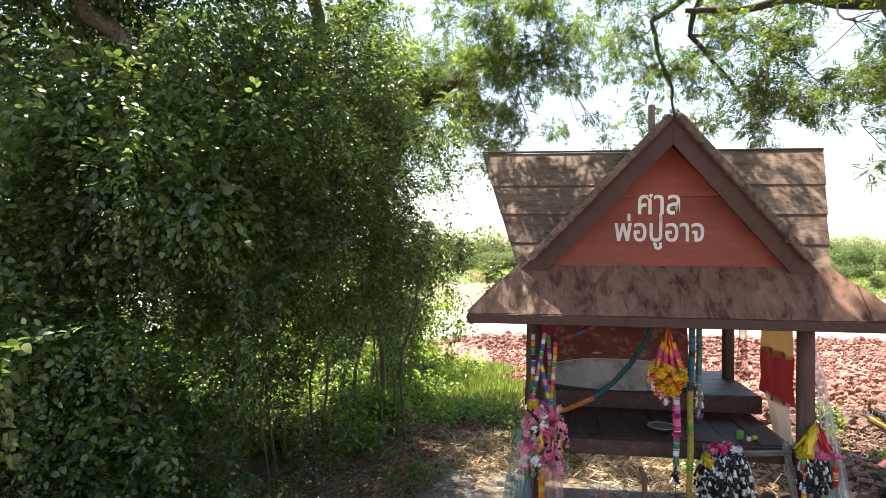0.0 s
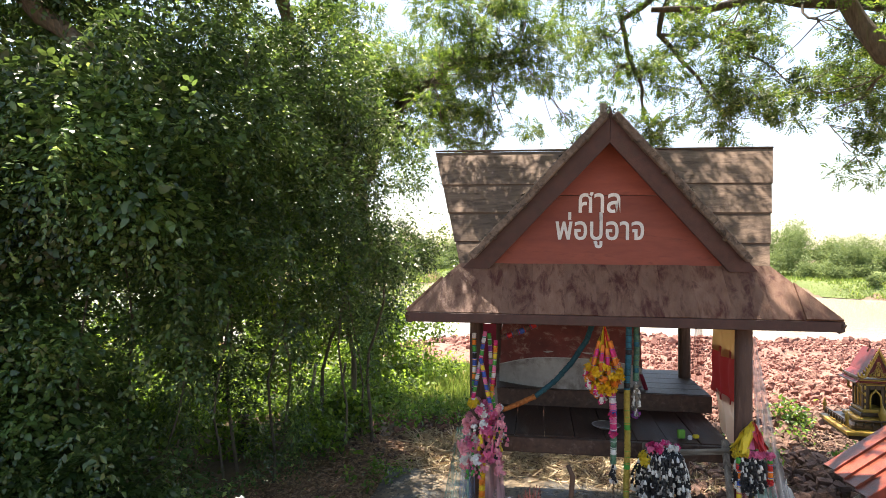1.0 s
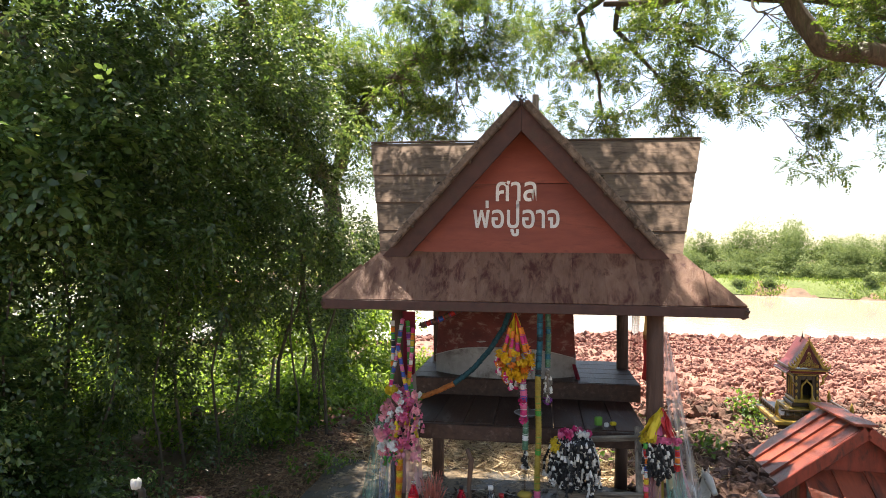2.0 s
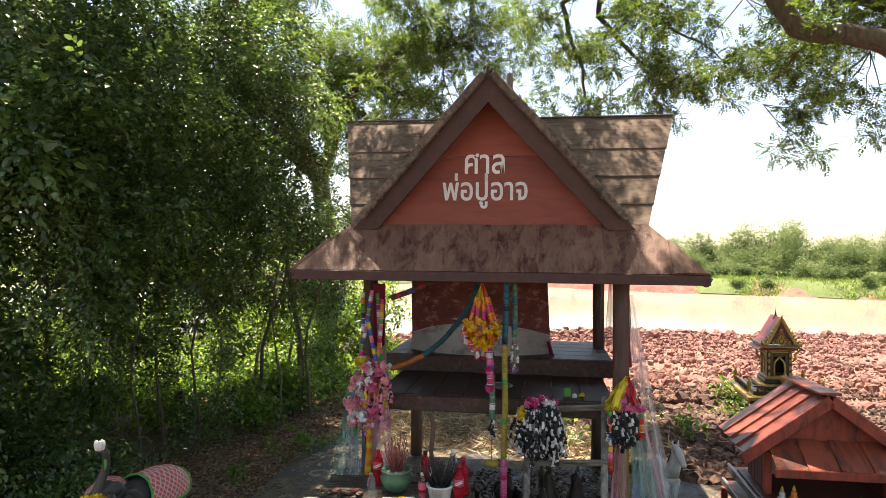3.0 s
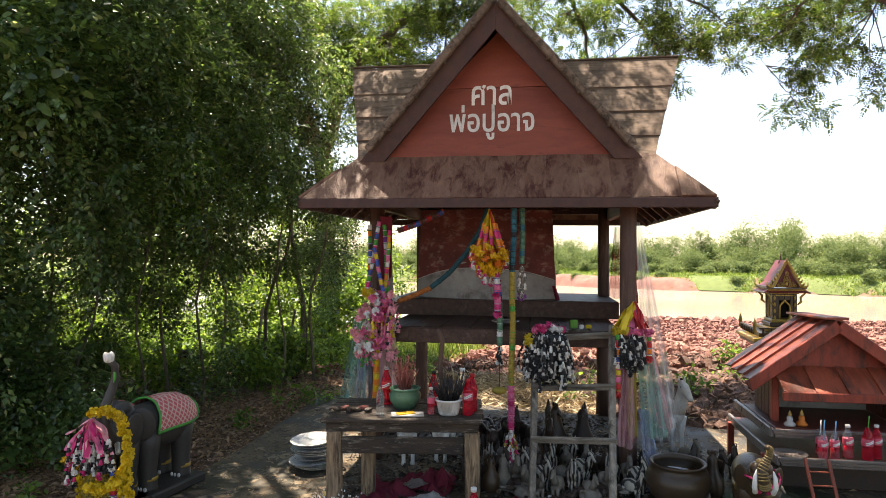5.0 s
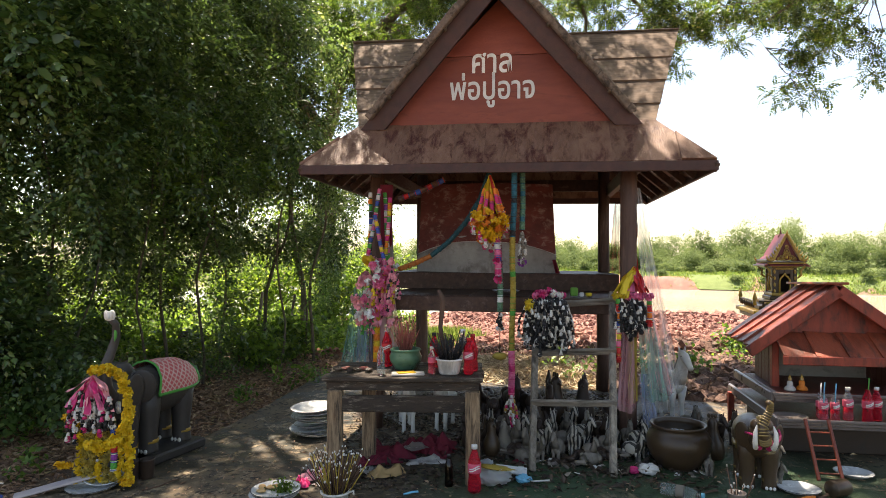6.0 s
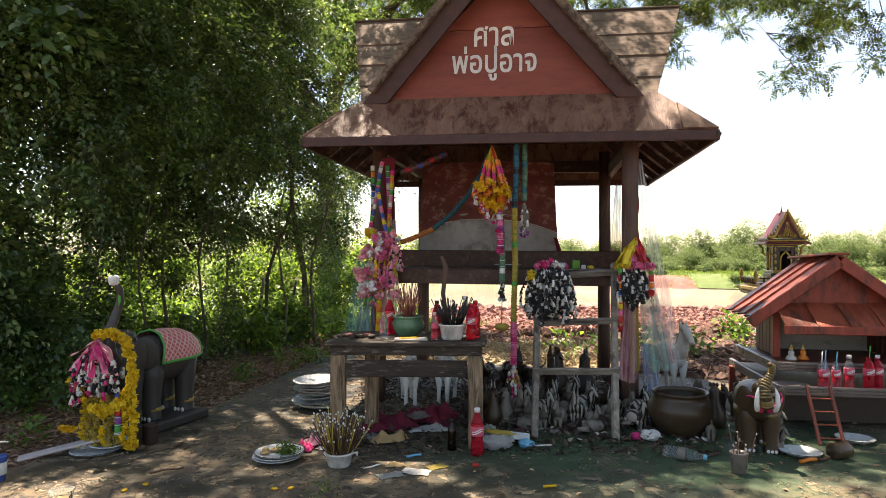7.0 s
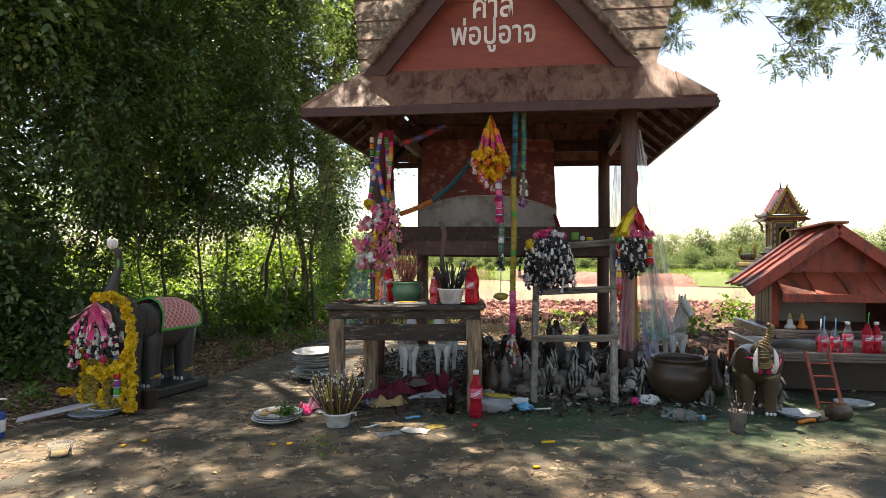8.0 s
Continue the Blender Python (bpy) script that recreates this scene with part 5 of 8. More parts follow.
big_tree("rain_tree", "spreading rain tree with feathery leaves over the shrine", (7.4, 5.6, 0.0),
         [((7.4, 5.6, -0.2), 0.36), ((7.3, 5.6, 1.0), 0.29), ((7.15, 5.65, 2.2), 0.26), ((7.0, 5.7, 3.0), 0.24)],
         [[((7.0, 5.7, 2.9), 0.17), ((6.0, 5.7, 3.6), 0.12), ((5.1, 5.7, 3.88), 0.1), ((4.4, 5.75, 4.0), 0.09), ((4.05, 5.9, 4.7), 0.075), ((3.2, 6.2, 5.0), 0.07), ((1.8, 6.2, 5.3), 0.04)],
          [((7.0, 5.7, 2.9), 0.18), ((6.6, 6.4, 4.2), 0.14), ((5.6, 7.0, 4.9), 0.09), ((4.2, 7.2, 5.1), 0.06), ((2.8, 7.3, 5.0), 0.03)],
          [((7.0, 5.7, 2.9), 0.18), ((6.2, 4.6, 4.6), 0.13), ((4.6, 4.2, 5.4), 0.08), ((2.4, 3.6, 5.7), 0.05), ((0.6, 3.6, 5.8), 0.03)],
          [((4.2, 7.2, 5.1), 0.055), ((3.2, 7.8, 5.5), 0.045), ((2.7, 8.2, 5.2), 0.034), ((2.8, 8.2, 4.75), 0.028), ((2.97, 8.2, 4.34), 0.022), ((3.0, 8.2, 3.95), 0.015), ((3.2, 8.2, 3.5), 0.006)],
          [((3.2, 7.8, 5.5), 0.04), ((3.12, 8.0, 4.95), 0.032), ((3.48, 8.0, 4.55), 0.026), ((3.78, 8.0, 4.2), 0.018), ((3.98, 8.0, 3.85), 0.007)],
          [((3.12, 8.0, 4.95), 0.024), ((3.7, 8.0, 4.95), 0.02), ((4.36, 7.9, 4.6), 0.014), ((4.75, 7.9, 4.3), 0.006)],
          [((3.0, 8.2, 3.97), 0.012), ((2.86, 8.2, 3.78), 0.009), ((2.74, 8.2, 3.58), 0.004)],
          # unseen limb over and behind the camera, added to carry shading tufts
          [((6.2, 4.6, 4.6), 0.12), ((5.0, 2.2, 5.6), 0.09), ((3.2, 0.6, 6.1), 0.06), ((1.2, -0.2, 6.3), 0.03)]],
         rain_tufts, None, 180, 21)

# high tufts nearer than y 8 are unseen, added to dapple slab and roof
left_tufts = [((0.3, 10.6, 5.4), 0.6), ((-0.3, 10.8, 5.0), 0.6), ((0.6, 10.6, 4.9), 0.45), ((-0.7, 10.6, 4.2), 0.5), ((-0.5, 10.2, 4.6), 0.6), ((0.1, 10.3, 4.9), 0.6), ((-0.2, 10.4, 4.1), 0.5), ((0.55, 10.2, 4.4), 0.42), ((-0.9, 10.3, 5.2), 0.6), ((-0.9, 9.4, 4.5), 0.55), ((-0.3, 9.2, 4.15), 0.45), ((0.2, 9.0, 4.6), 0.8), ((-1.0, 8.5, 5.0), 0.5), ((0.5, 9.1, 5.0), 0.55), ((1.2, 9.3, 5.5), 0.5), ((-0.4, 10.8, 5.6), 0.8), ((0.5, 10.8, 6.0), 0.7), ((0.9, 9.4, 4.9), 0.7), ((1.3, 9.6, 4.2), 0.5), ((0.6, 9.3, 3.75), 0.35), ((1.9, 9.8, 4.9), 0.6), ((2.3, 9.6, 4.15), 0.3), ((1.6, 9.2, 5.6), 0.8), ((0.8, 8.8, 5.9), 0.5), ((-1.6, 9.2, 5.6), 0.9),
              ((-3.0, 9.0, 5.4), 0.9), ((-0.3, 9.8, 3.7), 0.4), ((-1.8, 9.0, 4.2), 0.9), ((-3.2, 8.6, 4.4), 1.0), ((-4.6, 6.8, 5.0), 1.1), ((-2.4, 6.7, 6.0), 0.8), ((-1.3, 7.3, 6.1), 0.8), ((-3.7, 6.3, 5.9), 0.9), ((1.15, 5.5, 5.7), 0.45), ((-0.5, 5.6, 5.6), 0.5), ((-0.7, 5.5, 5.7), 0.5), ((0.6, 5.25, 5.9), 0.4), ((0.75, 4.9, 6.0), 0.4), ((0.3, 4.4, 6.0), 0.45), ((1.3, 4.2, 6.1), 0.42), ((-0.5, 4.3, 5.9), 0.42), ((2.3, 5.15, 5.9), 0.3), ((1.55, 5.75, 5.8), 0.38), ((2.1, 5.95, 5.9), 0.33), ((0.45, 5.98, 5.7), 0.33), ((0.95, 6.2, 5.6), 0.3), ((0.2, 4.4, 5.7), 0.5), ((-0.2, 5.0, 5.7), 0.45), ((0.55, 4.75, 5.9), 0.4), ((-0.9, 4.9, 5.8), 0.45), ((2.2, 4.5, 5.9), 0.4),
              ((-2.6, 5.3, 6.3), 0.6), ((-3.5, 5.6, 6.3), 0.7), ((-4.5, 5.4, 6.2), 0.7), ((-3.4, 4.6, 6.2), 0.5), ((-1.7, 5.5, 6.3), 0.5), ((-2.4, 6.2, 6.5), 0.7), ((-2.2, 7.6, 6.2), 0.7)]
big_tree("shade_tree", "tall leafy tree behind the thicket", (-1.25, 12.6, -0.4),
         [((-1.25, 12.6, -0.6), 0.24), ((-1.3, 12.4, 1.0), 0.2), ((-1.15, 12.2, 2.4), 0.18), ((-1.2, 11.8, 3.4), 0.16)],
         [[((-1.2, 11.8, 3.3), 0.14), ((-0.6, 10.6, 4.3), 0.11), ((0.4, 9.6, 5.0), 0.07), ((1.5, 9.4, 5.2), 0.03)],
          [((-1.2, 11.8, 3.3), 0.14), ((-1.6, 9.8, 4.6), 0.11), ((-1.6, 7.6, 5.4), 0.08), ((-1.2, 5.4, 5.8), 0.04)],
          [((-1.2, 11.8, 3.3), 0.12), ((-2.8, 9.4, 4.6), 0.09), ((-4.0, 7.4, 5.2), 0.06)],
          # limb above the view, there to hold the added shading tufts
          [((-1.6, 7.6, 5.4), 0.06), ((-0.6, 6.0, 5.6), 0.045), ((0.4, 4.8, 5.6), 0.03)]],
         left_tufts, None, 190, 43)


def litter():
    """Fallen leaves on the strip beside the slab and on the slab."""
    n = 19000
    s = rng.random(n)
    xs = -2.2 + 2.6 * s + rng.uniform(-0.9, 0.75, n)
    ys = 3.2 + 4.2 * s + rng.uniform(-0.9, 0.9, n)
    keep = ~((xs > -0.5 + (ys - 4.25) * 0.33) & (rng.random(n) < 0.97))
    xs, ys = xs[keep], ys[keep]
    m = len(xs)
    zs = np.array([max(ground_z(a, c), -0.06) for a, c in zip(xs, ys)]) + 0.008
    way = unit(rng.normal(size=(m, 3)) * np.array([1, 1, 0.2]))
    nrm = unit(np.array([0, 0, 1.0]) + rng.normal(size=(m, 3)) * 0.35)
    v = [leaves(np.stack([xs, ys, zs], 1), way, nrm, rng.uniform(0.03, 0.08, m), rng.uniform(0.012, 0.03, m))]
    m = 3400
    xs, ys = rng.uniform(-0.9, 4.6, m), rng.uniform(1.6, 5.2, m)
    ok = xs > -0.3 + (ys - 4.25) * 0.33
    xs, ys = xs[ok], ys[ok]
    m = len(xs)
    way = unit(rng.normal(size=(m, 3)) * np.array([1, 1, 0.12]))
    v.append(leaves(np.stack([xs, ys, np.full(m, 0.006)], 1), way, unit(np.array([0, 0, 1.0]) + rng.normal(size=(m, 3)) * 0.2), 0.008 + 0.045 * rng.random(m) ** 2.2, 0.004 + 0.016 * rng.random(m) ** 1.5))
    single("leaf_litter", soup("leaf_litter", np.concatenate(v), 4), "dry_leaf", "brown fallen leaves scattered over earth and slab", "leaves", kind="stuff")


litter()


def weeds():
    """Small green weeds along the edge of the slab."""
    lv = []
    for k in range(17):
        s = rng.random()
        x, y = -1.75 + 1.9 * s + rng.uniform(-0.35, 0.45), 3.5 + 3.3 * s + rng.uniform(-0.4, 0.4)
        if x > -0.6 + (y - 4.25) * 0.33:
            x = -0.75 + (y - 4.25) * 0.33
        lv.append(clump((x, y, 0.03), (0.07, 0.07, 0.06), 40, 0.045, -0.3, False, 0.2))
    for x, y, n in ((0.6, 2.66, 30), (2.4, 6.4, 90), (3.4, 7.0, 90), (3.8, 6.7, 120), (4.85, 8.1, 330), (4.6, 7.4, 60), (3.0, 7.3, 60), (4.5, 6.3, 110), (5.2, 6.6, 100), (0.9, 7.6, 120), (-0.2, 8.4, 150), (0.1, 8.7, 170), (0.4, 8.4, 150), (0.7, 8.6, 170), (0.3, 9.0, 150), (-0.5, 8.0, 90), (0.05, 7.8, 70)):
        r = 0.035 if n < 50 else 0.22
        lv.append(clump((x, y, 0.03 if n < 50 else ground_z(x, y) + 0.15), (r, r, r * 0.8), n, 0.028 if n < 50 else 0.065, -0.2, False, 0.3))
    single("weeds", soup("weeds", np.concatenate(lv), 4), "vine_leaf", "small green weeds at the slab's edges", "weeds", kind="stuff")
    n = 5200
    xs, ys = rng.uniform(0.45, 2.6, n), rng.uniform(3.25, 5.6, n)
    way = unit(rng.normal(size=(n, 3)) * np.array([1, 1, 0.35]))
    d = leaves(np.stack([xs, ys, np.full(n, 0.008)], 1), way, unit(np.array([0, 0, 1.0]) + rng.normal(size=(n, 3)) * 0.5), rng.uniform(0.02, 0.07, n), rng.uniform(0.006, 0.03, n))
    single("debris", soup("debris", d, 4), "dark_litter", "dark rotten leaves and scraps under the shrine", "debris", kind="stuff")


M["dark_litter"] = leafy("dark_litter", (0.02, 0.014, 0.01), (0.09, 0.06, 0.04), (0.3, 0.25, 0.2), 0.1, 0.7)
weeds()
# ---------------------------------------------------------------- statues
def creature(b, kind, s=1.0, slots=None):
    """A cast four-legged figure facing -y with its feet at z 0; slots name the material of each zone."""
    k = {"body": 0, "trim": 0, "pale": 0, "dark": 0}
    k.update(slots or {})
    q = lambda x, y, z: (x * s, y * s, z * s)
    e = lambda c, r, lump=0.0, m=None: b.ball(q(*c), q(*r), 12, 9, m, lump)
    t = lambda pts, rad, seg=9: b.tube([q(*p) for p in pts], [r * s for r in rad], seg)
    b.use(k["body"])
    if kind == "elephant":
        t([(0, -0.46, 0.68), (0, -0.4, 0.67), (0, -0.3, 0.63), (0, -0.18, 0.6), (0, 0.0, 0.59), (0, 0.15, 0.595), (0, 0.28, 0.59), (0, 0.37, 0.57), (0, 0.43, 0.55), (0, 0.455, 0.54)],
          [0.09, 0.15, 0.195, 0.232, 0.25, 0.252, 0.238, 0.195, 0.12, 0.03], 22)
        for x in (-0.13, 0.13):
            for y in (-0.2, 0.25):
                t([(x, y, 0.0), (x, y, 0.03), (x, y - 0.01, 0.2), (x, y, 0.42), (x * 0.9, y, 0.6)], [0.1, 0.092, 0.09, 0.108, 0.135], 12)
                b.use(k["pale"])
                for a in (-1, 0, 1):
                    b.ball(q(x + a * 0.045, y - 0.085, 0.025), q(0.022, 0.016, 0.025), 6, 5)
                b.use(k["trim"])
                t([(x, y, 0.1), (x, y, 0.135)], [0.094, 0.094], 12)
                b.use(k["body"])
        e((0, -0.42, 0.72), (0.15, 0.16, 0.19))
        e((-0.055, -0.45, 0.85), (0.08, 0.1, 0.08))
        e((0.055, -0.45, 0.85), (0.08, 0.1, 0.08))
        for x in (-1, 1):
            m = Euler((0.15, x * 0.15, x * -0.75)).to_matrix()
            b.ball(q(x * 0.2, -0.34, 0.69), q(0.022, 0.12, 0.17), 12, 9, m)
            b.use(k["pale"])
            if k.get("trunk_trim"):
                t([(x * 0.085, -0.5, 0.64), (x * 0.1, -0.62, 0.62), (x * 0.115, -0.68, 0.7), (x * 0.11, -0.69, 0.82), (x * 0.09, -0.66, 0.9)], [0.028, 0.032, 0.03, 0.024, 0.006])
            else:
                t([(x * 0.07, -0.53, 0.62), (x * 0.085, -0.63, 0.56), (x * 0.09, -0.7, 0.58), (x * 0.088, -0.75, 0.63)], [0.026, 0.022, 0.016, 0.004])
            b.use(k["dark"])
            b.ball(q(x * 0.105, -0.525, 0.76), q(0.014, 0.014, 0.018), 6, 5)
            b.use(k["body"])
        if k.get("trunk_up"):
            pts = [(0, -0.5, 0.72), (0, -0.62, 0.7), (-0.02, -0.68, 0.8), (-0.03, -0.66, 0.95), (0.02, -0.63, 1.08), (0.06, -0.62, 1.2), (0.06, -0.66, 1.31), (0.02, -0.7, 1.36)]
            if k.get("trunk_trim"):
                pts = [(p[0], p[1], p[2] if p[2] < 0.75 else 0.75 + (p[2] - 0.75) * 0.72) for p in pts]
            else:
                pts = [(p[0], p[1], p[2] if p[2] < 0.75 else 0.75 + (p[2] - 0.75) * 1.12) for p in pts]
            t(pts, [0.095, 0.08, 0.062, 0.05, 0.042, 0.037, 0.033, 0.03], 11)
            if "hem" in k:
                b.use(k["hem"])
                t([(0.05, -0.67, 1.36), (0.06, -0.665, 1.31), (0.06, -0.66, 1.26), (0.05, -0.665, 1.22)], [0.006, 0.014, 0.013, 0.004], 7)
            b.use(k["trim"])
            for i in range(1, 7 if k.get("trunk_trim") else 1):
                for f in (0.0, 0.33, 0.66):
                    p = Vector(pts[i]).lerp(Vector(pts[i + 1]), f)
                    r = (0.08, 0.068, 0.058, 0.048, 0.041, 0.036)[i - 1] * (1 - 0.13 * f)
                    d = (Vector(pts[i + 1]) - Vector(pts[i])).normalized() * 0.008
                    t([p - d, p + d], [r * 1.05, r * 1.05], 11)
            b.use(k["body"])
        else:
            t([(0, -0.53, 0.7), (0, -0.6, 0.55), (0, -0.61, 0.36), (0, -0.6, 0.2), (0, -0.65, 0.1), (0, -0.71, 0.11)], [0.09, 0.075, 0.06, 0.05, 0.042, 0.036], 11)
        t([(0, 0.42, 0.7), (0, 0.46, 0.5), (0, 0.45, 0.3)], [0.022, 0.016, 0.02], 6)
        if "cloth" in k:
            b.use(k["cloth"])

            def blanket(u, v):
                a = (u - 0.5) * math.radians(190)
                y = -0.2 + 0.1 * math.cos(a) * (1 - v) + 0.66 * v
                r = 0.278 * math.sqrt(max(0.05, 1 - (max(0.0, y - 0.12) / 0.43) ** 2)) + 0.004 * math.sin(u * 40 + v * 9)
                return Vector(q(math.sin(a) * r * 0.97, y, 0.6 + math.cos(a) * r * 1.02))
            b.sheet(blanket, 18, 10)
            b.use(k["hem"])
            for u in (0.0, 1.0):
                b.tube([blanket(u, v / 8) for v in range(9)], 0.016 * s, 6)
            b.tube([blanket(u / 16, 1.0) for u in range(17)], 0.015 * s, 6)
            b.tube([blanket(u / 16, 0.0) for u in range(17)], 0.012 * s, 6)
        return b
    # horse, zebra, bull
    bull = kind == "bull"
    w = 1.5 if s < 0.3 else 1.0
    e((0, 0.0, 0.56), (0.13 * w, 0.3, 0.15 * w))
    e((0, -0.2, 0.56), (0.13, 0.16, 0.165))
    e((0, 0.2, 0.57), (0.14, 0.17, 0.165))
    for x in (-0.075, 0.075):
        t([(x, -0.24, 0), (x, -0.24, 0.06), (x, -0.23, 0.25), (x, -0.23, 0.5)], [0.045 * w, 0.033 * w, 0.034 * w, 0.08])
        t([(x, 0.26, 0), (x, 0.26, 0.06), (x, 0.3, 0.25), (x, 0.24, 0.52)], [0.045 * w, 0.033 * w, 0.036 * w, 0.09])
    if bull:
        e((0, -0.38, 0.68), (0.1, 0.14, 0.12))
        e((0, -0.48, 0.64), (0.07, 0.11, 0.08))
        b.use(k["dark"])
        for x in (-1, 1):
            t([(x * 0.06, -0.4, 0.77), (x * 0.15, -0.4, 0.84), (x * 0.14, -0.42, 0.96)], [0.026, 0.02, 0.005], 7)
    else:
        t([(0, -0.24, 0.6), (0, -0.36, 0.76), (0, -0.4, 0.92), (0, -0.41, 1.0)], [0.13, 0.095, 0.075, 0.065], 10)
        t([(0, -0.36, 1.02), (0, -0.46, 0.98), (0, -0.6, 0.86), (0, -0.64, 0.83)], [0.06, 0.07, 0.045, 0.04], 9)
        for x in (-1, 1):
            t([(x * 0.04, -0.38, 1.05), (x * 0.05, -0.38, 1.13)], [0.024, 0.004], 6)
        b.use(k["dark"])
        b.put([q(*p) for p in ((-0.015, -0.14, 0.72), (-0.015, -0.3, 0.98), (-0.015, -0.37, 1.1), (-0.015, -0.3, 0.86), (0.015, -0.14, 0.72), (0.015, -0.3, 0.98), (0.015, -0.37, 1.1), (0.015, -0.3, 0.86))],
              [(0, 1, 2, 3), (7, 6, 5, 4), (0, 4, 5, 1), (1, 5, 6, 2), (2, 6, 7, 3), (3, 7, 4, 0)])
        for x in (-1, 1):
            b.ball(q(x * 0.058, -0.47, 0.99), q(0.012, 0.018, 0.014), 6, 5)
            b.ball(q(x * 0.025, -0.635, 0.85), q(0.012, 0.012, 0.01), 5, 4)
    t([(0, 0.34, 0.66), (0, 0.43, 0.55), (0, 0.43, 0.3)], [0.03, 0.04, 0.012], 7)
    if s < 0.3:  # the small toys are stumpy
        b.v = [(x, y * 0.85, z * 0.45 if z < 0.36 * s else z - 0.198 * s) for x, y, z in b.v]
    return b


def rooster(b, s):
    """A cast sitting bird: body, tail fan, comb."""
    q = lambda x, y, z: (x * s, y * s, z * s)
    b.lathe([(0.16, 0), (0.2, 0.03), (0.22, 0.16), (0.2, 0.32), (0.13, 0.46), (0.095, 0.6), (0.1, 0.72), (0.05, 0.8)], 14)
    for i, z in enumerate((0.3, 0.4, 0.5, 0.58)):
        b.tube([q(0, 0.1, 0.25), q(0, 0.26, z + 0.1), q(0, 0.34 - 0.03 * i, z + 0.3)], [0.07 * s, 0.06 * s, 0.012 * s], 7)
    b.tube([q(0, -0.08, 0.7), q(0, -0.19, 0.68)], [0.04 * s, 0.004], 6)
    for i in range(3):
        b.ball(q(0, -0.05 + 0.06 * i, 0.83), q(0.02, 0.035, 0.05), 6, 5)
    for v in range(len(b.v)):
        x, y, z = b.v[v]
        if v < 14 * 8:
            b.v[v] = (x * s, y * s, z * s)
    return b


def face(x, y, turn):
    """A place on the slab, turned so that -y of the figure looks turn degrees to the right of the viewer's side."""
    return pose(x, y, 0.0, 0, 0, turn)


# the two big elephants beside the slab
ELE = {"body": 0, "trim": 1, "pale": 2, "dark": 3, "cloth": 4, "hem": 5}
ele_mats = "grey_skin gold white black blanket green"
for x, y, turn, s, up in ((-0.825, 3.70, 22, 0.585, True), (-0.675, 3.87, -20, 0.6, False)):
    b = creature(Build(), "elephant", s, {**ELE, "trunk_up": up})
    b.use(0).box(-0.19, 0.19, -0.27, 0.25, -0.055, 0.004, 0.012)
    b.v = [(p[0], p[1], p[2] + 0.055) for p in b.v]
    if up:
        lab = "dark grey elephant statue with raised trunk under heaped garlands"
    else:
        lab = "dark grey elephant statue with pink green-edged blanket on a plinth"
    single("elephant_statue", b, ele_mats, lab, "statue", face(x, y, turn), "elephants beside the slab")
# lotus bud carried on the raised trunk
lot = Build()
for i in range(9):
    a = i * 0.7
    lot.ball((0.018 * math.cos(a), 0.018 * math.sin(a), 0.024 + 0.004 * (i % 3)), (0.011, 0.011, 0.024), 7, 6)
lot.ball((0, 0, 0.02), (0.025, 0.025, 0.025), 8, 6)
single("lotus_bud", lot, "white", "white lotus bud on the raised trunk", "flower", pose(-0.662, 3.32, 0.885))

# the gilded elephant beside the jar
b = creature(Build(), "elephant", 0.42, {"body": 0, "trim": 1, "pale": 2, "dark": 3, "trunk_up": True, "trunk_trim": True})
b.use(1)
for z, r in ((0.37, 0.045), (0.385, 0.028)):
    b.ball((0, -0.18, z), (r, r, 0.022), 10, 6)
b.tube([(-0.1, -0.07, 0.2), (-0.1, -0.1, 0.28), (0, -0.11, 0.345), (0.1, -0.1, 0.28), (0.1, -0.07, 0.2)], 0.01, 7)
b.tube([(math.cos(a) * 0.102, 0.0 + math.sin(a) * 0.165, 0.22 + 0.012 * math.cos(3 * a)) for a in [i * 0.314 for i in range(21)]], 0.013, 6)
single("elephant_statue", b, "brown_clay dull_gold white black", "dark elephant statue with gilded trunk, headdress and harness", "statue", face(2.82, 3.4, -16), "figures by the jar")

# horses, zebras, bulls and birds gathered round and under the shrine
proto = {}


def herd(kind, key, mats, slots, label, spots, group):
    for i, (x, y, turn, s) in enumerate(spots):
        if (key, s) not in proto:
            proto[key, s] = creature(Build(), kind, s, slots).mesh(key + "_statue")
            for m in mats.split():
                proto[key, s].materials.append(M[m])
        ob = new(key + "_statue", proto[key, s])
        ob.matrix_basis = face(x, y, turn)
        tagged(ob, label, "statue", group)


herd("horse", "horse", "white black", {"dark": 1}, "white horse statue with dark mane", ((2.85, 4.8, 8, 0.5), (0.86, 4.45, 10, 0.42), (1.13, 4.5, -15, 0.42)), "horse statues")
herd("horse", "zebra", "zebra black", {"dark": 1}, "small zebra statue among many figures", (
    (1.74, 3.92, 20, 0.24), (1.93, 3.86, -12, 0.24), (2.02, 4.05, 30, 0.24), (2.32, 3.86, 10, 0.26), (2.2, 3.98, -30, 0.24), (1.83, 4.14, 0, 0.26), (1.6, 4.1, 35, 0.24), (2.38, 4.1, 25, 0.26), (1.45, 4.2, -10, 0.24), (1.98, 4.3, 15, 0.26), (2.26, 3.76, 40, 0.2)), "zebra statues")
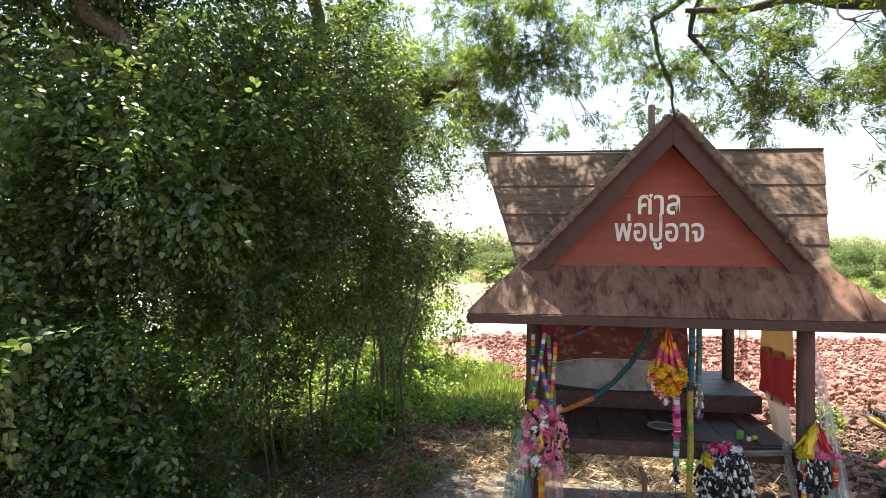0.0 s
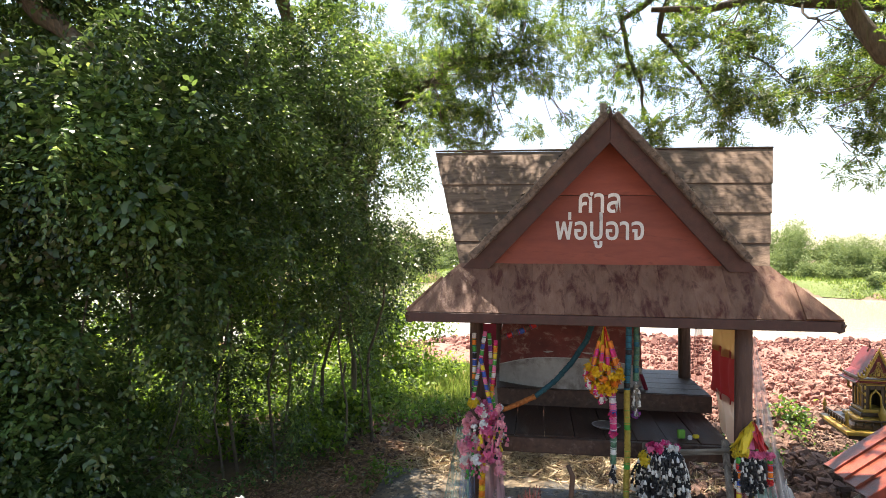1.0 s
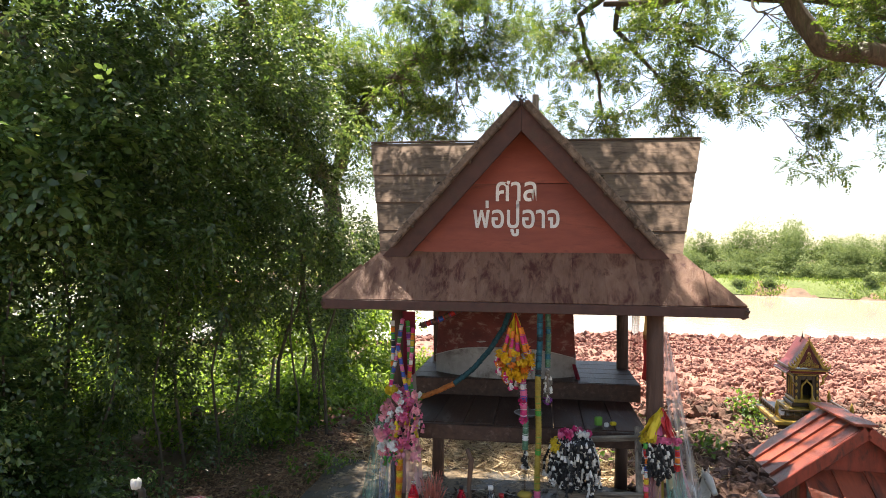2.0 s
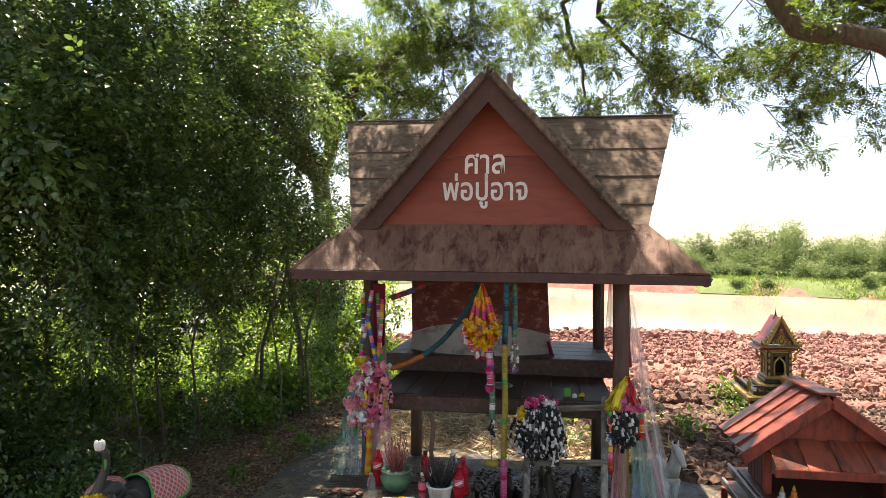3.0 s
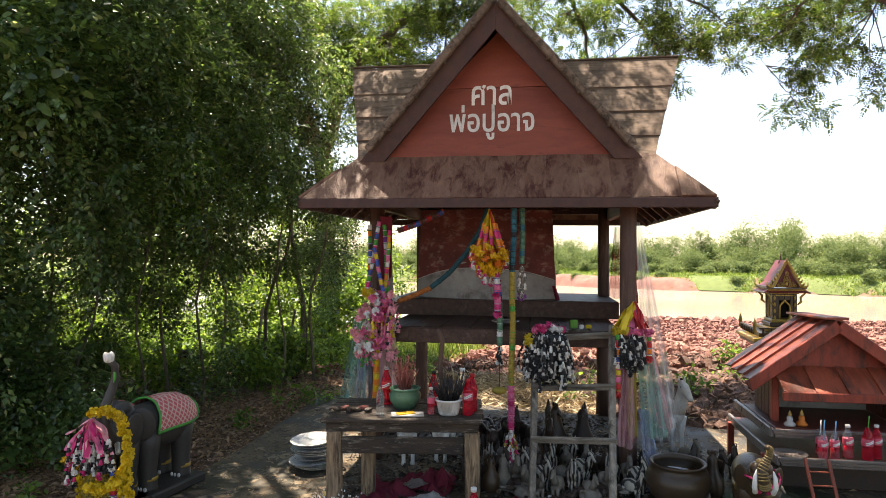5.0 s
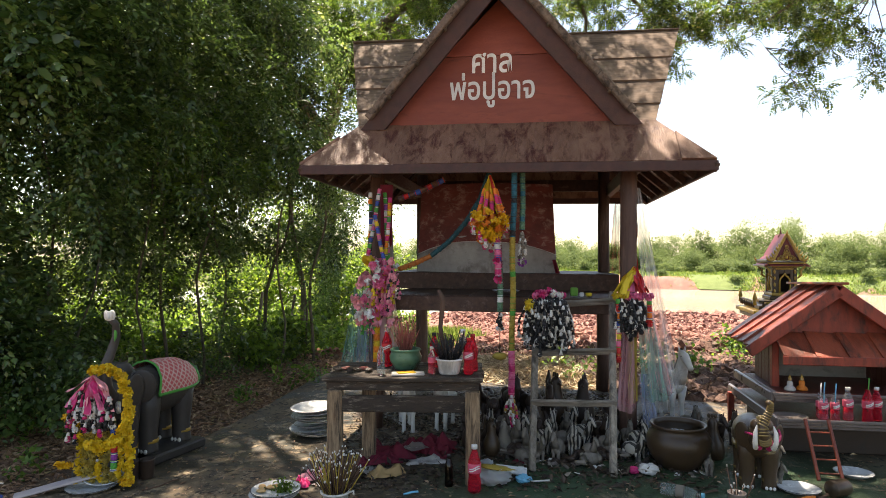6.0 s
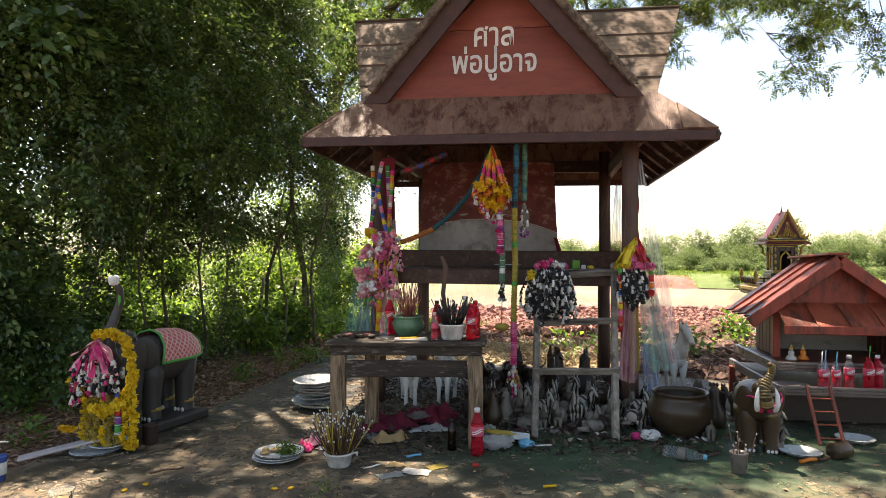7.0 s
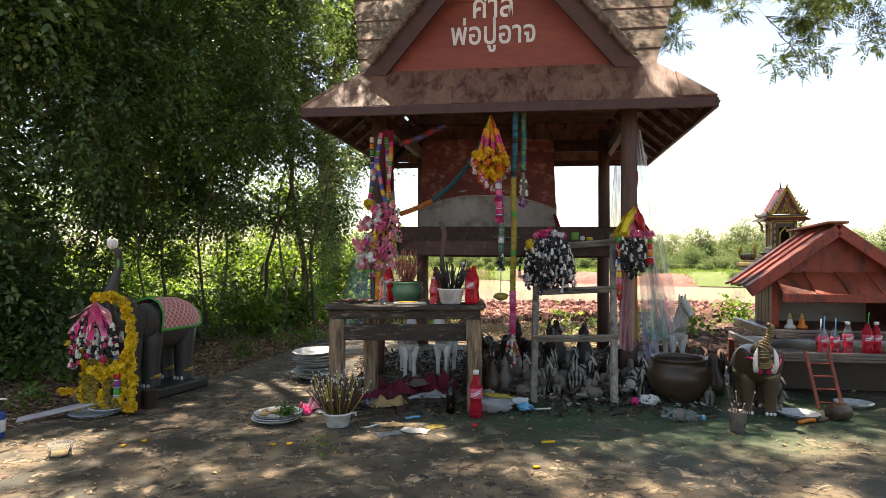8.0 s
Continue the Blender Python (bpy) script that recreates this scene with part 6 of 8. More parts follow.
herd("horse", "pony", "pale_clay dark_clay", {"dark": 1}, "small weathered clay horse figure", ((1.7, 3.78, 10, 0.18), (1.82, 3.8, -30, 0.2), (2.0, 3.75, 20, 0.18), (1.58, 3.98, 5, 0.24), (1.36, 4.14, 30, 0.22), (1.95, 4.18, -15, 0.24), (2.3, 4.02, 0, 0.22), (1.7, 4.24, 20, 0.26), (2.45, 3.8, 15, 0.18), (1.65, 3.85, -25, 0.22), (1.88, 3.98, 50, 0.2), (2.12, 3.87, 5, 0.2), (1.4, 4.02, 15, 0.22), (1.55, 4.3, 40, 0.24), (2.1, 4.22, -20, 0.24), (2.7, 3.95, 25, 0.24), (2.95, 3.82, -10, 0.22), (2.78, 4.25, 15, 0.26), (3.02, 3.62, 20, 0.18), (2.62, 4.1, -20, 0.22), (2.62, 3.52, 160, 0.15), (2.9, 3.35, 20, 0.15), (2.52, 4.05, 20, 0.2)), "clay horse figures")
herd("horse", "dark_pony", "dark_clay black", {"dark": 1}, "dark glazed clay horse figure", ((1.5, 4.08, 15, 0.26), (1.76, 4.05, -20, 0.22), (1.35, 3.95, 40, 0.24), (2.14, 4.08, 12, 0.26), (1.86, 4.36, -8, 0.34), (1.6, 4.55, 12, 0.36), (1.42, 4.6, -25, 0.34), (2.86, 4.02, 10, 0.26), (3.04, 4.12, -25, 0.26), (3.08, 3.86, 20, 0.24), (2.3, 4.3, 20, 0.3)), "clay horse figures")
herd("bull", "bull", "dark_clay pale_clay", {"dark": 1}, "dark clay bull figure", ((1.47, 4.42, 0, 0.32), (1.72, 4.5, 25, 0.34), (1.3, 4.3, -20, 0.28)), "clay bull figures")
for x, y, turn, s, mt in ((2.76, 3.8, 60, 0.31, "brown_clay"), (1.95, 4.62, 20, 0.42, "brown_clay"), (1.42, 3.86, 30, 0.26, "brown_clay"), (1.3, 4.02, 0, 0.28, "dark_clay"), (2.15, 4.62, -20, 0.4, "dark_clay"), (1.5, 3.92, -30, 0.24, "pale_clay"), (2.48, 3.92, 30, 0.24, "pale_clay"), (1.78, 4.28, 20, 0.26, "brown_clay")):
    single("bird_statue", rooster(Build(), s), mt, "glazed clay bird statue with raised tail", "statue", face(x, y, turn), "bird statues")
# toppled figures and broken shards among them
q = random.Random(77)
for i in range(14):
    key = (("pony", 0.18), ("dark_pony", 0.22), ("pony", 0.22), ("dark_pony", 0.24))[i % 4]
    ob = new(key[0] + "_statue", proto[key])
    ob.matrix_basis = pose(q.uniform(1.5, 2.4), q.uniform(3.74, 4.2), 0.018, 0, 84 + q.uniform(-6, 6), q.uniform(0, 360))
    tagged(ob, "small clay horse figure lying toppled on its side", "statue", "toppled figures")
b = Build()
for i in range(230):
    x, y, r = q.uniform(1.3, 2.6), q.uniform(3.5, 4.3), q.uniform(0.006, 0.022)
    m = Euler((q.uniform(-0.5, 0.5), q.uniform(-0.5, 0.5), q.uniform(0, 6))).to_matrix()
    b.use(q.randrange(3))
    b.slab([m @ Vector((sx * r * q.uniform(0.5, 1.2), sy * r * q.uniform(0.4, 1.0), 0)) + Vector((x, y, 0.008)) for sx, sy in ((-1, -1), (1, -1), (1.1, 0.3), (0.2, 1), (-1, 0.7))], 0.005)
single("shards", b, "pale_clay brown_clay white", "broken clay shards scattered among the figures", "shards", kind="stuff")
b = Build()
b.tube([(math.cos(a) * 0.082, math.sin(a) * 0.06, 0.02 * math.sin(2 * a)) for a in [i * 0.3307 for i in range(20)]], 0.006, 7)
for x in (-0.03, 0.02):
    b.ball((x, -0.07, -0.02), (0.025, 0.015, 0.03), 8, 6, None, 0.4)
single("scarf", b, "magenta", "magenta cloth scarf tied on the gilded elephant", "cloth", pose(2.78, 3.23, 0.31, 20, 0, -16))
# ---------------------------------------------------------------- garlands and cloth
def flower(b, c, r, slot):
    """A bloom of many ruffled petals."""
    b.use(slot)
    q = random.Random(c[0] * 131 + c[1] * 57 + c[2] * 91)
    c = Vector(c)
    verts, faces = [], []
    for i in range(22):
        d = Vector((q.gauss(0, 1), q.gauss(0, 1), q.gauss(0, 1))).normalized()
        s = d.cross(Vector((q.gauss(0, 1), q.gauss(0, 1), q.gauss(0, 1)))).normalized()
        u = d.cross(s)
        p = c + d * r * 0.3
        w = r * q.uniform(0.3, 0.5)
        n = len(verts)
        tip = p + d * r * q.uniform(0.5, 0.75)
        verts += [p - s * w * 0.5, p + s * w * 0.5, tip + s * w + u * w * 0.4, tip - s * w - u * w * 0.4]
        faces.append((n, n + 1, n + 2, n + 3))
    b.put(verts, faces)
    b.ball(c, r * 0.45, 6, 4)


def strand(b, a, c, r, slots, sag=0.0, n=None, seed=0):
    """A woven rope from a to c: long bands of one colour, parted by thin rings."""
    pts = bend(a, c, sag, 0.008, 24, seed)
    L = sum((pts[i + 1] - pts[i]).length for i in range(24))
    at = lambda f: pts[min(int(f * 24), 23)].lerp(pts[min(int(f * 24), 23) + 1], min(f, 1.0) * 24 - min(int(f * 24), 23))
    bands = n or max(3, int(L / 0.042))
    for j in range(bands):
        f0, f1 = j / bands, (j + 1) / bands
        fm = f1 - (f1 - f0) * 0.22 if len(slots) > 1 else f1
        b.use(slots[j % len(slots)])
        b.tube([at(f0 + (fm - f0) * k / 3) for k in range(4)], [r * 0.9, r, r, r * 0.9], 8)
        turns = max(3, int((fm - f0) * L / (r * 0.55)))
        for k in range(turns):  # knobbly weave
            p = at(f0 + (fm - f0) * (k + 0.5) / turns)
            for h in range(6):
                g = h * 1.0472 + k * 0.52
                b.ball(p + Vector((math.cos(g), math.sin(g), 0)) * r * 0.92, r * 0.27, 4, 3)
        if len(slots) > 1:
            for k in range(3):
                b.use(slots[(j + 1 + k) % len(slots)])
                g0 = fm + (f1 - fm) * k / 3
                b.tube([at(g0), at(g0 + (f1 - fm) / 3.2)], [r * 1.1, r * 1.1], 8)
    return pts


def tassel(b, c, h, r, slots, n=6, seed=0):
    """Little cups threaded on strings that hang from c, with a bloom at the end."""
    q = random.Random(seed)
    for i in range(n):
        a = 2 * math.pi * i / n + q.uniform(-0.3, 0.3)
        rr = r * q.uniform(0.4, 1.0)
        top = Vector(c)
        end = Vector((c[0] + math.cos(a) * rr, c[1] + math.sin(a) * rr, c[2] - h * q.uniform(0.65, 1.0)))
        m = max(4, int(h / 0.022))
        for k in range(1, m + 1):
            s = k / m
            p = top.lerp(end, s) + Vector((math.cos(a), math.sin(a), 0)) * rr * 0.35 * math.sin(math.pi * s)
            b.use(slots[q.randrange(len(slots))])
            e = q.uniform(0.8, 1.25)
            b.lathe([(0.0115 * e, -0.018 * e), (0.0065 * e, -0.002), (0.003, 0.005)], 6, (p[0] + q.uniform(-0.006, 0.006), p[1] + q.uniform(-0.006, 0.006), p[2]))
        flower(b, (end[0], end[1], end[2] - 0.012), 0.017, slots[i % len(slots)])


def ribbon(b, a, c, w, slot, wave=0.3, seed=0):
    """A limp ribbon from a to c."""
    q = random.Random(seed)
    pts = bend(a, c, 0.0, 0.05, 8, seed)
    side = Vector((q.uniform(-1, 1), q.uniform(-1, 1), 0)).normalized()
    b.use(slot)
    b.sheet(lambda s, t: pts[min(8, round(t * 8))] + (side * (s - 0.5) + side.cross(Vector((0, 0, 1))) * 0.35 * wave * math.sin(s * 3 + t * 9)) * w * (0.5 + 0.5 * min(1, t * 2.5)), 3, 8)


L_MAT = "pink white rose magenta green blue yellow purple black orange marigold"
PINK, WHITE, ROSE, MAG, GREEN, BLUE, YEL, PUR, BLACK, ORA, MARI = range(11)

# ropes and blooms on the front post by the thicket
g = thing("post_garland", "thick bunch of pink and white garlands hung on the front post", "garland", SHRINE @ pose(-0.8, 0.22, 0.0), "garlands on the shrine")
b = Build()
for i in range(64):
    q = random.Random(i)
    c = Vector((q.uniform(-0.17, 0.1), q.uniform(-0.12, 0.06), q.uniform(0.76, 1.2)))
    b = Build()
    flower(b, c, q.uniform(0.024, 0.042), q.choice((PINK, ROSE, ROSE, ROSE, WHITE, PINK)))
    part("bloom", b, L_MAT, g)
for i in range(6):
    q = random.Random(50 + i)
    b = Build()
    tassel(b, (q.uniform(-0.15, 0.09), q.uniform(-0.1, 0.05), q.uniform(0.98, 1.2)), q.uniform(0.2, 0.36), 0.05, [ROSE, PINK, q.choice((WHITE, GREEN, BLACK, YEL))], 4, i)
    part("tassel", b, L_MAT, g)
for i, (x, y, top, low, cols) in enumerate(((-0.02, -0.03, 1.68, 1.22, (PINK, WHITE, BLUE, GREEN, MAG, WHITE)), (0.05, -0.02, 1.62, 1.0, (MAG, ORA, YEL, GREEN, PINK, WHITE)), (-0.1, 0.02, 1.66, 1.2, (WHITE, ORA, GREEN, BLACK, BLUE)), (0.0, 0.03, 1.66, 1.1, (GREEN, GREEN, PUR, WHITE, PINK)), (-0.05, -0.05, 1.5, 1.15, (BLUE, YEL, BLUE, PINK)))):
    b = Build()
    strand(b, (x, y, top), (x + 0.04 * (i - 2), y, low), 0.013, cols, 0.0, None, i)
    flower(b, (x + 0.04 * (i - 2), y, low - 0.02), 0.04, YEL if i in (0, 2) else PINK)
    part("rope", b, L_MAT, g)
b = Build()
strand(b, (-0.03, -0.02, 0.86), (-0.05, -0.02, 0.3), 0.02, (ORA, YEL, ORA, MARI))
part("rope", b, L_MAT, g, "orange rope")

M["rope_teal"] = surface("rope_teal", (0.015, 0.06, 0.075), (0.03, 0.12, 0.14), 0.85, 60, 0.3)
M["rope_orange"] = surface("rope_orange", (0.35, 0.1, 0.025), (0.55, 0.2, 0.05), 0.85, 60, 0.3)

# the swag from the post to the middle of the front beam
g = thing("rope_swag", "teal and orange woven rope slung between post and beam", "garland", SHRINE @ pose(-0.7, 0.3, 0.0), "garlands on the shrine")
b = Build()
pts = [Vector((-0.01, 0.0, 1.13)), Vector((0.1, 0.02, 1.17)), Vector((0.215, 0.03, 1.225)), Vector((0.344, 0.04, 1.33)), Vector((0.452, 0.04, 1.455)), Vector((0.556, 0.03, 1.62)), Vector((0.617, 0.02, 1.8))]
for i in range(6):
    strand(b, pts[i], pts[i + 1], 0.018, ((0, 0), (0, 0), (1, 1), (1, 1), (1, 1), (1, 1))[i], 0, 2, i)
part("rope", b, "rope_orange rope_teal", g)
b = Build()
strand(b, (-0.02, 0.02, 1.62), (0.3, 0.06, 1.76), 0.02, (0, 1, 0, 2), 0.02)
part("rope", b, "post_wood red blue", g, "faded brown rope")

# the hanging marigold bunch in the middle
g = thing("hanging_garland", "orange and yellow garland bunch hanging from the eave", "garland", SHRINE @ pose(-0.057, 0.05, 0.0), "garlands on the shrine")
for i in range(10):
    a = i * 0.63
    b = Build()
    ribbon(b, (0.0, 0, 1.75), (0.07 * math.cos(a), 0.07 * math.sin(a), 1.5), 0.03, 0 if i % 4 else 1, 0.4, i)
    part("ribbon", b, "yellow red", g)
for i in range(10):
    a = i * 0.628
    x, y = 0.085 * math.cos(a), 0.085 * math.sin(a)
    b = Build()
    strand(b, (x * 0.45, y * 0.45, 1.66 - 0.02 * (i % 3)), (x, y, 1.5 - 0.03 * (i % 3)), 0.012, (ORA, MAG, ORA, PUR, YEL), 0, 3, i)
    part("strand", b, L_MAT, g)
for i in range(34):
    q = random.Random(640 + i)
    a, z = i * 2.4, 1.53 - 0.2 * (i / 33) ** 0.8
    r = 0.06 + 0.05 * math.sin(math.pi * min(1.0, (1.55 - z) / 0.17))
    b = Build()
    flower(b, (r * math.cos(a), r * math.sin(a), z + q.uniform(-0.01, 0.01)), q.uniform(0.026, 0.036), MARI if i % 3 else ORA)
    if i % 4 == 0:
        tassel(b, (r * math.cos(a) * 1.1, r * math.sin(a) * 1.1, z), 0.06, 0.008, [WHITE, MAG], 2, i)
    part("bloom", b, L_MAT, g)
b = Build()
strand(b, (0.05, -0.02, 1.35), (0.06, -0.02, 1.1), 0.02, (MAG, WHITE, PINK, BLUE, PINK), 0, 6)
flower(b, (0.05, -0.03, 1.2), 0.03, MAG)
flower(b, (0.06, -0.02, 1.08), 0.03, MAG)
part("tail", b, L_MAT, g)

# long ropes that hang beside it
g = thing("hanging_rope", "long gold and pink woven rope hanging almost to the ground", "garland", SHRINE @ pose(0.09, 0.08, 0.0), "garlands on the shrine")
b = Build()
strand(b, (0.01, 0, 1.78), (0.0, 0, 1.35), 0.018, (0, 0, 0, 0, 3))
strand(b, (0.0, 0, 1.35), (0.0, 0, 0.62), 0.018, (1, 1, 1, 1, 1, 4))
strand(b, (0.0, 0, 0.62), (0.0, 0, 0.34), 0.02, (2, 2, 5))
part("rope", b, "teal old_yellow pink black green magenta", g)
b = Build()
tassel(b, (0, 0, 0.36), 0.28, 0.05, [0, 1, 2], 7, 3)
part("tassel", b, "white gold magenta", g)
g = thing("hanging_rope", "green woven rope with a tassel hanging from the beam", "garland", SHRINE @ pose(0.0, 0.1, 0.0), "garlands on the shrine")
b = Build()
strand(b, (0.0, 0, 1.3), (0.01, 0, 1.05), 0.017, (2, 3))
strand(b, (0.01, 0, 1.15), (0.012, 0, 0.87), 0.018, (0, 0, 0, 0, 1))
part("rope", b, "pot_green white cloth_red magenta", g)
b = Build()
tassel(b, (0.012, 0, 0.88), 0.12, 0.015, [0, 1], 4, 5)
b.use(2).tube([(0.012, 0, 0.8), (0.012, 0, 0.6)], 0.003, 5)
b.use(3).ball((0.012, 0, 0.58), (0.05, 0.04, 0.025), 10, 7, None, 0.3)
part("tassel", b, "white black stick old_yellow", g)
g = thing("hanging_rope", "short dark green rope with a purple tassel", "garland", SHRINE @ pose(0.15, 0.12, 0.0), "garlands on the shrine")
b = Build()
strand(b, (0.0, 0, 1.78), (0.0, 0, 1.4), 0.017, (0, 0, 0, 1))
tassel(b, (0, 0, 1.4), 0.2, 0.02, [2, 3], 5, 8)
flower(b, (0, 0, 1.19), 0.03, 4)
part("rope", b, "pot_green teal white pale_clay purple", g)

# black and white bunch hung on the ladder
g = thing("bell_garland", "round bunch of black and white bell garlands with pink top", "garland", pose(1.80, 4.02, 0.0), "garlands on the shrine")
b = Build()
for i in range(54):
    q = random.Random(200 + i)
    a = q.uniform(0, 6.28)
    r = 0.12 * math.sqrt(q.random())
    tassel(b, (r * math.cos(a), r * math.sin(a), 0.99 - 0.3 * r), q.uniform(0.2, 0.36), 0.05 + 0.05 * q.random(), [0, 0, 1, 0, 1], 4, i)
part("bell_fringe", b, "black white", g, kind="stuff")
b = Build()
b.use(0).ball((0, 0, 0.85), (0.085, 0.085, 0.11), 16, 12, None, 0.8)
part("core", b, "black", g)
b = Build()
for i in range(16):
    q = random.Random(300 + i)
    a = q.uniform(0, 6.28)
    r = 0.1 * math.sqrt(q.random())
    flower(b, (r * math.cos(a), r * math.sin(a), 1.005 - r * 0.3), 0.026, i % 3)
for i in range(6):
    flower(b, (-0.13 + 0.01 * (i % 3), -0.06 + 0.02 * i, 0.9 + 0.02 * (i % 2)), 0.034, 3)
part("bloom_crown", b, "magenta pink white yellow", g, kind="stuff")

# ribbons and bell garlands on the other front post
g = thing("post_garland", "red and yellow ribbons with black and white bell garlands", "garland", SHRINE @ pose(0.838, 0.12, 0.0), "garlands on the shrine")
for i in range(22):
    q = random.Random(400 + i)
    x = q.uniform(-0.12, 0.12)
    b = Build()
    ribbon(b, (0.02, 0.02, 1.17), (x, q.uniform(-0.08, 0.02), 0.99 + q.uniform(-0.02, 0.03)), 0.035, 1 if x < -0.03 else (0 if q.random() < 0.7 else 2), 0.6, i)
    part("ribbon", b, "red yellow pink", g)
for i in range(9):
    b = Build()
    flower(b, (-0.1 + 0.025 * i, -0.05 - 0.01 * (i % 3), 0.985), 0.028, 1 if i < 3 else 2)
    part("bloom", b, "red yellow pink", g)
b = Build()
b.ball((0.02, -0.01, 0.86), (0.07, 0.05, 0.1), 10, 7, None, 0.2)
for i in range(12):
    q = random.Random(500 + i)
    tassel(b, (q.uniform(-0.1, 0.09), q.uniform(-0.09, 0.0), 0.99), q.uniform(0.18, 0.28), 0.04, [0, 1, 0], 4, i)
part("bell_fringe", b, "black white", g, kind="stuff")
for x, y in ((-0.09, -0.08), (0.1, -0.05)):
    b = Build()
    low = 0.62 if x < 0 else 0.84
    strand(b, (x, y, 0.97), (x + 0.005, y, low), 0.014, (4, 0, 5, 3, 1, 6, 2, 0))
    flower(b, (x, y, low - 0.02), 0.026, 0)
    part("rope", b, "red white pink blue green orange yellow", g)


def drape(name, label, m, top, low, w0, w1, mat, folds=5, depth=0.03, parent=None, twist=0.0):
    """A hanging length of cloth or net, gathered in folds."""
    b = Build()
    top, low = Vector(top), Vector(low)
    side = Vector((math.cos(twist), math.sin(twist), 0))
    nrm = Vector((-math.sin(twist), math.cos(twist), 0))
    ph = rnd.uniform(0, 6)

    def f(s, t):
        w = w0 + (w1 - w0) * t
        k = math.sin(s * folds * 3.1 + ph + t * 1.3) * depth * (0.4 + t) + math.sin(t * 7 + s * 2 + ph) * depth * 0.4
        return top.lerp(low, t) + side * (s - 0.5) * w + nrm * k + Vector((0, 0, -0.03 * math.sin(s * 3.14) * t))
    b.sheet(f, 18, 16)
    return single(name, b, mat, label, "cloth", m, "cloths on the shrine")


drape("net_curtain", "thin white net tied to the post", SHRINE, (0.885, 0.25, 1.68), (1.06, 0.2, 0.4), 0.04, 0.2, "net_white", 6, 0.03)
drape("net_curtain", "thin white and pink net trailing from the post", SHRINE, (0.92, 0.16, 1), (1.05, 0.12, 0.4), 0.05, 0.1, "net_pink", 3, 0.03)
drape("net_curtain", "teal green net hanging from the post", SHRINE, (0.91, 0.12, 0.93), (0.98, 0.07, 0.36), 0.08, 0.16, "net_teal", 4, 0.025)
drape("net_curtain", "pale blue net trailing to the ground", SHRINE, (0.91, 0.1, 0.5), (0.98, 0.04, 0.03), 0.06, 0.12, "net_blue", 5, 0.03)
drape("net_curtain", "pale pink net hanging down the post", SHRINE, (0.82, 0.13, 0.8), (0.81, 0.1, 0.28), 0.07, 0.12, "net_pink", 3, 0.02)
drape("sash", "yellow and green sash on the post", SHRINE, (0.85, 0.15, 0.72), (0.85, 0.13, 0.33), 0.05, 0.06, "old_yellow", 2, 0.01)
drape("sash", "white sash wound down the post", SHRINE, (-0.79, 0.3, 1.42), (-0.77, 0.27, 0.95), 0.07, 0.09, "pale_clay", 2, 0.012)
drape("sash", "faded pink sash hanging from the post", SHRINE, (-0.78, 0.28, 0.97), (-0.76, 0.25, 0.5), 0.1, 0.17, "net_pink", 3, 0.025)
drape("sash", "red cloth tied round the post", SHRINE, (-0.8, 0.3, 1.72), (-0.79, 0.29, 1.3), 0.09, 0.08, "cloth_red", 2, 0.012)
drape("net_curtain", "dark teal net hanging behind the garlands", SHRINE, (-0.97, 0.3, 1.0), (-1.03, 0.3, 0.35), 0.1, 0.2, "net_teal", 4, 0.03)
drape("net_curtain", "dusky blue net by the post", SHRINE, (-0.93, 0.26, 0.95), (-0.95, 0.26, 0.4), 0.08, 0.12, "net_blue", 4, 0.03)
drape("net_curtain", "red gauze bundle on the rear post", SHRINE, (0.95, 1.86, 1.72), (0.94, 1.84, 1.1), 0.05, 0.12, "net_red", 4, 0.03)
drape("net_curtain", "red gauze knotted on the rear post", SHRINE, (-0.8, 2.0, 1.7), (-0.78, 2.0, 1.15), 0.1, 0.12, "net_red", 4, 0.03)
drape("banner_cloth", "yellow cloth hung along the side of the shrine", SHRINE, (0.955, 1.1, 1.82), (0.955, 1.1, 1.45), 0.62, 0.62, "cloth_yellow", 5, 0.015, twist=1.57)
drape("banner_cloth", "faded red cloth hung along the side of the shrine", SHRINE, (0.958, 1.1, 1.48), (0.955, 1.1, 1.11), 0.62, 0.6, "cloth_scarlet", 5, 0.018, twist=1.57)
drape("banner_cloth", "pale tail of the side cloth tied towards the post", SHRINE, (0.955, 1.1, 1.13), (0.945, 0.86, 0.86), 0.6, 0.3, "cloth_pale", 4, 0.018, twist=1.57)
drape("sash", "dark red cloth wound round the lower post", SHRINE, (0.82, 0.18, 0.92), (0.83, 0.17, 0.3), 0.1, 0.12, "cloth_red", 2, 0.02)

# the bowed sheet at the back, its upper part covered with red cloth
backing = thing("back_sheet", "bowed grey sheet with faded red cloth over its upper part", "sheet", SHRINE @ pose(-0.2, 1.47, 0))
M["grey_sheet"] = surface("grey_sheet", (0.19, 0.18, 0.165), (0.4, 0.385, 0.36), 0.6, 4, 0.4, 30, (1, 1, 1), (0.12, 0.1, 0.085), 5, 0.45)
M["faded_red"] = surface("faded_red", (0.085, 0.022, 0.018), (0.2, 0.05, 0.042), 0.75, 4, 0.5, 40, (1, 1, 1.6), (0.3, 0.2, 0.16), 9.0, 0.38)
bow = lambda s: -0.23 * (1 - (2 * s - 1) ** 2)
hem = lambda s: 1.235 + 0.12 * math.sin(s * 3.14) + 0.01 * math.sin(s * 9)
b = Build()
for off in (0.0, 0.006):
    b.sheet(lambda s, t: Vector(((s - 0.5) * 1.2, bow(s) + off, 1.087 + (hem(s) + 0.05 - 1.087) * t)), 24, 4)
part("sheet", b, "grey_sheet", backing)
b = Build()
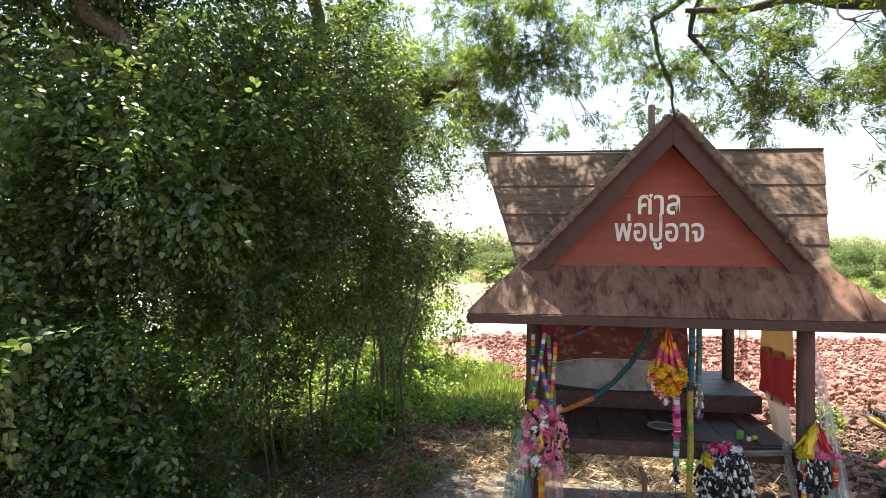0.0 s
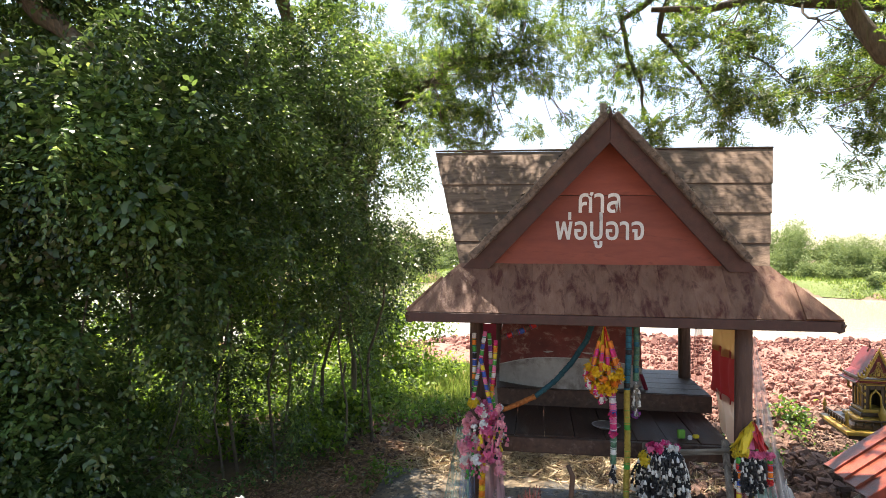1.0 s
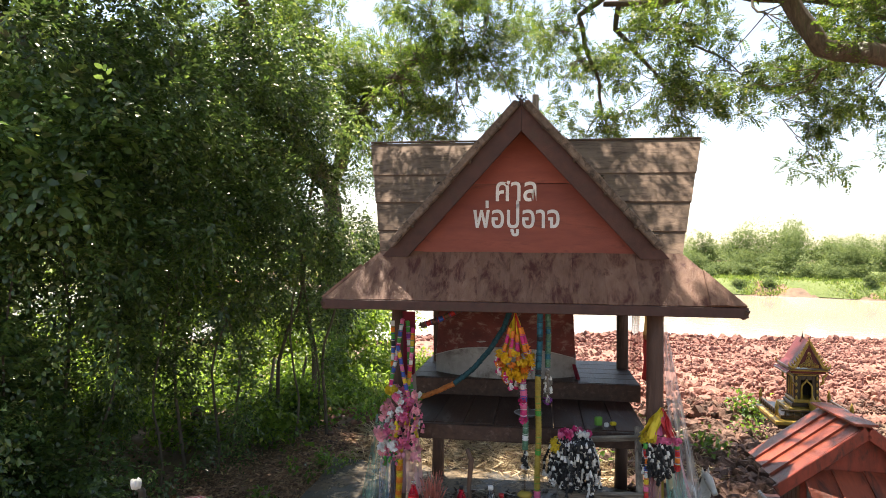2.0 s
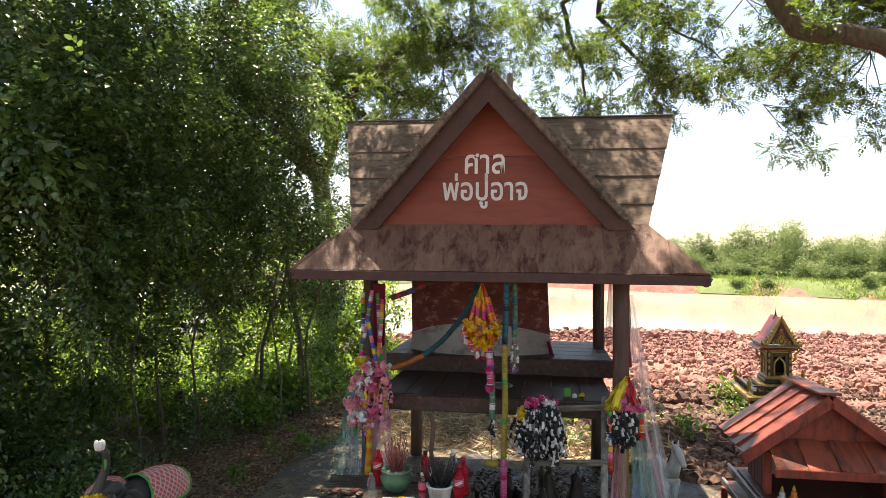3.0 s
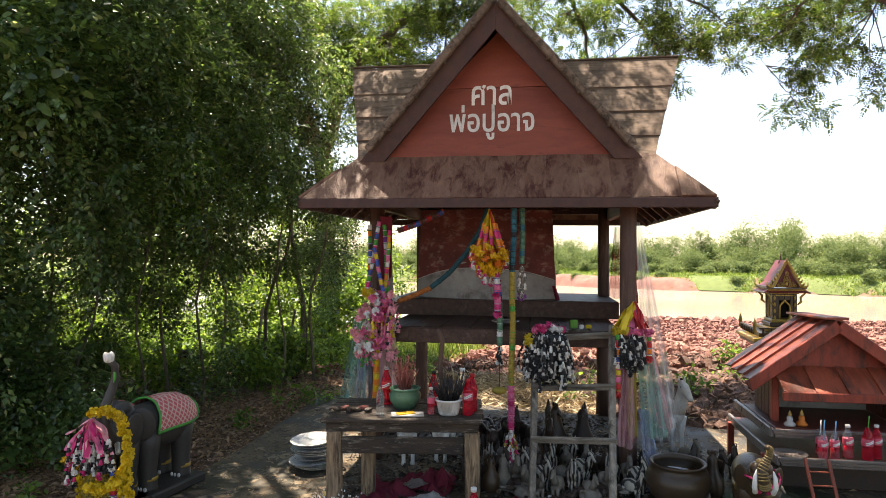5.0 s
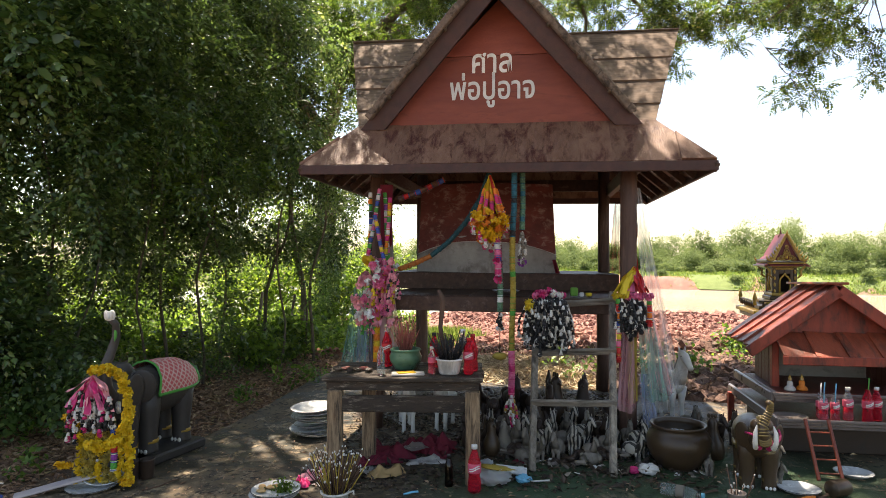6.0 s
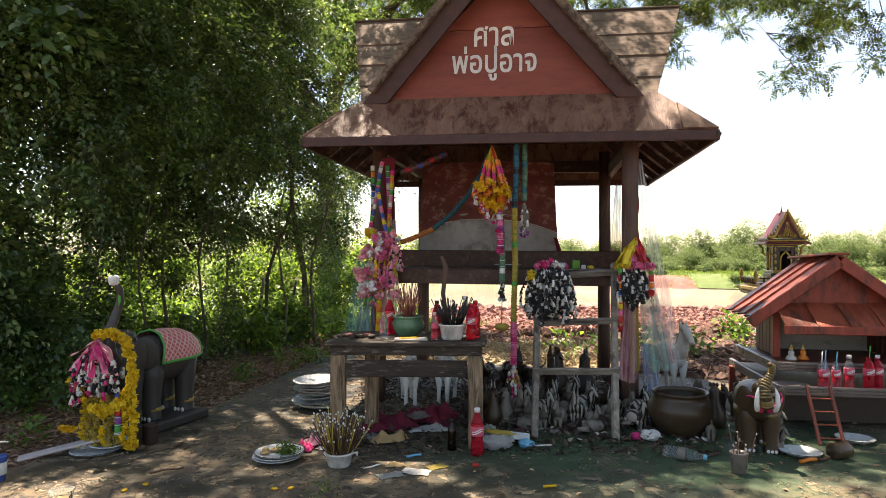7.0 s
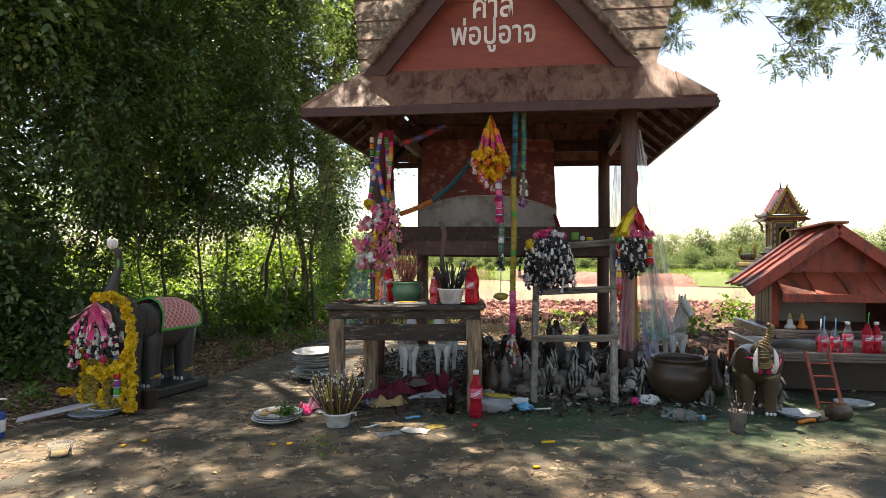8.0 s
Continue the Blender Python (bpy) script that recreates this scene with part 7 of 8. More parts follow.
b.sheet(lambda s, t: Vector(((s - 0.5) * (1.19 - 0.06 * t), bow(s) * (1 - 0.4 * t) - 0.012 + 0.006 * math.sin(s * 23) * (1 - t), hem(s) + (1.84 - hem(s)) * t)), 40, 10)
part("cloth", b, "faded_red", backing, "faded red cloth with a pale worn pattern")
b = Build().tube([((i / 20 - 0.5) * 1.2, bow(i / 20) - 0.018, hem(i / 20)) for i in range(21)], 0.004, 5)
part("cord", b, "paper", backing)
drape("dark_hem", "dark cloth strip on the sheet's edge", SHRINE, (0.38, 1.4, 1.2), (0.42, 1.33, 1.06), 0.03, 0.04, "cloth_red", 2, 0.01)

# wreath and garlands heaped on the elephant
g = thing("marigold_wreath", "yellow marigold wreath with pink ribbons heaped on the elephant", "garland", pose(-0.71, 3.36, 0.0), "garlands on the elephant")
b = Build()
for i in range(60):
    a = 2 * math.pi * i / 60
    if 200 < math.degrees(a) < 335:
        continue
    x, z = 0.15 * math.sin(a) + 0.03, 0.43 + 0.2 * math.cos(a)
    for k in range(3):
        q = random.Random(i * 3 + k)
        flower(b, (x + q.uniform(-0.014, 0.014), -0.06 - 0.05 * math.sin(a * 0.5) + q.uniform(-0.016, 0.016), z + q.uniform(-0.014, 0.014)), q.uniform(0.018, 0.026), 0)
for i in range(26):
    q = random.Random(900 + i)
    flower(b, (0.165 + q.uniform(-0.015, 0.015), -0.07 + q.uniform(-0.02, 0.02), 0.42 - i * 0.0145), q.uniform(0.02, 0.028), 0)
part("ring", b, "lemon", g)
for k in range(7):
    b = Build()
    for i in range(20):
        q = random.Random(1000 + i + 40 * k)
        flower(b, (-0.09 + 0.035 * k + q.uniform(-0.012, 0.012), -0.07 + q.uniform(-0.02, 0.02), 0.30 - i * 0.0135), q.uniform(0.014, 0.022), 0)
    part("old_strand", b, "old_yellow" if k % 3 else "lemon", g, "withered yellow strand", kind="stuff")
for i in range(28):
    q = random.Random(1200 + i)
    b = Build()
    ribbon(b, (-0.01, -0.09, 0.6), (q.uniform(-0.15, 0.1), -0.11 + q.uniform(-0.03, 0.03), q.uniform(0.4, 0.54)), 0.03, i % 3, 0.7, i)
    part("ribbon", b, "pink magenta rose", g)
b = Build()
for i in range(12):
    q = random.Random(1300 + i)
    tassel(b, (q.uniform(-0.16, 0.1), -0.1, q.uniform(0.45, 0.55)), q.uniform(0.12, 0.25), 0.03, [(0, 1, 0), (0, 1, 1), (1, 0, 4)][i % 3], 3, i)
for i in range(4):
    flower(b, (-0.15 + 0.02 * i, -0.1, 0.38 - 0.015 * i), 0.022, 5)
    flower(b, (0.15 + 0.012 * i, -0.09, 0.04), 0.024, 5)
    flower(b, (-0.19 + 0.02 * i, -0.1, 0.13), 0.022, 5)
part("bell_fringe", b, "white black blue green magenta marigold", g, kind="stuff")
b = Build()
strand(b, (0.1, -0.09, 0.32), (0.1, -0.09, 0.1), 0.016, (0, 1, 2, 3, 4, 1))
part("rope", b, "blue white red purple green", g)
# ---------------------------------------------------------------- furniture and offerings
table = thing("offering_table", "weathered wooden offering table with plank top", "table", pose(0.487, 3.36, 0.0, 0, 0, -2))
for i in range(4):
    part("top_plank", Build().box(-0.01 - (0.015, 0, 0.02, 0.008)[i], 0.84 + (0.01, 0.02, 0, 0.015)[i], 0.122 * i + 0.001, 0.122 * i + 0.119, 0.55, 0.575 + 0.002 * (i % 2), 0.005), "table_wood", table)
for x, y, mt in ((0.005, 0.01, "leg_wood"), (0.755, 0.0, "leg_wood"), (0.13, 0.4, "leg_wood"), (0.755, 0.41, "leg_wood"), (0.05, 0.03, "grey_wood")):
    w = 0.08 if x != 0.05 else 0.035
    part("leg", Build().box(x, x + w, y, y + w * 0.8, 0.0, 0.5 if x != 0.05 else 0.49, 0.006), mt, table)
part("frame_rail", Build().box(0.0, 0.83, 0.02, 0.05, 0.5, 0.549, 0.004), "table_wood", table)
part("frame_rail", Build().box(0.0, 0.83, 0.43, 0.46, 0.5, 0.549, 0.004), "table_wood", table)
part("apron", Build().box(0.085, 0.752, 0.012, 0.034, 0.385, 0.475, 0.005), "table_wood", table, "rain-streaked grey apron board")

ladder = thing("ladder", "grey weathered wooden ladder leaning on the platform", "ladder", pose(0, 0, 0))
LB, RB, LT, RT = Vector((1.63, 3.56, 0)), Vector((2.07, 3.47, 0)), Vector((1.75, 4.22, 0.95)), Vector((2.24, 4.14, 0.99))
part("rail", Build().bar(LB, LT, 0.038, 0.03, 0.004, (0.2, -0.9, 0.4)), "grey_wood", ladder)
part("rail", Build().bar(RB, RT, 0.038, 0.03, 0.004, (0.2, -0.9, 0.4)), "grey_wood", ladder)
for s in (0.36, 0.645, 0.945):
    a, c = LB.lerp(LT, s) + Vector((-0.02, -0.02, 0)), RB.lerp(RT, s) + Vector((0.02, -0.02, 0))
    part("rung", Build().bar(a, c, 0.022, 0.042, 0.004, (0.1, -0.5, 0.86)), "grey_rail", ladder)


def bottle(m, h, liquid, cap, label, fill=0.85, group="bottles", band=None, straw=None):
    """A soft-drink bottle: clear body, drink, label band, cap."""
    r = h * 0.14
    t = thing("bottle", label, "bottle", m, group)
    prof = [(r * 0.78, 0), (r * 0.95, h * 0.02), (r, h * 0.06), (r, h * 0.2), (r * 0.9, h * 0.3), (r * 0.86, h * 0.36), (r * 0.97, h * 0.44), (r, h * 0.52), (r, h * 0.6), (r * 0.88, h * 0.69), (r * 0.62, h * 0.79), (r * 0.42, h * 0.86), (r * 0.38, h * 0.89), (r * 0.46, h * 0.9), (r * 0.38, h * 0.915), (r * 0.38, h * 0.92)]
    part("body", Build().lathe(prof, 14), liquid if fill > 0.6 else "pet", t)
    if fill <= 0.6 and fill > 0:
        part("drink", Build().lathe([(r * 0.78, 0.004), (r * 0.93, h * 0.04), (r * 0.93, h * fill)], 12), liquid, t)
    if band:
        lb = part("label_band", Build().lathe([(r * 1.015, h * 0.42), (r * 1.03, h * 0.44), (r * 1.03, h * 0.6), (r * 1.015, h * 0.62)], 14), band, t)
        if h > 0.17:     # the white flourish across the label
            for dz in (0.0, 0.045):
                arc = [(r * 1.05 * math.sin(a), -r * 1.05 * math.cos(a), h * (0.5 + dz + 0.035 * math.sin(a * 2.2))) for a in [-0.9 + 0.2 * i for i in range(10)]]
                part("label_flourish", Build().tube(arc, [0.0015] + [0.0038 - 0.001 * (k % 2) for k in range(8)] + [0.0015], 5), "white", lb)
    if cap:
        part("cap", Build().lathe([(r * 0.47, h * 0.915), (r * 0.47, h), (r * 0.4, h * 1.003)], 10), cap, t)
    if straw:
        part("straw", Build().tube([(0, 0, h * 0.3), (r * 0.2, 0, h * 1.0), (r * 0.35, 0, h * 1.25)], 0.0035, 6), straw, t)
    return t


TOPZ = 0.578
bottle(pose(1.262, 3.43, TOPZ), 0.2, "red_drink", "red", "red soft-drink bottle on the offering table", 0.9, band="label_pink")
bottle(pose(1.235, 3.58, TOPZ), 0.23, "pet", "white", "clear plastic bottle with a white cap", 0.0)
bottle(pose(1.29, 3.52, TOPZ), 0.21, "red_drink", "red", "red soft-drink bottle at the table's edge", 0.9)
bottle(pose(1.06, 3.44, TOPZ), 0.15, "red_drink", "white", "small bottle of pink syrup", 0.5, band="label_pink")
bottle(pose(0.78, 3.43, TOPZ), 0.165, "pet", "", "small clear glass bottle without a cap", 0.0)
bottle(pose(0.79, 3.68, TOPZ), 0.22, "red_drink", "pet", "red soft-drink bottle behind the clear one", 0.9, band="red")
bottle(pose(1.07, 3.66, TOPZ), 0.2, "red_drink", "black", "dark red bottle behind the white pot", 0.9)
bottle(pose(1.287, 3.25, 0.0), 0.245, "red_drink", "white", "tall red soft-drink bottle standing on the slab", 0.88, band="label_pink")
bottle(pose(1.155, 3.33, 0.0), 0.17, "brown_glass", "black", "small dark brown bottle on the slab", 0.9)
single("plastic_disc", Build().lathe([(0.016, 0), (0.016, 0.012), (0.012, 0.014)], 12), "red", "round red plastic disc lying on the slab", "disc", pose(1.27, 3.07, 0.0))


def incense(pot, c, n, h, spread, mats, seed, r=0.0022):
    """Burnt-down incense sticks stuck in a pot, each leaning its own way."""
    q = random.Random(seed)
    for i in range(n):
        a, d = q.uniform(0, 6.28), q.random() ** 0.6
        p = Vector((c[0] + math.cos(a) * spread * 0.4 * d, c[1] + math.sin(a) * spread * 0.4 * d, c[2]))
        e = Vector((c[0] + math.cos(a) * spread * d, c[1] + math.sin(a) * spread * d, c[2] + h * q.uniform(0.42, 1.0))) + Vector((q.gauss(0, 0.018), q.gauss(0, 0.018), 0))
        b = Build().tube([p, p.lerp(e, 0.5) + Vector((q.gauss(0, 0.003), q.gauss(0, 0.003), 0)), e], [r, r, r], 5)
        b.use(1).tube([e, e + (e - p).normalized() * 0.008], [r * 1.6, r * 1.2], 5)
        part("incense_stick", b, mats, pot)


pot = thing("incense_pot", "green glazed incense pot on the offering table", "pot", pose(0.905, 3.6, TOPZ))
part("bowl", Build().lathe([(0.058, 0), (0.065, 0.012), (0.088, 0.045), (0.094, 0.075), (0.082, 0.098), (0.086, 0.106), (0.092, 0.112), (0.086, 0.118), (0.074, 0.112), (0.07, 0.1)], 24), "pot_green", pot)
part("ash", Build().lathe([(0.07, 0.098), (0.03, 0.108)], 16), "ash", pot)
incense(pot, (0, 0, 0.1), 55, 0.2, 0.085, "stick_red stick", 5)
pot = thing("incense_pot", "white plastic pot full of burnt black incense", "pot", pose(1.157, 3.45, TOPZ))
part("bowl", Build().lathe([(0.052, 0), (0.058, 0.01), (0.07, 0.075), (0.078, 0.078), (0.078, 0.086), (0.066, 0.086), (0.062, 0.07)], 20), "white", pot)
incense(pot, (0, 0, 0.06), 90, 0.17, 0.11, "black stick", 8, 0.0024)
b = Build()
b.tube([(-0.02, 0.02, 0.05), (-0.05, 0.05, 0.25), (-0.035, 0.06, 0.4), (-0.06, 0.07, 0.46)], [0.014, 0.013, 0.016, 0.012], 8)
part("giant_stick", b, "stick", pot, "thick charred incense stick")
pot = thing("incense_pot", "white cup of yellow incense sticks on the slab", "pot", pose(0.592, 3.08, 0.0))
part("bowl", Build().lathe([(0.05, 0), (0.055, 0.006), (0.066, 0.06), (0.075, 0.062), (0.076, 0.07), (0.064, 0.07), (0.06, 0.055)], 20), "white", pot)
part("handle", Build().tube([(0.07, 0, 0.06), (0.09, 0.0, 0.066), (0.088, 0, 0.05)], 0.006, 6), "white", pot)
incense(pot, (0, 0, 0.05), 40, 0.24, 0.15, "old_yellow white", 12, 0.0026)
incense(pot, (0, 0, 0.05), 95, 0.22, 0.14, "stick white", 13, 0.0026)
pot = thing("incense_pot", "grey plastic cup with a few sticks", "cup", pose(2.53, 2.98, 0.0))
part("cup", Build().lathe([(0.03, 0), (0.034, 0.004), (0.042, 0.095), (0.044, 0.1), (0.039, 0.1), (0.032, 0.02)], 16), "tray_grey", pot)
incense(pot, (0, 0, 0.02), 9, 0.2, 0.07, "stick paper", 21, 0.0025)


def dish(m, r, label, mat="enamel", rim="", category="plate", group="plates"):
    """An enamel plate with a turned rim."""
    t = thing("plate", label, category, m, group)
    part("dish", Build().lathe([(r * 0.6, 0), (r * 0.68, 0.004), (r * 0.95, 0.018), (r, 0.021), (r, 0.024), (r * 0.93, 0.022), (r * 0.64, 0.008)], 28), mat, t)
    if rim:
        part("rim", Build().tube([(r * math.cos(a * 0.2618), r * math.sin(a * 0.2618), 0.0235) for a in range(25)], 0.0017, 5), rim, t)
    return t


for i in range(3):
    dish(pose(0.262 + 0.006 * i, 3.17 - 0.004 * i, 0.013 * i), 0.125, "stacked white enamel plate on the slab", rim="black" if i == 2 else "")
d = thing("food_portion", "brown and green food served on a white plate", "food", pose(0.262, 3.17, 0.037))
b = Build()
for i in range(8):
    q = random.Random(i)
    b.ball((-0.03 + q.uniform(-0.05, 0.04), q.uniform(-0.04, 0.04), 0.008), (0.022, 0.02, 0.008), 7, 5, None, 0.4)
part("portion", b, "food_tan", d)
lv = clump((0.05, 0.0, 0.014), (0.055, 0.045, 0.01), 200, 0.024, 0.2, False, 0.2)
part("salad", soup("salad", lv, 4), "vine_leaf", d, kind="stuff")
for i in range(9):
    dish(pose(0.235 + 0.018 * math.sin(i * 2.1), 4.30 + 0.016 * math.cos(i * 1.7), 0.021 * i, 3 * math.sin(i), 3 * math.cos(i * 1.3)), (0.15, 0.145, 0.152, 0.14)[i % 4], "old white enamel plate in a leaning stack", rim="tray_grey", group="stack of plates")
dish(pose(-0.735, 3.3, 0.0, 3, 0, 0), 0.135, "white enamel plate under the garlands", rim="black")
dish(pose(-0.69, 3.33, 0.025, 5, 3, 0), 0.1, "small plate lying on a larger one", rim="")
dish(pose(2.98, 3.26, 0.0), 0.105, "white plate with dark rim by the little house", rim="black")
dish(pose(3.42, 3.5, 0.0), 0.1, "dull plate lying under the little house", rim="tray_grey")
single("grey_board", Build().box(-0.035, 0.035, 0, 0.45, 0, 0.012, 0.004), "board_grey", "grey sword-shaped board propped on a plate", "board", pose(-1.05, 3.14, 0.004, 9, 4, -62))
for x, y in ((-0.59, 3.42), (-0.52, 3.45)):
    c = thing("flower_cup", "dark weathered cup before the elephants", "cup", pose(x, y, 0.0), "cups before the elephants")
    part("cup", Build().lathe([(0.034, 0), (0.036, 0.006), (0.042, 0.1), (0.044, 0.105), (0.038, 0.105), (0.032, 0.05)], 16), "dark_clay", c)
tub = thing("plastic_tub", "clear plastic food tub on the slab", "tub", pose(-0.5, 2.6, 0.0))
part("tub", Build().lathe([(0.038, 0), (0.042, 0.004), (0.049, 0.05), (0.053, 0.051), (0.053, 0.054), (0.047, 0.052), (0.039, 0.007)], 20), "pet", tub)
part("remains", Build().lathe([(0.036, 0.006), (0.039, 0.016)], 16), "food_tan", tub)
can = thing("drink_box", "blue drink cup with a bent straw on the slab", "cup", pose(-0.957, 2.86, 0.0))
part("cup", Build().lathe([(0.03, 0), (0.034, 0.003), (0.04, 0.11), (0.042, 0.113), (0.036, 0.113)], 16), "blue", can)
part("band", Build().lathe([(0.0375, 0.03), (0.039, 0.032), (0.041, 0.085), (0.0405, 0.087)], 16), "enamel", can)
part("straw", Build().tube([(0.0, 0, 0.09), (0.0, 0, 0.17), (0.01, 0, 0.18), (0.05, 0, 0.18)], 0.004, 6), "white", can)

jar = thing("water_jar", "brown glazed clay water jar full of water", "jar", pose(2.5, 3.66, 0.0))
part("vessel", Build().lathe([(0.1, 0), (0.115, 0.01), (0.155, 0.06), (0.182, 0.12), (0.184, 0.16), (0.165, 0.205), (0.145, 0.222), (0.155, 0.235), (0.162, 0.245), (0.156, 0.252), (0.142, 0.246), (0.135, 0.225), (0.15, 0.2)], 32), "brown_clay", jar)
M["jar_water"] = clear("jar_water", (0.5, 0.5, 0.45), 0.02, 1.33)
part("water", Build().lathe([(0.14, 0.1), (0.15, 0.2), (0.148, 0.215)], 28), "jar_water", jar)


def crumpled(m, size, mat, label, category="rubbish", seed=0, name="plastic_bag"):
    """A crumpled bag or wrapper."""
    b = Build().ball((0, 0, 0), (1, 1, 1), 30, 20)
    q = Vector((seed * 3.3, seed * 1.7, 0))
    out = []
    for p in b.v:
        p = Vector(p)
        k = 1.1 + 0.35 * noise.noise(p * 1.9 + q) - 0.4 * abs(noise.noise(p * 3.7 + q)) + 0.3 * abs(noise.noise(p * 7.5 + q)) - 0.15
        out.append((p.x * size[0] * k, p.y * size[1] * k, max(0.002, size[2] * (0.9 + p.z * k))))
    b.v = out
    return single(name, b, mat, label, category, m)


crumpled(pose(1.40, 3.36, 0, 0, 0, 10), (0.1, 0.06, 0.045), "bag", "crumpled clear plastic bag on the slab", seed=1)
crumpled(pose(1.36, 3.48, 0), (0.05, 0.05, 0.05), "bag", "small clear plastic bag beside the ladder", seed=2)
crumpled(pose(1.41, 3.37, 0.075, 0, 4, -12), (0.1, 0.025, 0.012), "old_yellow", "yellow wrapper on a plastic bag", seed=3, name="wrapper")
crumpled(pose(1.56, 3.38, 0), (0.045, 0.03, 0.026), "blue_bag", "knotted light blue plastic bag", seed=4)
single("spoon", Build().tube([(0, 0, 0.012), (0.1, 0.005, 0.016)], 0.005, 6), "white", "white plastic spoon handle", "spoon", pose(1.6, 3.37, 0.0))
single("flat_tray", Build().box(-0.09, 0.09, -0.03, 0.03, 0.0, 0.016, 0.005), "enamel", "pale foam tray leaning on rubbish", "tray", pose(1.5, 3.48, 0.03, 20, 5, -8))


def scrap(m, w, l, h, mat, label, seed, category="rubbish", name="wrapper", n=14):
    """A crumpled sheet of paper, plastic or cloth with ragged edges."""
    b = Build()
    q = Vector((seed * 2.7, seed * 1.3, seed))

    def f(s, t):
        p = Vector((s * w * 18, t * l * 18, 0)) * (0.1 / max(w, l)) * 1.3
        e = 1 + 0.18 * noise.noise(Vector((s * 3, t * 3, seed)))
        z = h * (0.15 + 1.6 * abs(noise.noise(p * 1.1 + q)) + 0.7 * abs(noise.noise(p * 2.6 + q)))
        z *= min(1.0, 0.25 + 4 * min(s, t, 1 - s, 1 - t))
        return Vector(((s - 0.5) * w * e + 0.1 * w * noise.noise(p + q), (t - 0.5) * l * e + 0.1 * l * noise.noise(p * 1.3 - q), 0.003 + z))
    b.sheet(f, n, n)
    return single(name, b, mat, label, category, m)


scrap(pose(0.42, 3.44, 0, 0, 0, 30), 0.14, 0.1, 0.05, "rose", "pink and white wrapper on the slab", 5)
scrap(pose(0.41, 3.58, 0, 0, 0, -10), 0.16, 0.08, 0.035, "pale_clay", "pale plastic wrapper on the slab", 6)
scrap(pose(0.47, 3.36, 0, 0, 0, 60), 0.1, 0.06, 0.02, "paper", "crumpled paper on the slab", 8)
scrap(pose(0.37, 3.31, 0, 0, 0, 0), 0.08, 0.07, 0.05, "magenta", "small red bag beside the plates", 7)
scrap(pose(0.8, 3.5, 0, 0, 0, 20), 0.2, 0.13, 0.035, "food_tan", "brown paper bag under the table", 9)
scrap(pose(0.7, 3.56, 0, 0, 0, 50), 0.12, 0.1, 0.03, "bag", "clear plastic scrap under the table", 10)
scrap(pose(1.02, 3.72, 0, 0, 0, 10), 0.22, 0.12, 0.025, "paper", "grey crumpled newspaper under the table", 11)
scrap(pose(0.95, 3.82, 0.05, 0, 0, 40), 0.14, 0.1, 0.03, "tray_grey", "grey rag on the red cloth", 12)
scrap(pose(0.87, 3.07, 0, 0, 0, 5), 0.1, 0.05, 0.02, "food_tan", "brown biscuit wrapper on the slab", 13)
scrap(pose(0.86, 2.93, 0, 0, 0, 25), 0.12, 0.07, 0.012, "bag", "flat clear wrapper on the slab", 14)
scrap(pose(0.98, 2.98, 0, 0, 0, -15), 0.14, 0.08, 0.012, "paper", "dirty paper scrap on the slab", 15)
scrap(pose(1.08, 3.05, 0, 0, 0, 35), 0.1, 0.06, 0.01, "old_yellow", "faded yellow scrap on the slab", 16)
for i, (x, y, w, l, h, r) in enumerate(((0.8, 3.86, 0.34, 0.2, 0.07, -10), (1.02, 3.98, 0.36, 0.24, 0.09, 15), (0.74, 3.7, 0.26, 0.13, 0.05, 20), (1.08, 3.86, 0.2, 0.14, 0.05, -30))):
    scrap(pose(x, y, 0, 0, 0, r), w, l, h, "cloth_red", "dark red velvet cloth heaped under the offering table", 20 + i, "cloth", "crumpled_cloth", 34)
for i in range(9):
    q = random.Random(70 + i)
    scrap(pose(q.uniform(1.5, 2.45), q.uniform(3.58, 3.8), 0, 0, 0, q.uniform(0, 180)), q.uniform(0.05, 0.12), q.uniform(0.04, 0.08), 0.02, q.choice(("paper", "dark_clay", "cloth_red", "tray_grey", "bag")), "small dirty scrap among the figures", 60 + i)

wb = thing("water_bottle", "empty clear plastic bottle lying on the slab", "bottle", pose(2.25, 3.22, 0.033, 0, 0, -32) @ pose(0, 0, 0, 0, 90, 0))
part("body", Build().lathe([(0.026, 0), (0.031, 0.006), (0.031, 0.05), (0.028, 0.06), (0.031, 0.07), (0.031, 0.13), (0.026, 0.155), (0.013, 0.185), (0.012, 0.2)], 16), "pet", wb)
part("label_band", Build().lathe([(0.0315, 0.075), (0.0322, 0.077), (0.0322, 0.11), (0.0315, 0.112)], 16), "pale_clay", wb)
part("cap", Build().lathe([(0.014, 0.195), (0.014, 0.21), (0.012, 0.211)], 10), "blue_bag", wb)
for i, (x, y, L, r, mt, turn, lab) in enumerate(((0.72, 3.03, 0.09, 0.004, "white", 60, "white stick on the slab"), (0.92, 3.2, 0.08, 0.006, "blue_bag", 70, "pale blue plastic tube on the slab"), (1.56, 2.78, 0.06, 0.006, "marigold", 84, "yellow stick on the slab"),
                                               (2.42, 3.2, 0.14, 0.006, "stick", 70, "dark twig on the slab"), (3.02, 3.15, 0.15, 0.008, "stick", 60, "burnt stick on the slab"), (-0.3, 2.95, 0.16, 0.005, "stick", 65, "dry twig on the slab"), (-0.45, 3.25, 0.2, 0.004, "stick", 40, "dry twig on the slab"), (2.9, 3.12, 0.1, 0.01, "orange", 75, "orange stick on the slab"))):
    single("stick", Build().tube(bend((0, 0, r), (0, L, r + 0.004), 0, 0.03, 5, i), r, 6), mt, lab, "stick", pose(x, y, 0, 0, 0, -turn))
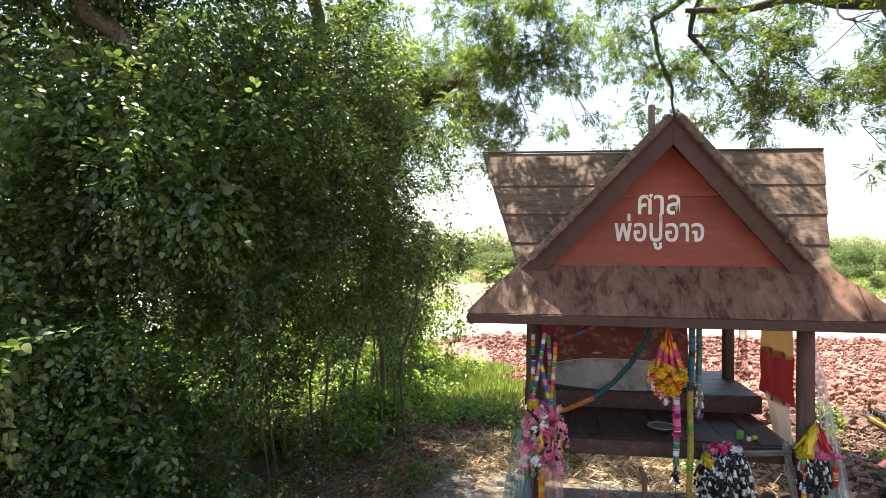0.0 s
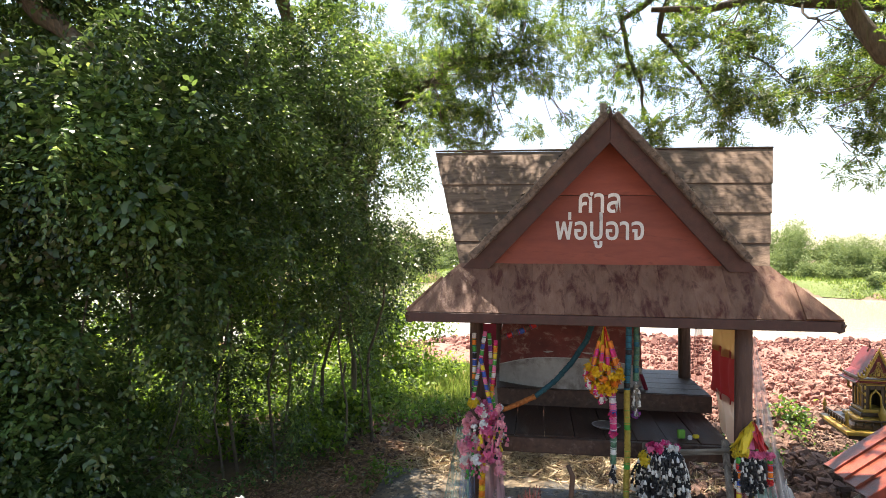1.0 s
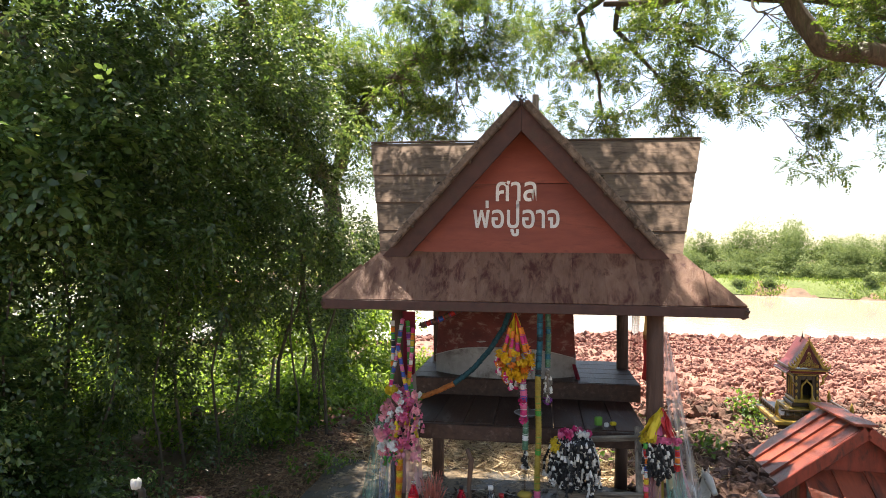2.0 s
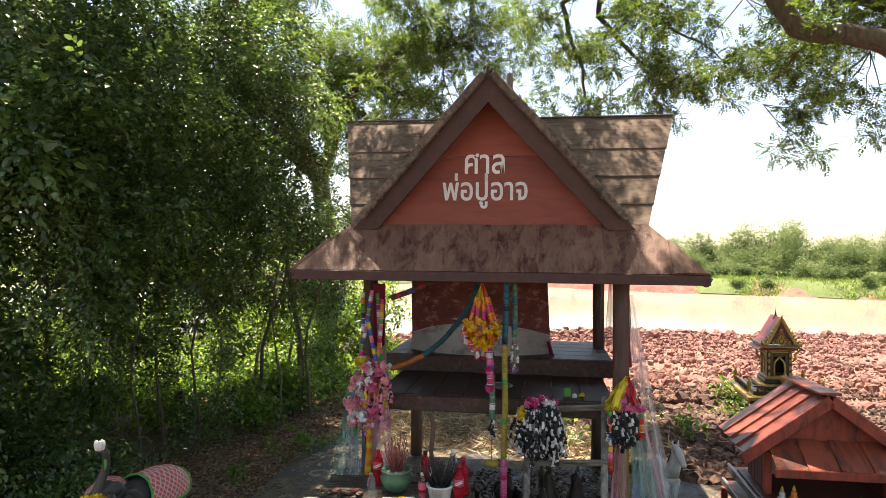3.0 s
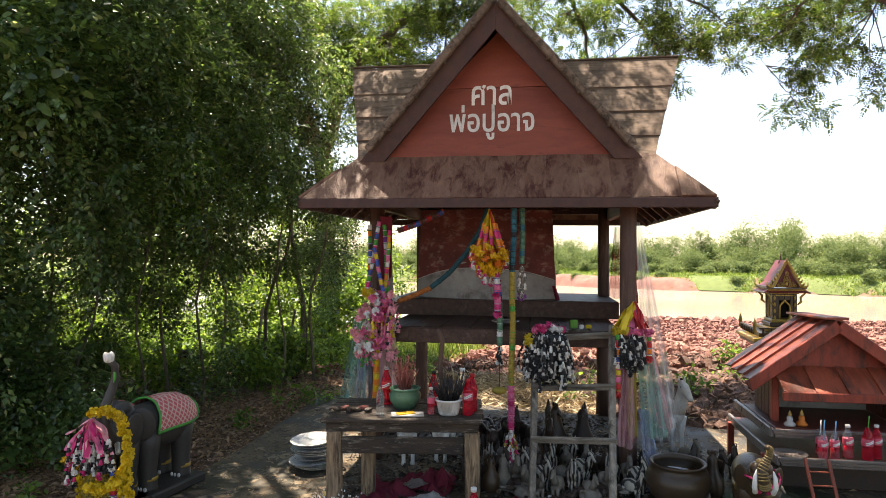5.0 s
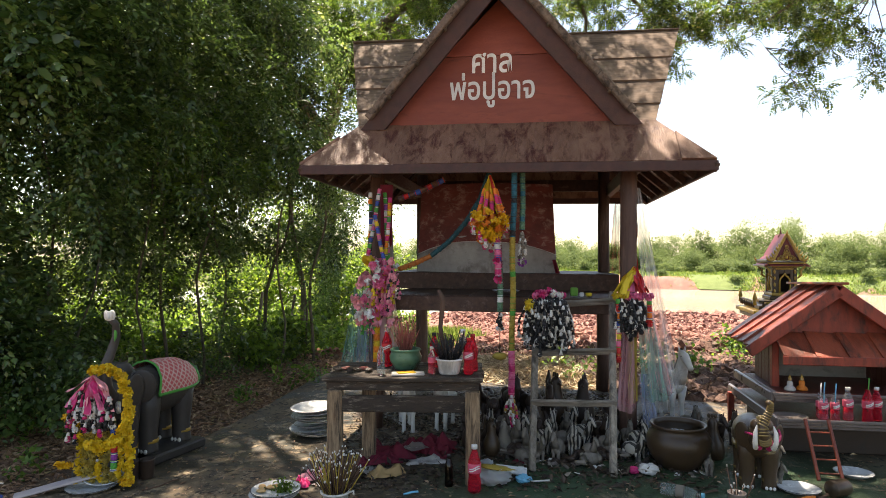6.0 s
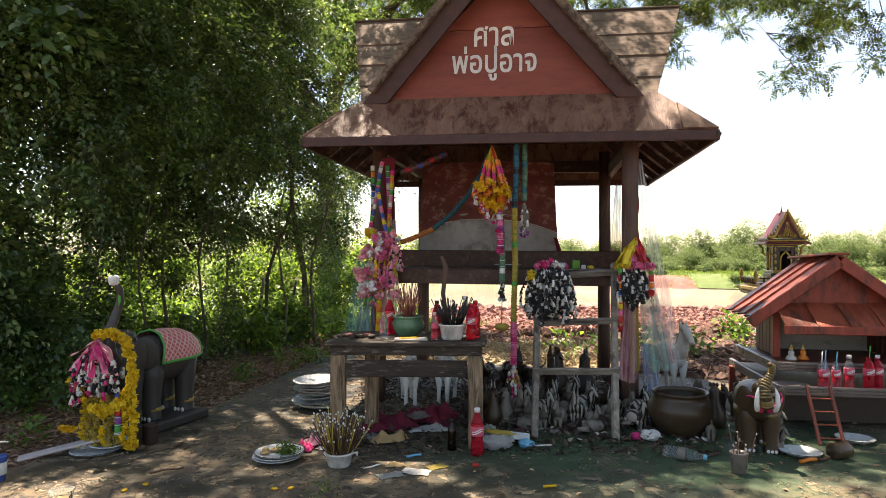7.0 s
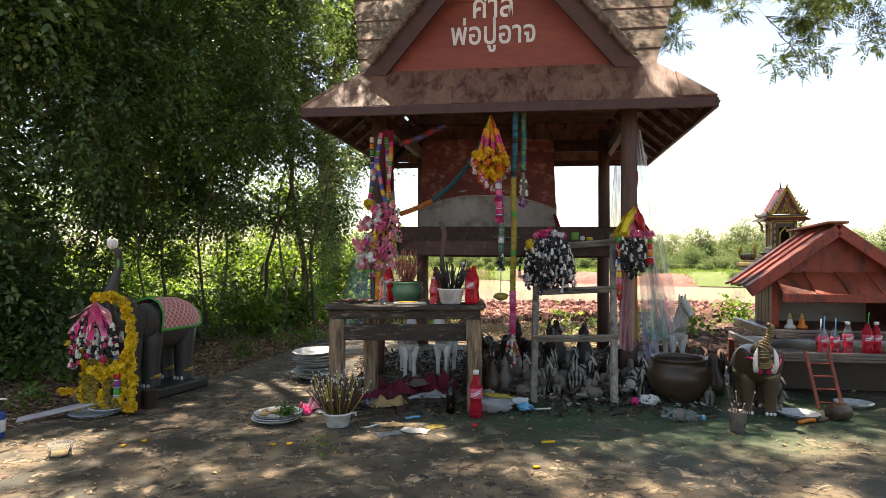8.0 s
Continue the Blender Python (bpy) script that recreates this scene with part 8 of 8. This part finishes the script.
single("tin_can", Build().lathe([(0.04, 0), (0.042, 0.003), (0.042, 0.1), (0.04, 0.103), (0.034, 0.1)], 18), "brown_clay", "rusty tin can lying on its side", "can", pose(3.1, 3.18, 0.042, 0, 90, 20))
for i in range(5):
    single("marigold_petals", Build().ball((0, 0, 0.006), (0.018, 0.012, 0.006), 7, 4, None, 0.5), "marigold", "fallen yellow marigold bloom on the slab", "flower", pose((0.36, 0.43, -0.3, -0.24, 1.49)[i], (2.75, 2.76, 2.73, 2.8, 2.45)[i], 0, 0, 0, i * 50), "fallen blooms")
crumpled(pose(2.28, 3.52, 0, 0, 0, 10), (0.06, 0.05, 0.03), "white", "tangle of white bells fallen by the jar", seed=31, name="fallen_garland")
crumpled(pose(2.2, 3.53, 0, 0, 0, 10), (0.03, 0.03, 0.02), "magenta", "fallen magenta bloom by the ladder", seed=32, name="fallen_bloom")
# on the platform: a tin plate and small packets
dish(SHRINE @ pose(0.02, 0.62, 0.955), 0.1, "tin plate on the shrine floor", "tray_grey", "enamel")
for u, v, sz, mt, lab in ((0.5, 0.45, (0.05, 0.03, 0.06), "food_green", "small green box on the shrine floor"), (0.6, 0.47, (0.04, 0.03, 0.025), "yellow", "small yellow packet on the shrine floor"), (0.55, 0.42, (0.03, 0.02, 0.03), "white", "small white figure on the shrine floor")):
    single("packet", Build().box(-sz[0] / 2, sz[0] / 2, -sz[1] / 2, sz[1] / 2, 0, sz[2], 0.006), mt, lab, "packet", SHRINE @ pose(u, v, 0.955, 0, 0, 20))
# small things on the table
single("offering_tray", Build().box(-0.09, 0.09, -0.04, 0.04, 0, 0.01, 0.003), "paper", "flat tray with papers on the offering table", "tray", pose(0.93, 3.42, TOPZ, 0, 0, 4))
single("yellow_fan", Build().box(-0.05, 0.05, -0.025, 0.025, 0, 0.004, 0.001), "marigold", "yellow paper slip on the tray", "paper", pose(0.92, 3.42, TOPZ + 0.011, 0, 0, 20))
for i in range(6):
    crumpled(pose(0.53 + 0.035 * i, 3.52 + 0.03 * math.sin(i * 2), TOPZ, 0, 0, i * 50), (0.03, 0.02, 0.012), ("brown_clay", "stick_red", "dark_clay")[i % 3], "withered offering on the table", "offering", 40 + i, "withered_fruit")

# ---------------------------------------------------------------- the little red house
house = thing("spirit_house", "small red wooden spirit house with plank roof on legs", "spirit house", pose(3.63, 3.98, 0.0, 0, 0, -9))
HW, RZ, EZ, YB = 0.53, 1.04, 0.64, 0.66
for su in (-1, 1):
    for i in range(4):     # wide boards, each lapped over the next
        y0, y1 = -0.02 + (YB + 0.02) * i / 4, -0.02 + (YB + 0.02) * (i + 1) / 4 + 0.012
        lap = 0.02
        pts = [(su * HW * (1 - 0.05 * i / 4), y0, EZ + lap), (su * HW * (1 - 0.05 * (i + 1) / 4), y1, EZ), (0, y1, RZ - 0.0075 * (i + 1)), (0, y0, RZ + lap - 0.0075 * i)]
        part("roof_plank", Build().slab(pts if su > 0 else pts[::-1], 0.014), "roof_red", house)
    part("barge_board", Build().bar((0, -0.03, RZ - 0.03), (su * (HW + 0.01), -0.03, EZ - 0.03), 0.022, 0.075, 0.004, (su * (RZ - EZ), 0, HW)), "house_red", house)
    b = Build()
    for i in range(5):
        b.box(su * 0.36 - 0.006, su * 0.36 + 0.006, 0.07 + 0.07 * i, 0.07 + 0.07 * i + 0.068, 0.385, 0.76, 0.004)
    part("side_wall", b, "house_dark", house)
    part("corner_post", Build().box(su * 0.36 - 0.022, su * 0.36 + 0.022, 0.02, 0.068, 0.3, 0.76, 0.005), "house_red", house)
    for y in (-0.22, 0.5):
        part("leg", Build().box(su * 0.5 - 0.02, su * 0.5 + 0.02, y, y + 0.04, 0.0, 0.24, 0.005), "house_red", house)
part("ridge_cap", Build().bar((-0.012, -0.045, RZ + 0.016), (-0.006, YB + 0.01, RZ - 0.012), 0.13, 0.016), "roof_red", house)
part("gable", Build().slab([(-0.45, 0.06, 0.7), (0.45, 0.06, 0.7), (0.0, 0.06, 1.0)], 0.012), "house_red", house)
part("back_wall", Build().box(-0.36, 0.36, 0.42, 0.44, 0.385, 0.76, 0.003), "ash", house)
for i in range(4):     # sloping porch boards, lapped like the roof
    u0 = -0.37 + 0.1875 * i
    part("porch_plank", Build().slab([(u0, -0.16, 0.613), (u0 + 0.195, -0.16, 0.601), (u0 + 0.195, 0.05, 0.731), (u0, 0.05, 0.743)], 0.012), "roof_red", house)
part("porch_fascia", Build().box(-0.38, 0.39, -0.175, -0.155, 0.555, 0.61, 0.004), "house_red", house)
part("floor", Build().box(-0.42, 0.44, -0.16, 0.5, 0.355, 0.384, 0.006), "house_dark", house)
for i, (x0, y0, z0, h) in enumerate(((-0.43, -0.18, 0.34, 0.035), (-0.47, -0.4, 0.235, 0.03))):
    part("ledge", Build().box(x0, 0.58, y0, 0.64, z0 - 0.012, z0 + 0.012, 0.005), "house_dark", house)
    for k in range(3):
        part("moulding", Build().box(x0 - 0.012 * k, 0.58 + 0.012 * k, y0 - 0.012 * k - 0.006, y0 - 0.012 * k + 0.01, z0 - 0.01 + 0.02 * k, z0 + 0.009 + 0.02 * k, 0.004), "tray_grey", house, "worn silvery moulding")
    part("side_moulding", Build().box(x0 - 0.03, x0 - 0.005, y0, 0.6, z0 - 0.01, z0 + 0.05, 0.006), "tray_grey", house, "worn silvery moulding")
part("base_block", Build().box(-0.4, 0.5, -0.1, 0.5, 0.0, 0.22, 0.01), "dark_clay", house, "dark block under the house")
lad = thing("toy_ladder", "little orange wooden ladder against the spirit house", "ladder", pose(3.2, 3.42, 0.0))
P = [Vector((-0.02, -0.0, 0.0)), Vector((0.1, -0.02, 0.0)), Vector((-0.01, 0.15, 0.3)), Vector((0.11, 0.13, 0.3))]
part("rail", Build().bar(P[0], P[2], 0.018, 0.014), "roof_red", lad)
part("rail", Build().bar(P[1], P[3], 0.018, 0.014), "roof_red", lad)
for s in (0.12, 0.34, 0.56, 0.78):
    part("rung", Build().bar(P[0].lerp(P[2], s), P[1].lerp(P[3], s), 0.01, 0.008), "roof_red", lad)
for i, (x, y, h, st) in enumerate(((3.36, 3.68, 0.19, "blue_bag"), (3.44, 3.7, 0.18, "blue_bag"), (3.53, 3.72, 0.2, ""), (3.4, 3.78, 0.17, "white"), (3.62, 3.68, 0.21, "green"), (3.7, 3.72, 0.2, ""))):
    bottle(pose(x, y, 0.249), h, "red_drink", "" if st else "white", "half-drunk red soft-drink bottle with a straw" if st else "red soft-drink bottle with a white cap", 0.45 if i < 4 else 0.85, "drinks at the little house", "label_pink", st)
dish(pose(3.2, 3.75, 0.25), 0.1, "tin plate on the spirit house ledge", "tray_grey")


def doll(m, robe, label):
    """A tiny seated figure in plain shapes."""
    b = Build().lathe([(0.03, 0), (0.034, 0.008), (0.028, 0.02), (0.016, 0.03), (0.018, 0.05), (0.012, 0.06)], 12)
    b.use(1).ball((0, 0, 0.07), 0.012, 8, 6)
    b.use(2).lathe([(0.011, 0.076), (0.006, 0.088), (0.001, 0.1)], 8)
    return single("figurine", b, robe + " food_tan gold", label, "figurine", m, "figurines")


doll(pose(3.3, 3.93, 0.386), "paper", "tiny pale seated figurine in the house")
doll(pose(3.38, 3.94, 0.386), "orange", "tiny orange seated figurine in the house")

# ---------------------------------------------------------------- the gilded spirit house on a pillar
gh = thing("gilded_spirit_house", "ornate dark and gold spirit house on a pillar", "spirit house", pose(3.975, 5.31, 0.125, 0, 0, -12) @ Matrix.Diagonal((0.8, 0.9, 0.9, 1)))
part("pillar", Build().lathe([(0.17, -0.24), (0.16, -0.02), (0.09, 0.05), (0.08, 0.5), (0.12, 0.6), (0.2, 0.66)], 16), "brown_clay", gh)
b = Build()
for i, (w, z) in enumerate(((0.34, 0.66), (0.37, 0.7), (0.3, 0.74), (0.2, 0.78), (0.15, 0.82))):
    b.use(i % 2).box(-w, w, -w, w * 0.8, z, z + 0.036, 0.006)
part("terrace", b, "brown_clay gold", gh)
for sx, sy in ((-1, -1), (1, -1), (-1, 0.75), (1, 0.75)):
    part("terrace_post", Build().lathe([(0.02, 0.78), (0.014, 0.82), (0.022, 0.84), (0.012, 0.88), (0.002, 0.91)], 8, (sx * 0.34, sy * 0.3, 0)), "gold", gh)
for sx in (-1, 1):
    b = Build()
    for k in range(8):
        b.lathe([(0.008, 0.76), (0.012, 0.785), (0.006, 0.81)], 6, (sx * 0.34, -0.26 + 0.065 * k, 0))
    b.box(sx * 0.34 - 0.01, sx * 0.34 + 0.01, -0.3, 0.22, 0.81, 0.825, 0.003)
    part("balustrade", b, "brown_clay", gh)
b = Build()
for k in range(8):
    b.lathe([(0.008, 0.76), (0.012, 0.785), (0.006, 0.81)], 6, (-0.26 + 0.075 * k, -0.3, 0))
b.box(-0.3, 0.3, -0.31, -0.29, 0.81, 0.825, 0.003)
part("balustrade", b, "brown_clay", gh)
for sx in (-1, 1):
    for sy in (-1, 1):
        part("column", Build().box(sx * 0.1 - 0.018, sx * 0.1 + 0.018, sy * 0.1 - 0.018, sy * 0.1 + 0.018, 0.856, 1.14, 0.005), "brown_clay", gh)
    part("wall", Build().box(sx * 0.1 - 0.008, sx * 0.1 + 0.008, -0.09, 0.09, 0.856, 1.12, 0.003), "brown_clay", gh)
    b = Build()
    for y in (-0.06, 0.0, 0.06):
        b.box(sx * 0.112 - 0.006, sx * 0.112 + 0.006, y - 0.008, y + 0.008, 0.9, 1.06, 0.002)
    part("wall_trim", b, "gold", gh)
part("wall", Build().box(-0.1, 0.1, 0.09, 0.1, 0.856, 1.12, 0.003), "dark_clay", gh)
b = Build()
for sx in (-1, 1):
    b.box(sx * 0.074 - 0.022, sx * 0.074 + 0.022, -0.112, -0.1, 0.856, 1.12, 0.004)
    b.box(sx * 0.026 - 0.026, sx * 0.026 + 0.026, -0.11, -0.1, 1.06, 1.12, 0.003)
part("front_wall", b, "brown_clay", gh)
b = Build()
arch = [(-0.05, 0.86), (-0.05, 0.98), (-0.045, 1.01), (-0.03, 1.03), (-0.012, 1.045), (0, 1.065), (0.012, 1.045), (0.03, 1.03), (0.045, 1.01), (0.05, 0.98), (0.05, 0.86)]
b.tube([(x, -0.118, z) for x, z in arch], 0.009, 7)
for sx in (-1, 1):
    for z in (0.9, 0.96, 1.02, 1.08):
        b.ball((sx * 0.098, -0.118, z), (0.012, 0.006, 0.02), 7, 5)
part("doorway", b, "gold", gh, "gilded pointed doorway")
b = Build()
b.use(0).box(-0.165, 0.165, -0.165, 0.16, 1.13, 1.15, 0.006)
b.use(1).box(-0.18, 0.18, -0.18, 0.175, 1.152, 1.166, 0.004)
b.use(2).box(-0.19, 0.19, -0.19, 0.185, 1.168, 1.178, 0.003)
part("eave", b, "gold_red gold tray_grey", gh)
roof = Build()
for sx in (-1, 1):
    for lo, hi, z0, z1 in ((0.185, 0.11, 1.18, 1.24), (0.118, 0.006, 1.236, 1.43)):
        pts = [(sx * lo, -0.175, z0), (sx * lo, 0.17, z0), (sx * hi, 0.14, z1), (sx * hi, -0.15, z1)]
        roof.slab(pts if sx > 0 else pts[::-1], 0.012)
part("roof", roof, "gold_red", gh)
for sx in (-1, 1):     # silvery verge lines and the shallow lower eave that stands out at the sides
    pts = [(sx * 0.215, -0.185, 1.14), (sx * 0.215, 0.18, 1.14), (sx * 0.17, 0.17, 1.165), (sx * 0.17, -0.175, 1.165)]
    lower = part("lower_eave", Build().slab(pts if sx > 0 else pts[::-1], 0.012), "gold_red", gh)
    part("eave_edge", Build().bar((sx * 0.216, -0.19, 1.135), (sx * 0.216, 0.185, 1.135), 0.012, 0.016), "tray_grey", lower, "worn silver edge")
    part("roof_edge", Build().bar((sx * 0.187, -0.18, 1.184), (sx * 0.187, 0.175, 1.184), 0.012, 0.02), "tray_grey", gh, "worn silver edge")
    for y in (-0.13, 0.13):     # curled brackets under the eave
        part("bracket", Build().tube([(sx * 0.115, y, 1.02), (sx * 0.15, y, 1.05), (sx * 0.145, y, 1.09), (sx * 0.19, y, 1.13)], [0.006, 0.014, 0.012, 0.008], 7), "gold", gh)
part("lower_base", Build().box(-0.13, 0.13, -0.14, 0.13, 0.855, 0.885, 0.006), "gold", gh)
part("step_gate", Build().lathe([(0.03, 0.78), (0.022, 0.82), (0.04, 0.86), (0.026, 0.9), (0.01, 0.93), (0.002, 0.96)], 9, (0.02, -0.21, 0)), "gold", gh)
part("pediment", Build().slab([(-0.115, -0.165, 1.185), (0.115, -0.165, 1.185), (0.0, -0.15, 1.4)], 0.015), "gold_red", gh)
b = Build()
for x, z, r in ((0, 1.215, 0.03), (-0.045, 1.21, 0.02), (0.045, 1.21, 0.02), (0, 1.27, 0.022), (-0.02, 1.245, 0.014), (0.02, 1.245, 0.014), (0, 1.31, 0.014), (-0.075, 1.2, 0.013), (0.075, 1.2, 0.013)):
    b.ball((x, -0.176, z), (r * 0.5, 0.006, r * 0.6), 8, 5, None, 0.4)
    b.tube([(x + r * 1.1 * math.cos(k * 0.7), -0.178, z + r * 1.1 * math.sin(k * 0.7)) for k in range(10)], 0.0035, 5)
part("pediment_relief", b, "gold", gh, kind="stuff")
b = Build()
for sx in (-1, 1):
    b.bar((sx * 0.006, -0.182, 1.42), (sx * 0.13, -0.19, 1.19), 0.016, 0.026, 0.004)
    for k in range(7):
        s = k / 7
        b.tube([(sx * (0.14 * (1 - s) + 0.008), -0.185, 1.2 + 0.19 * s), (sx * (0.155 * (1 - s) + 0.014), -0.188, 1.215 + 0.19 * s + 0.016)], [0.013, 0.003], 6)
    b.tube([(sx * 0.13, -0.188, 1.195), (sx * 0.16, -0.19, 1.185), (sx * 0.19, -0.192, 1.2), (sx * 0.195, -0.192, 1.235)], [0.014, 0.014, 0.01, 0.002], 7)
    b.tube([(sx * 0.185, 0.17, 1.18), (sx * 0.2, 0.18, 1.195), (sx * 0.205, 0.182, 1.22)], [0.012, 0.008, 0.002], 6)
b.tube([(0, -0.185, 1.41), (0, -0.19, 1.44), (0, -0.2, 1.46)], [0.014, 0.008, 0.002], 7)
part("finial_trim", b, "gold", gh, kind="stuff")
for z, w in ((0.87, 0.118), (1.1, 0.118), (1.12, 0.13)):
    part("gold_band", Build().box(-w, w, -w, w, z, z + 0.012, 0.003), "gold", gh)
part("spire", Build().lathe([(0.03, 1.4), (0.026, 1.415), (0.014, 1.43), (0.01, 1.445), (0.004, 1.47), (0.001, 1.5)], 10, (0, 0, 0)), "house_dark", gh)
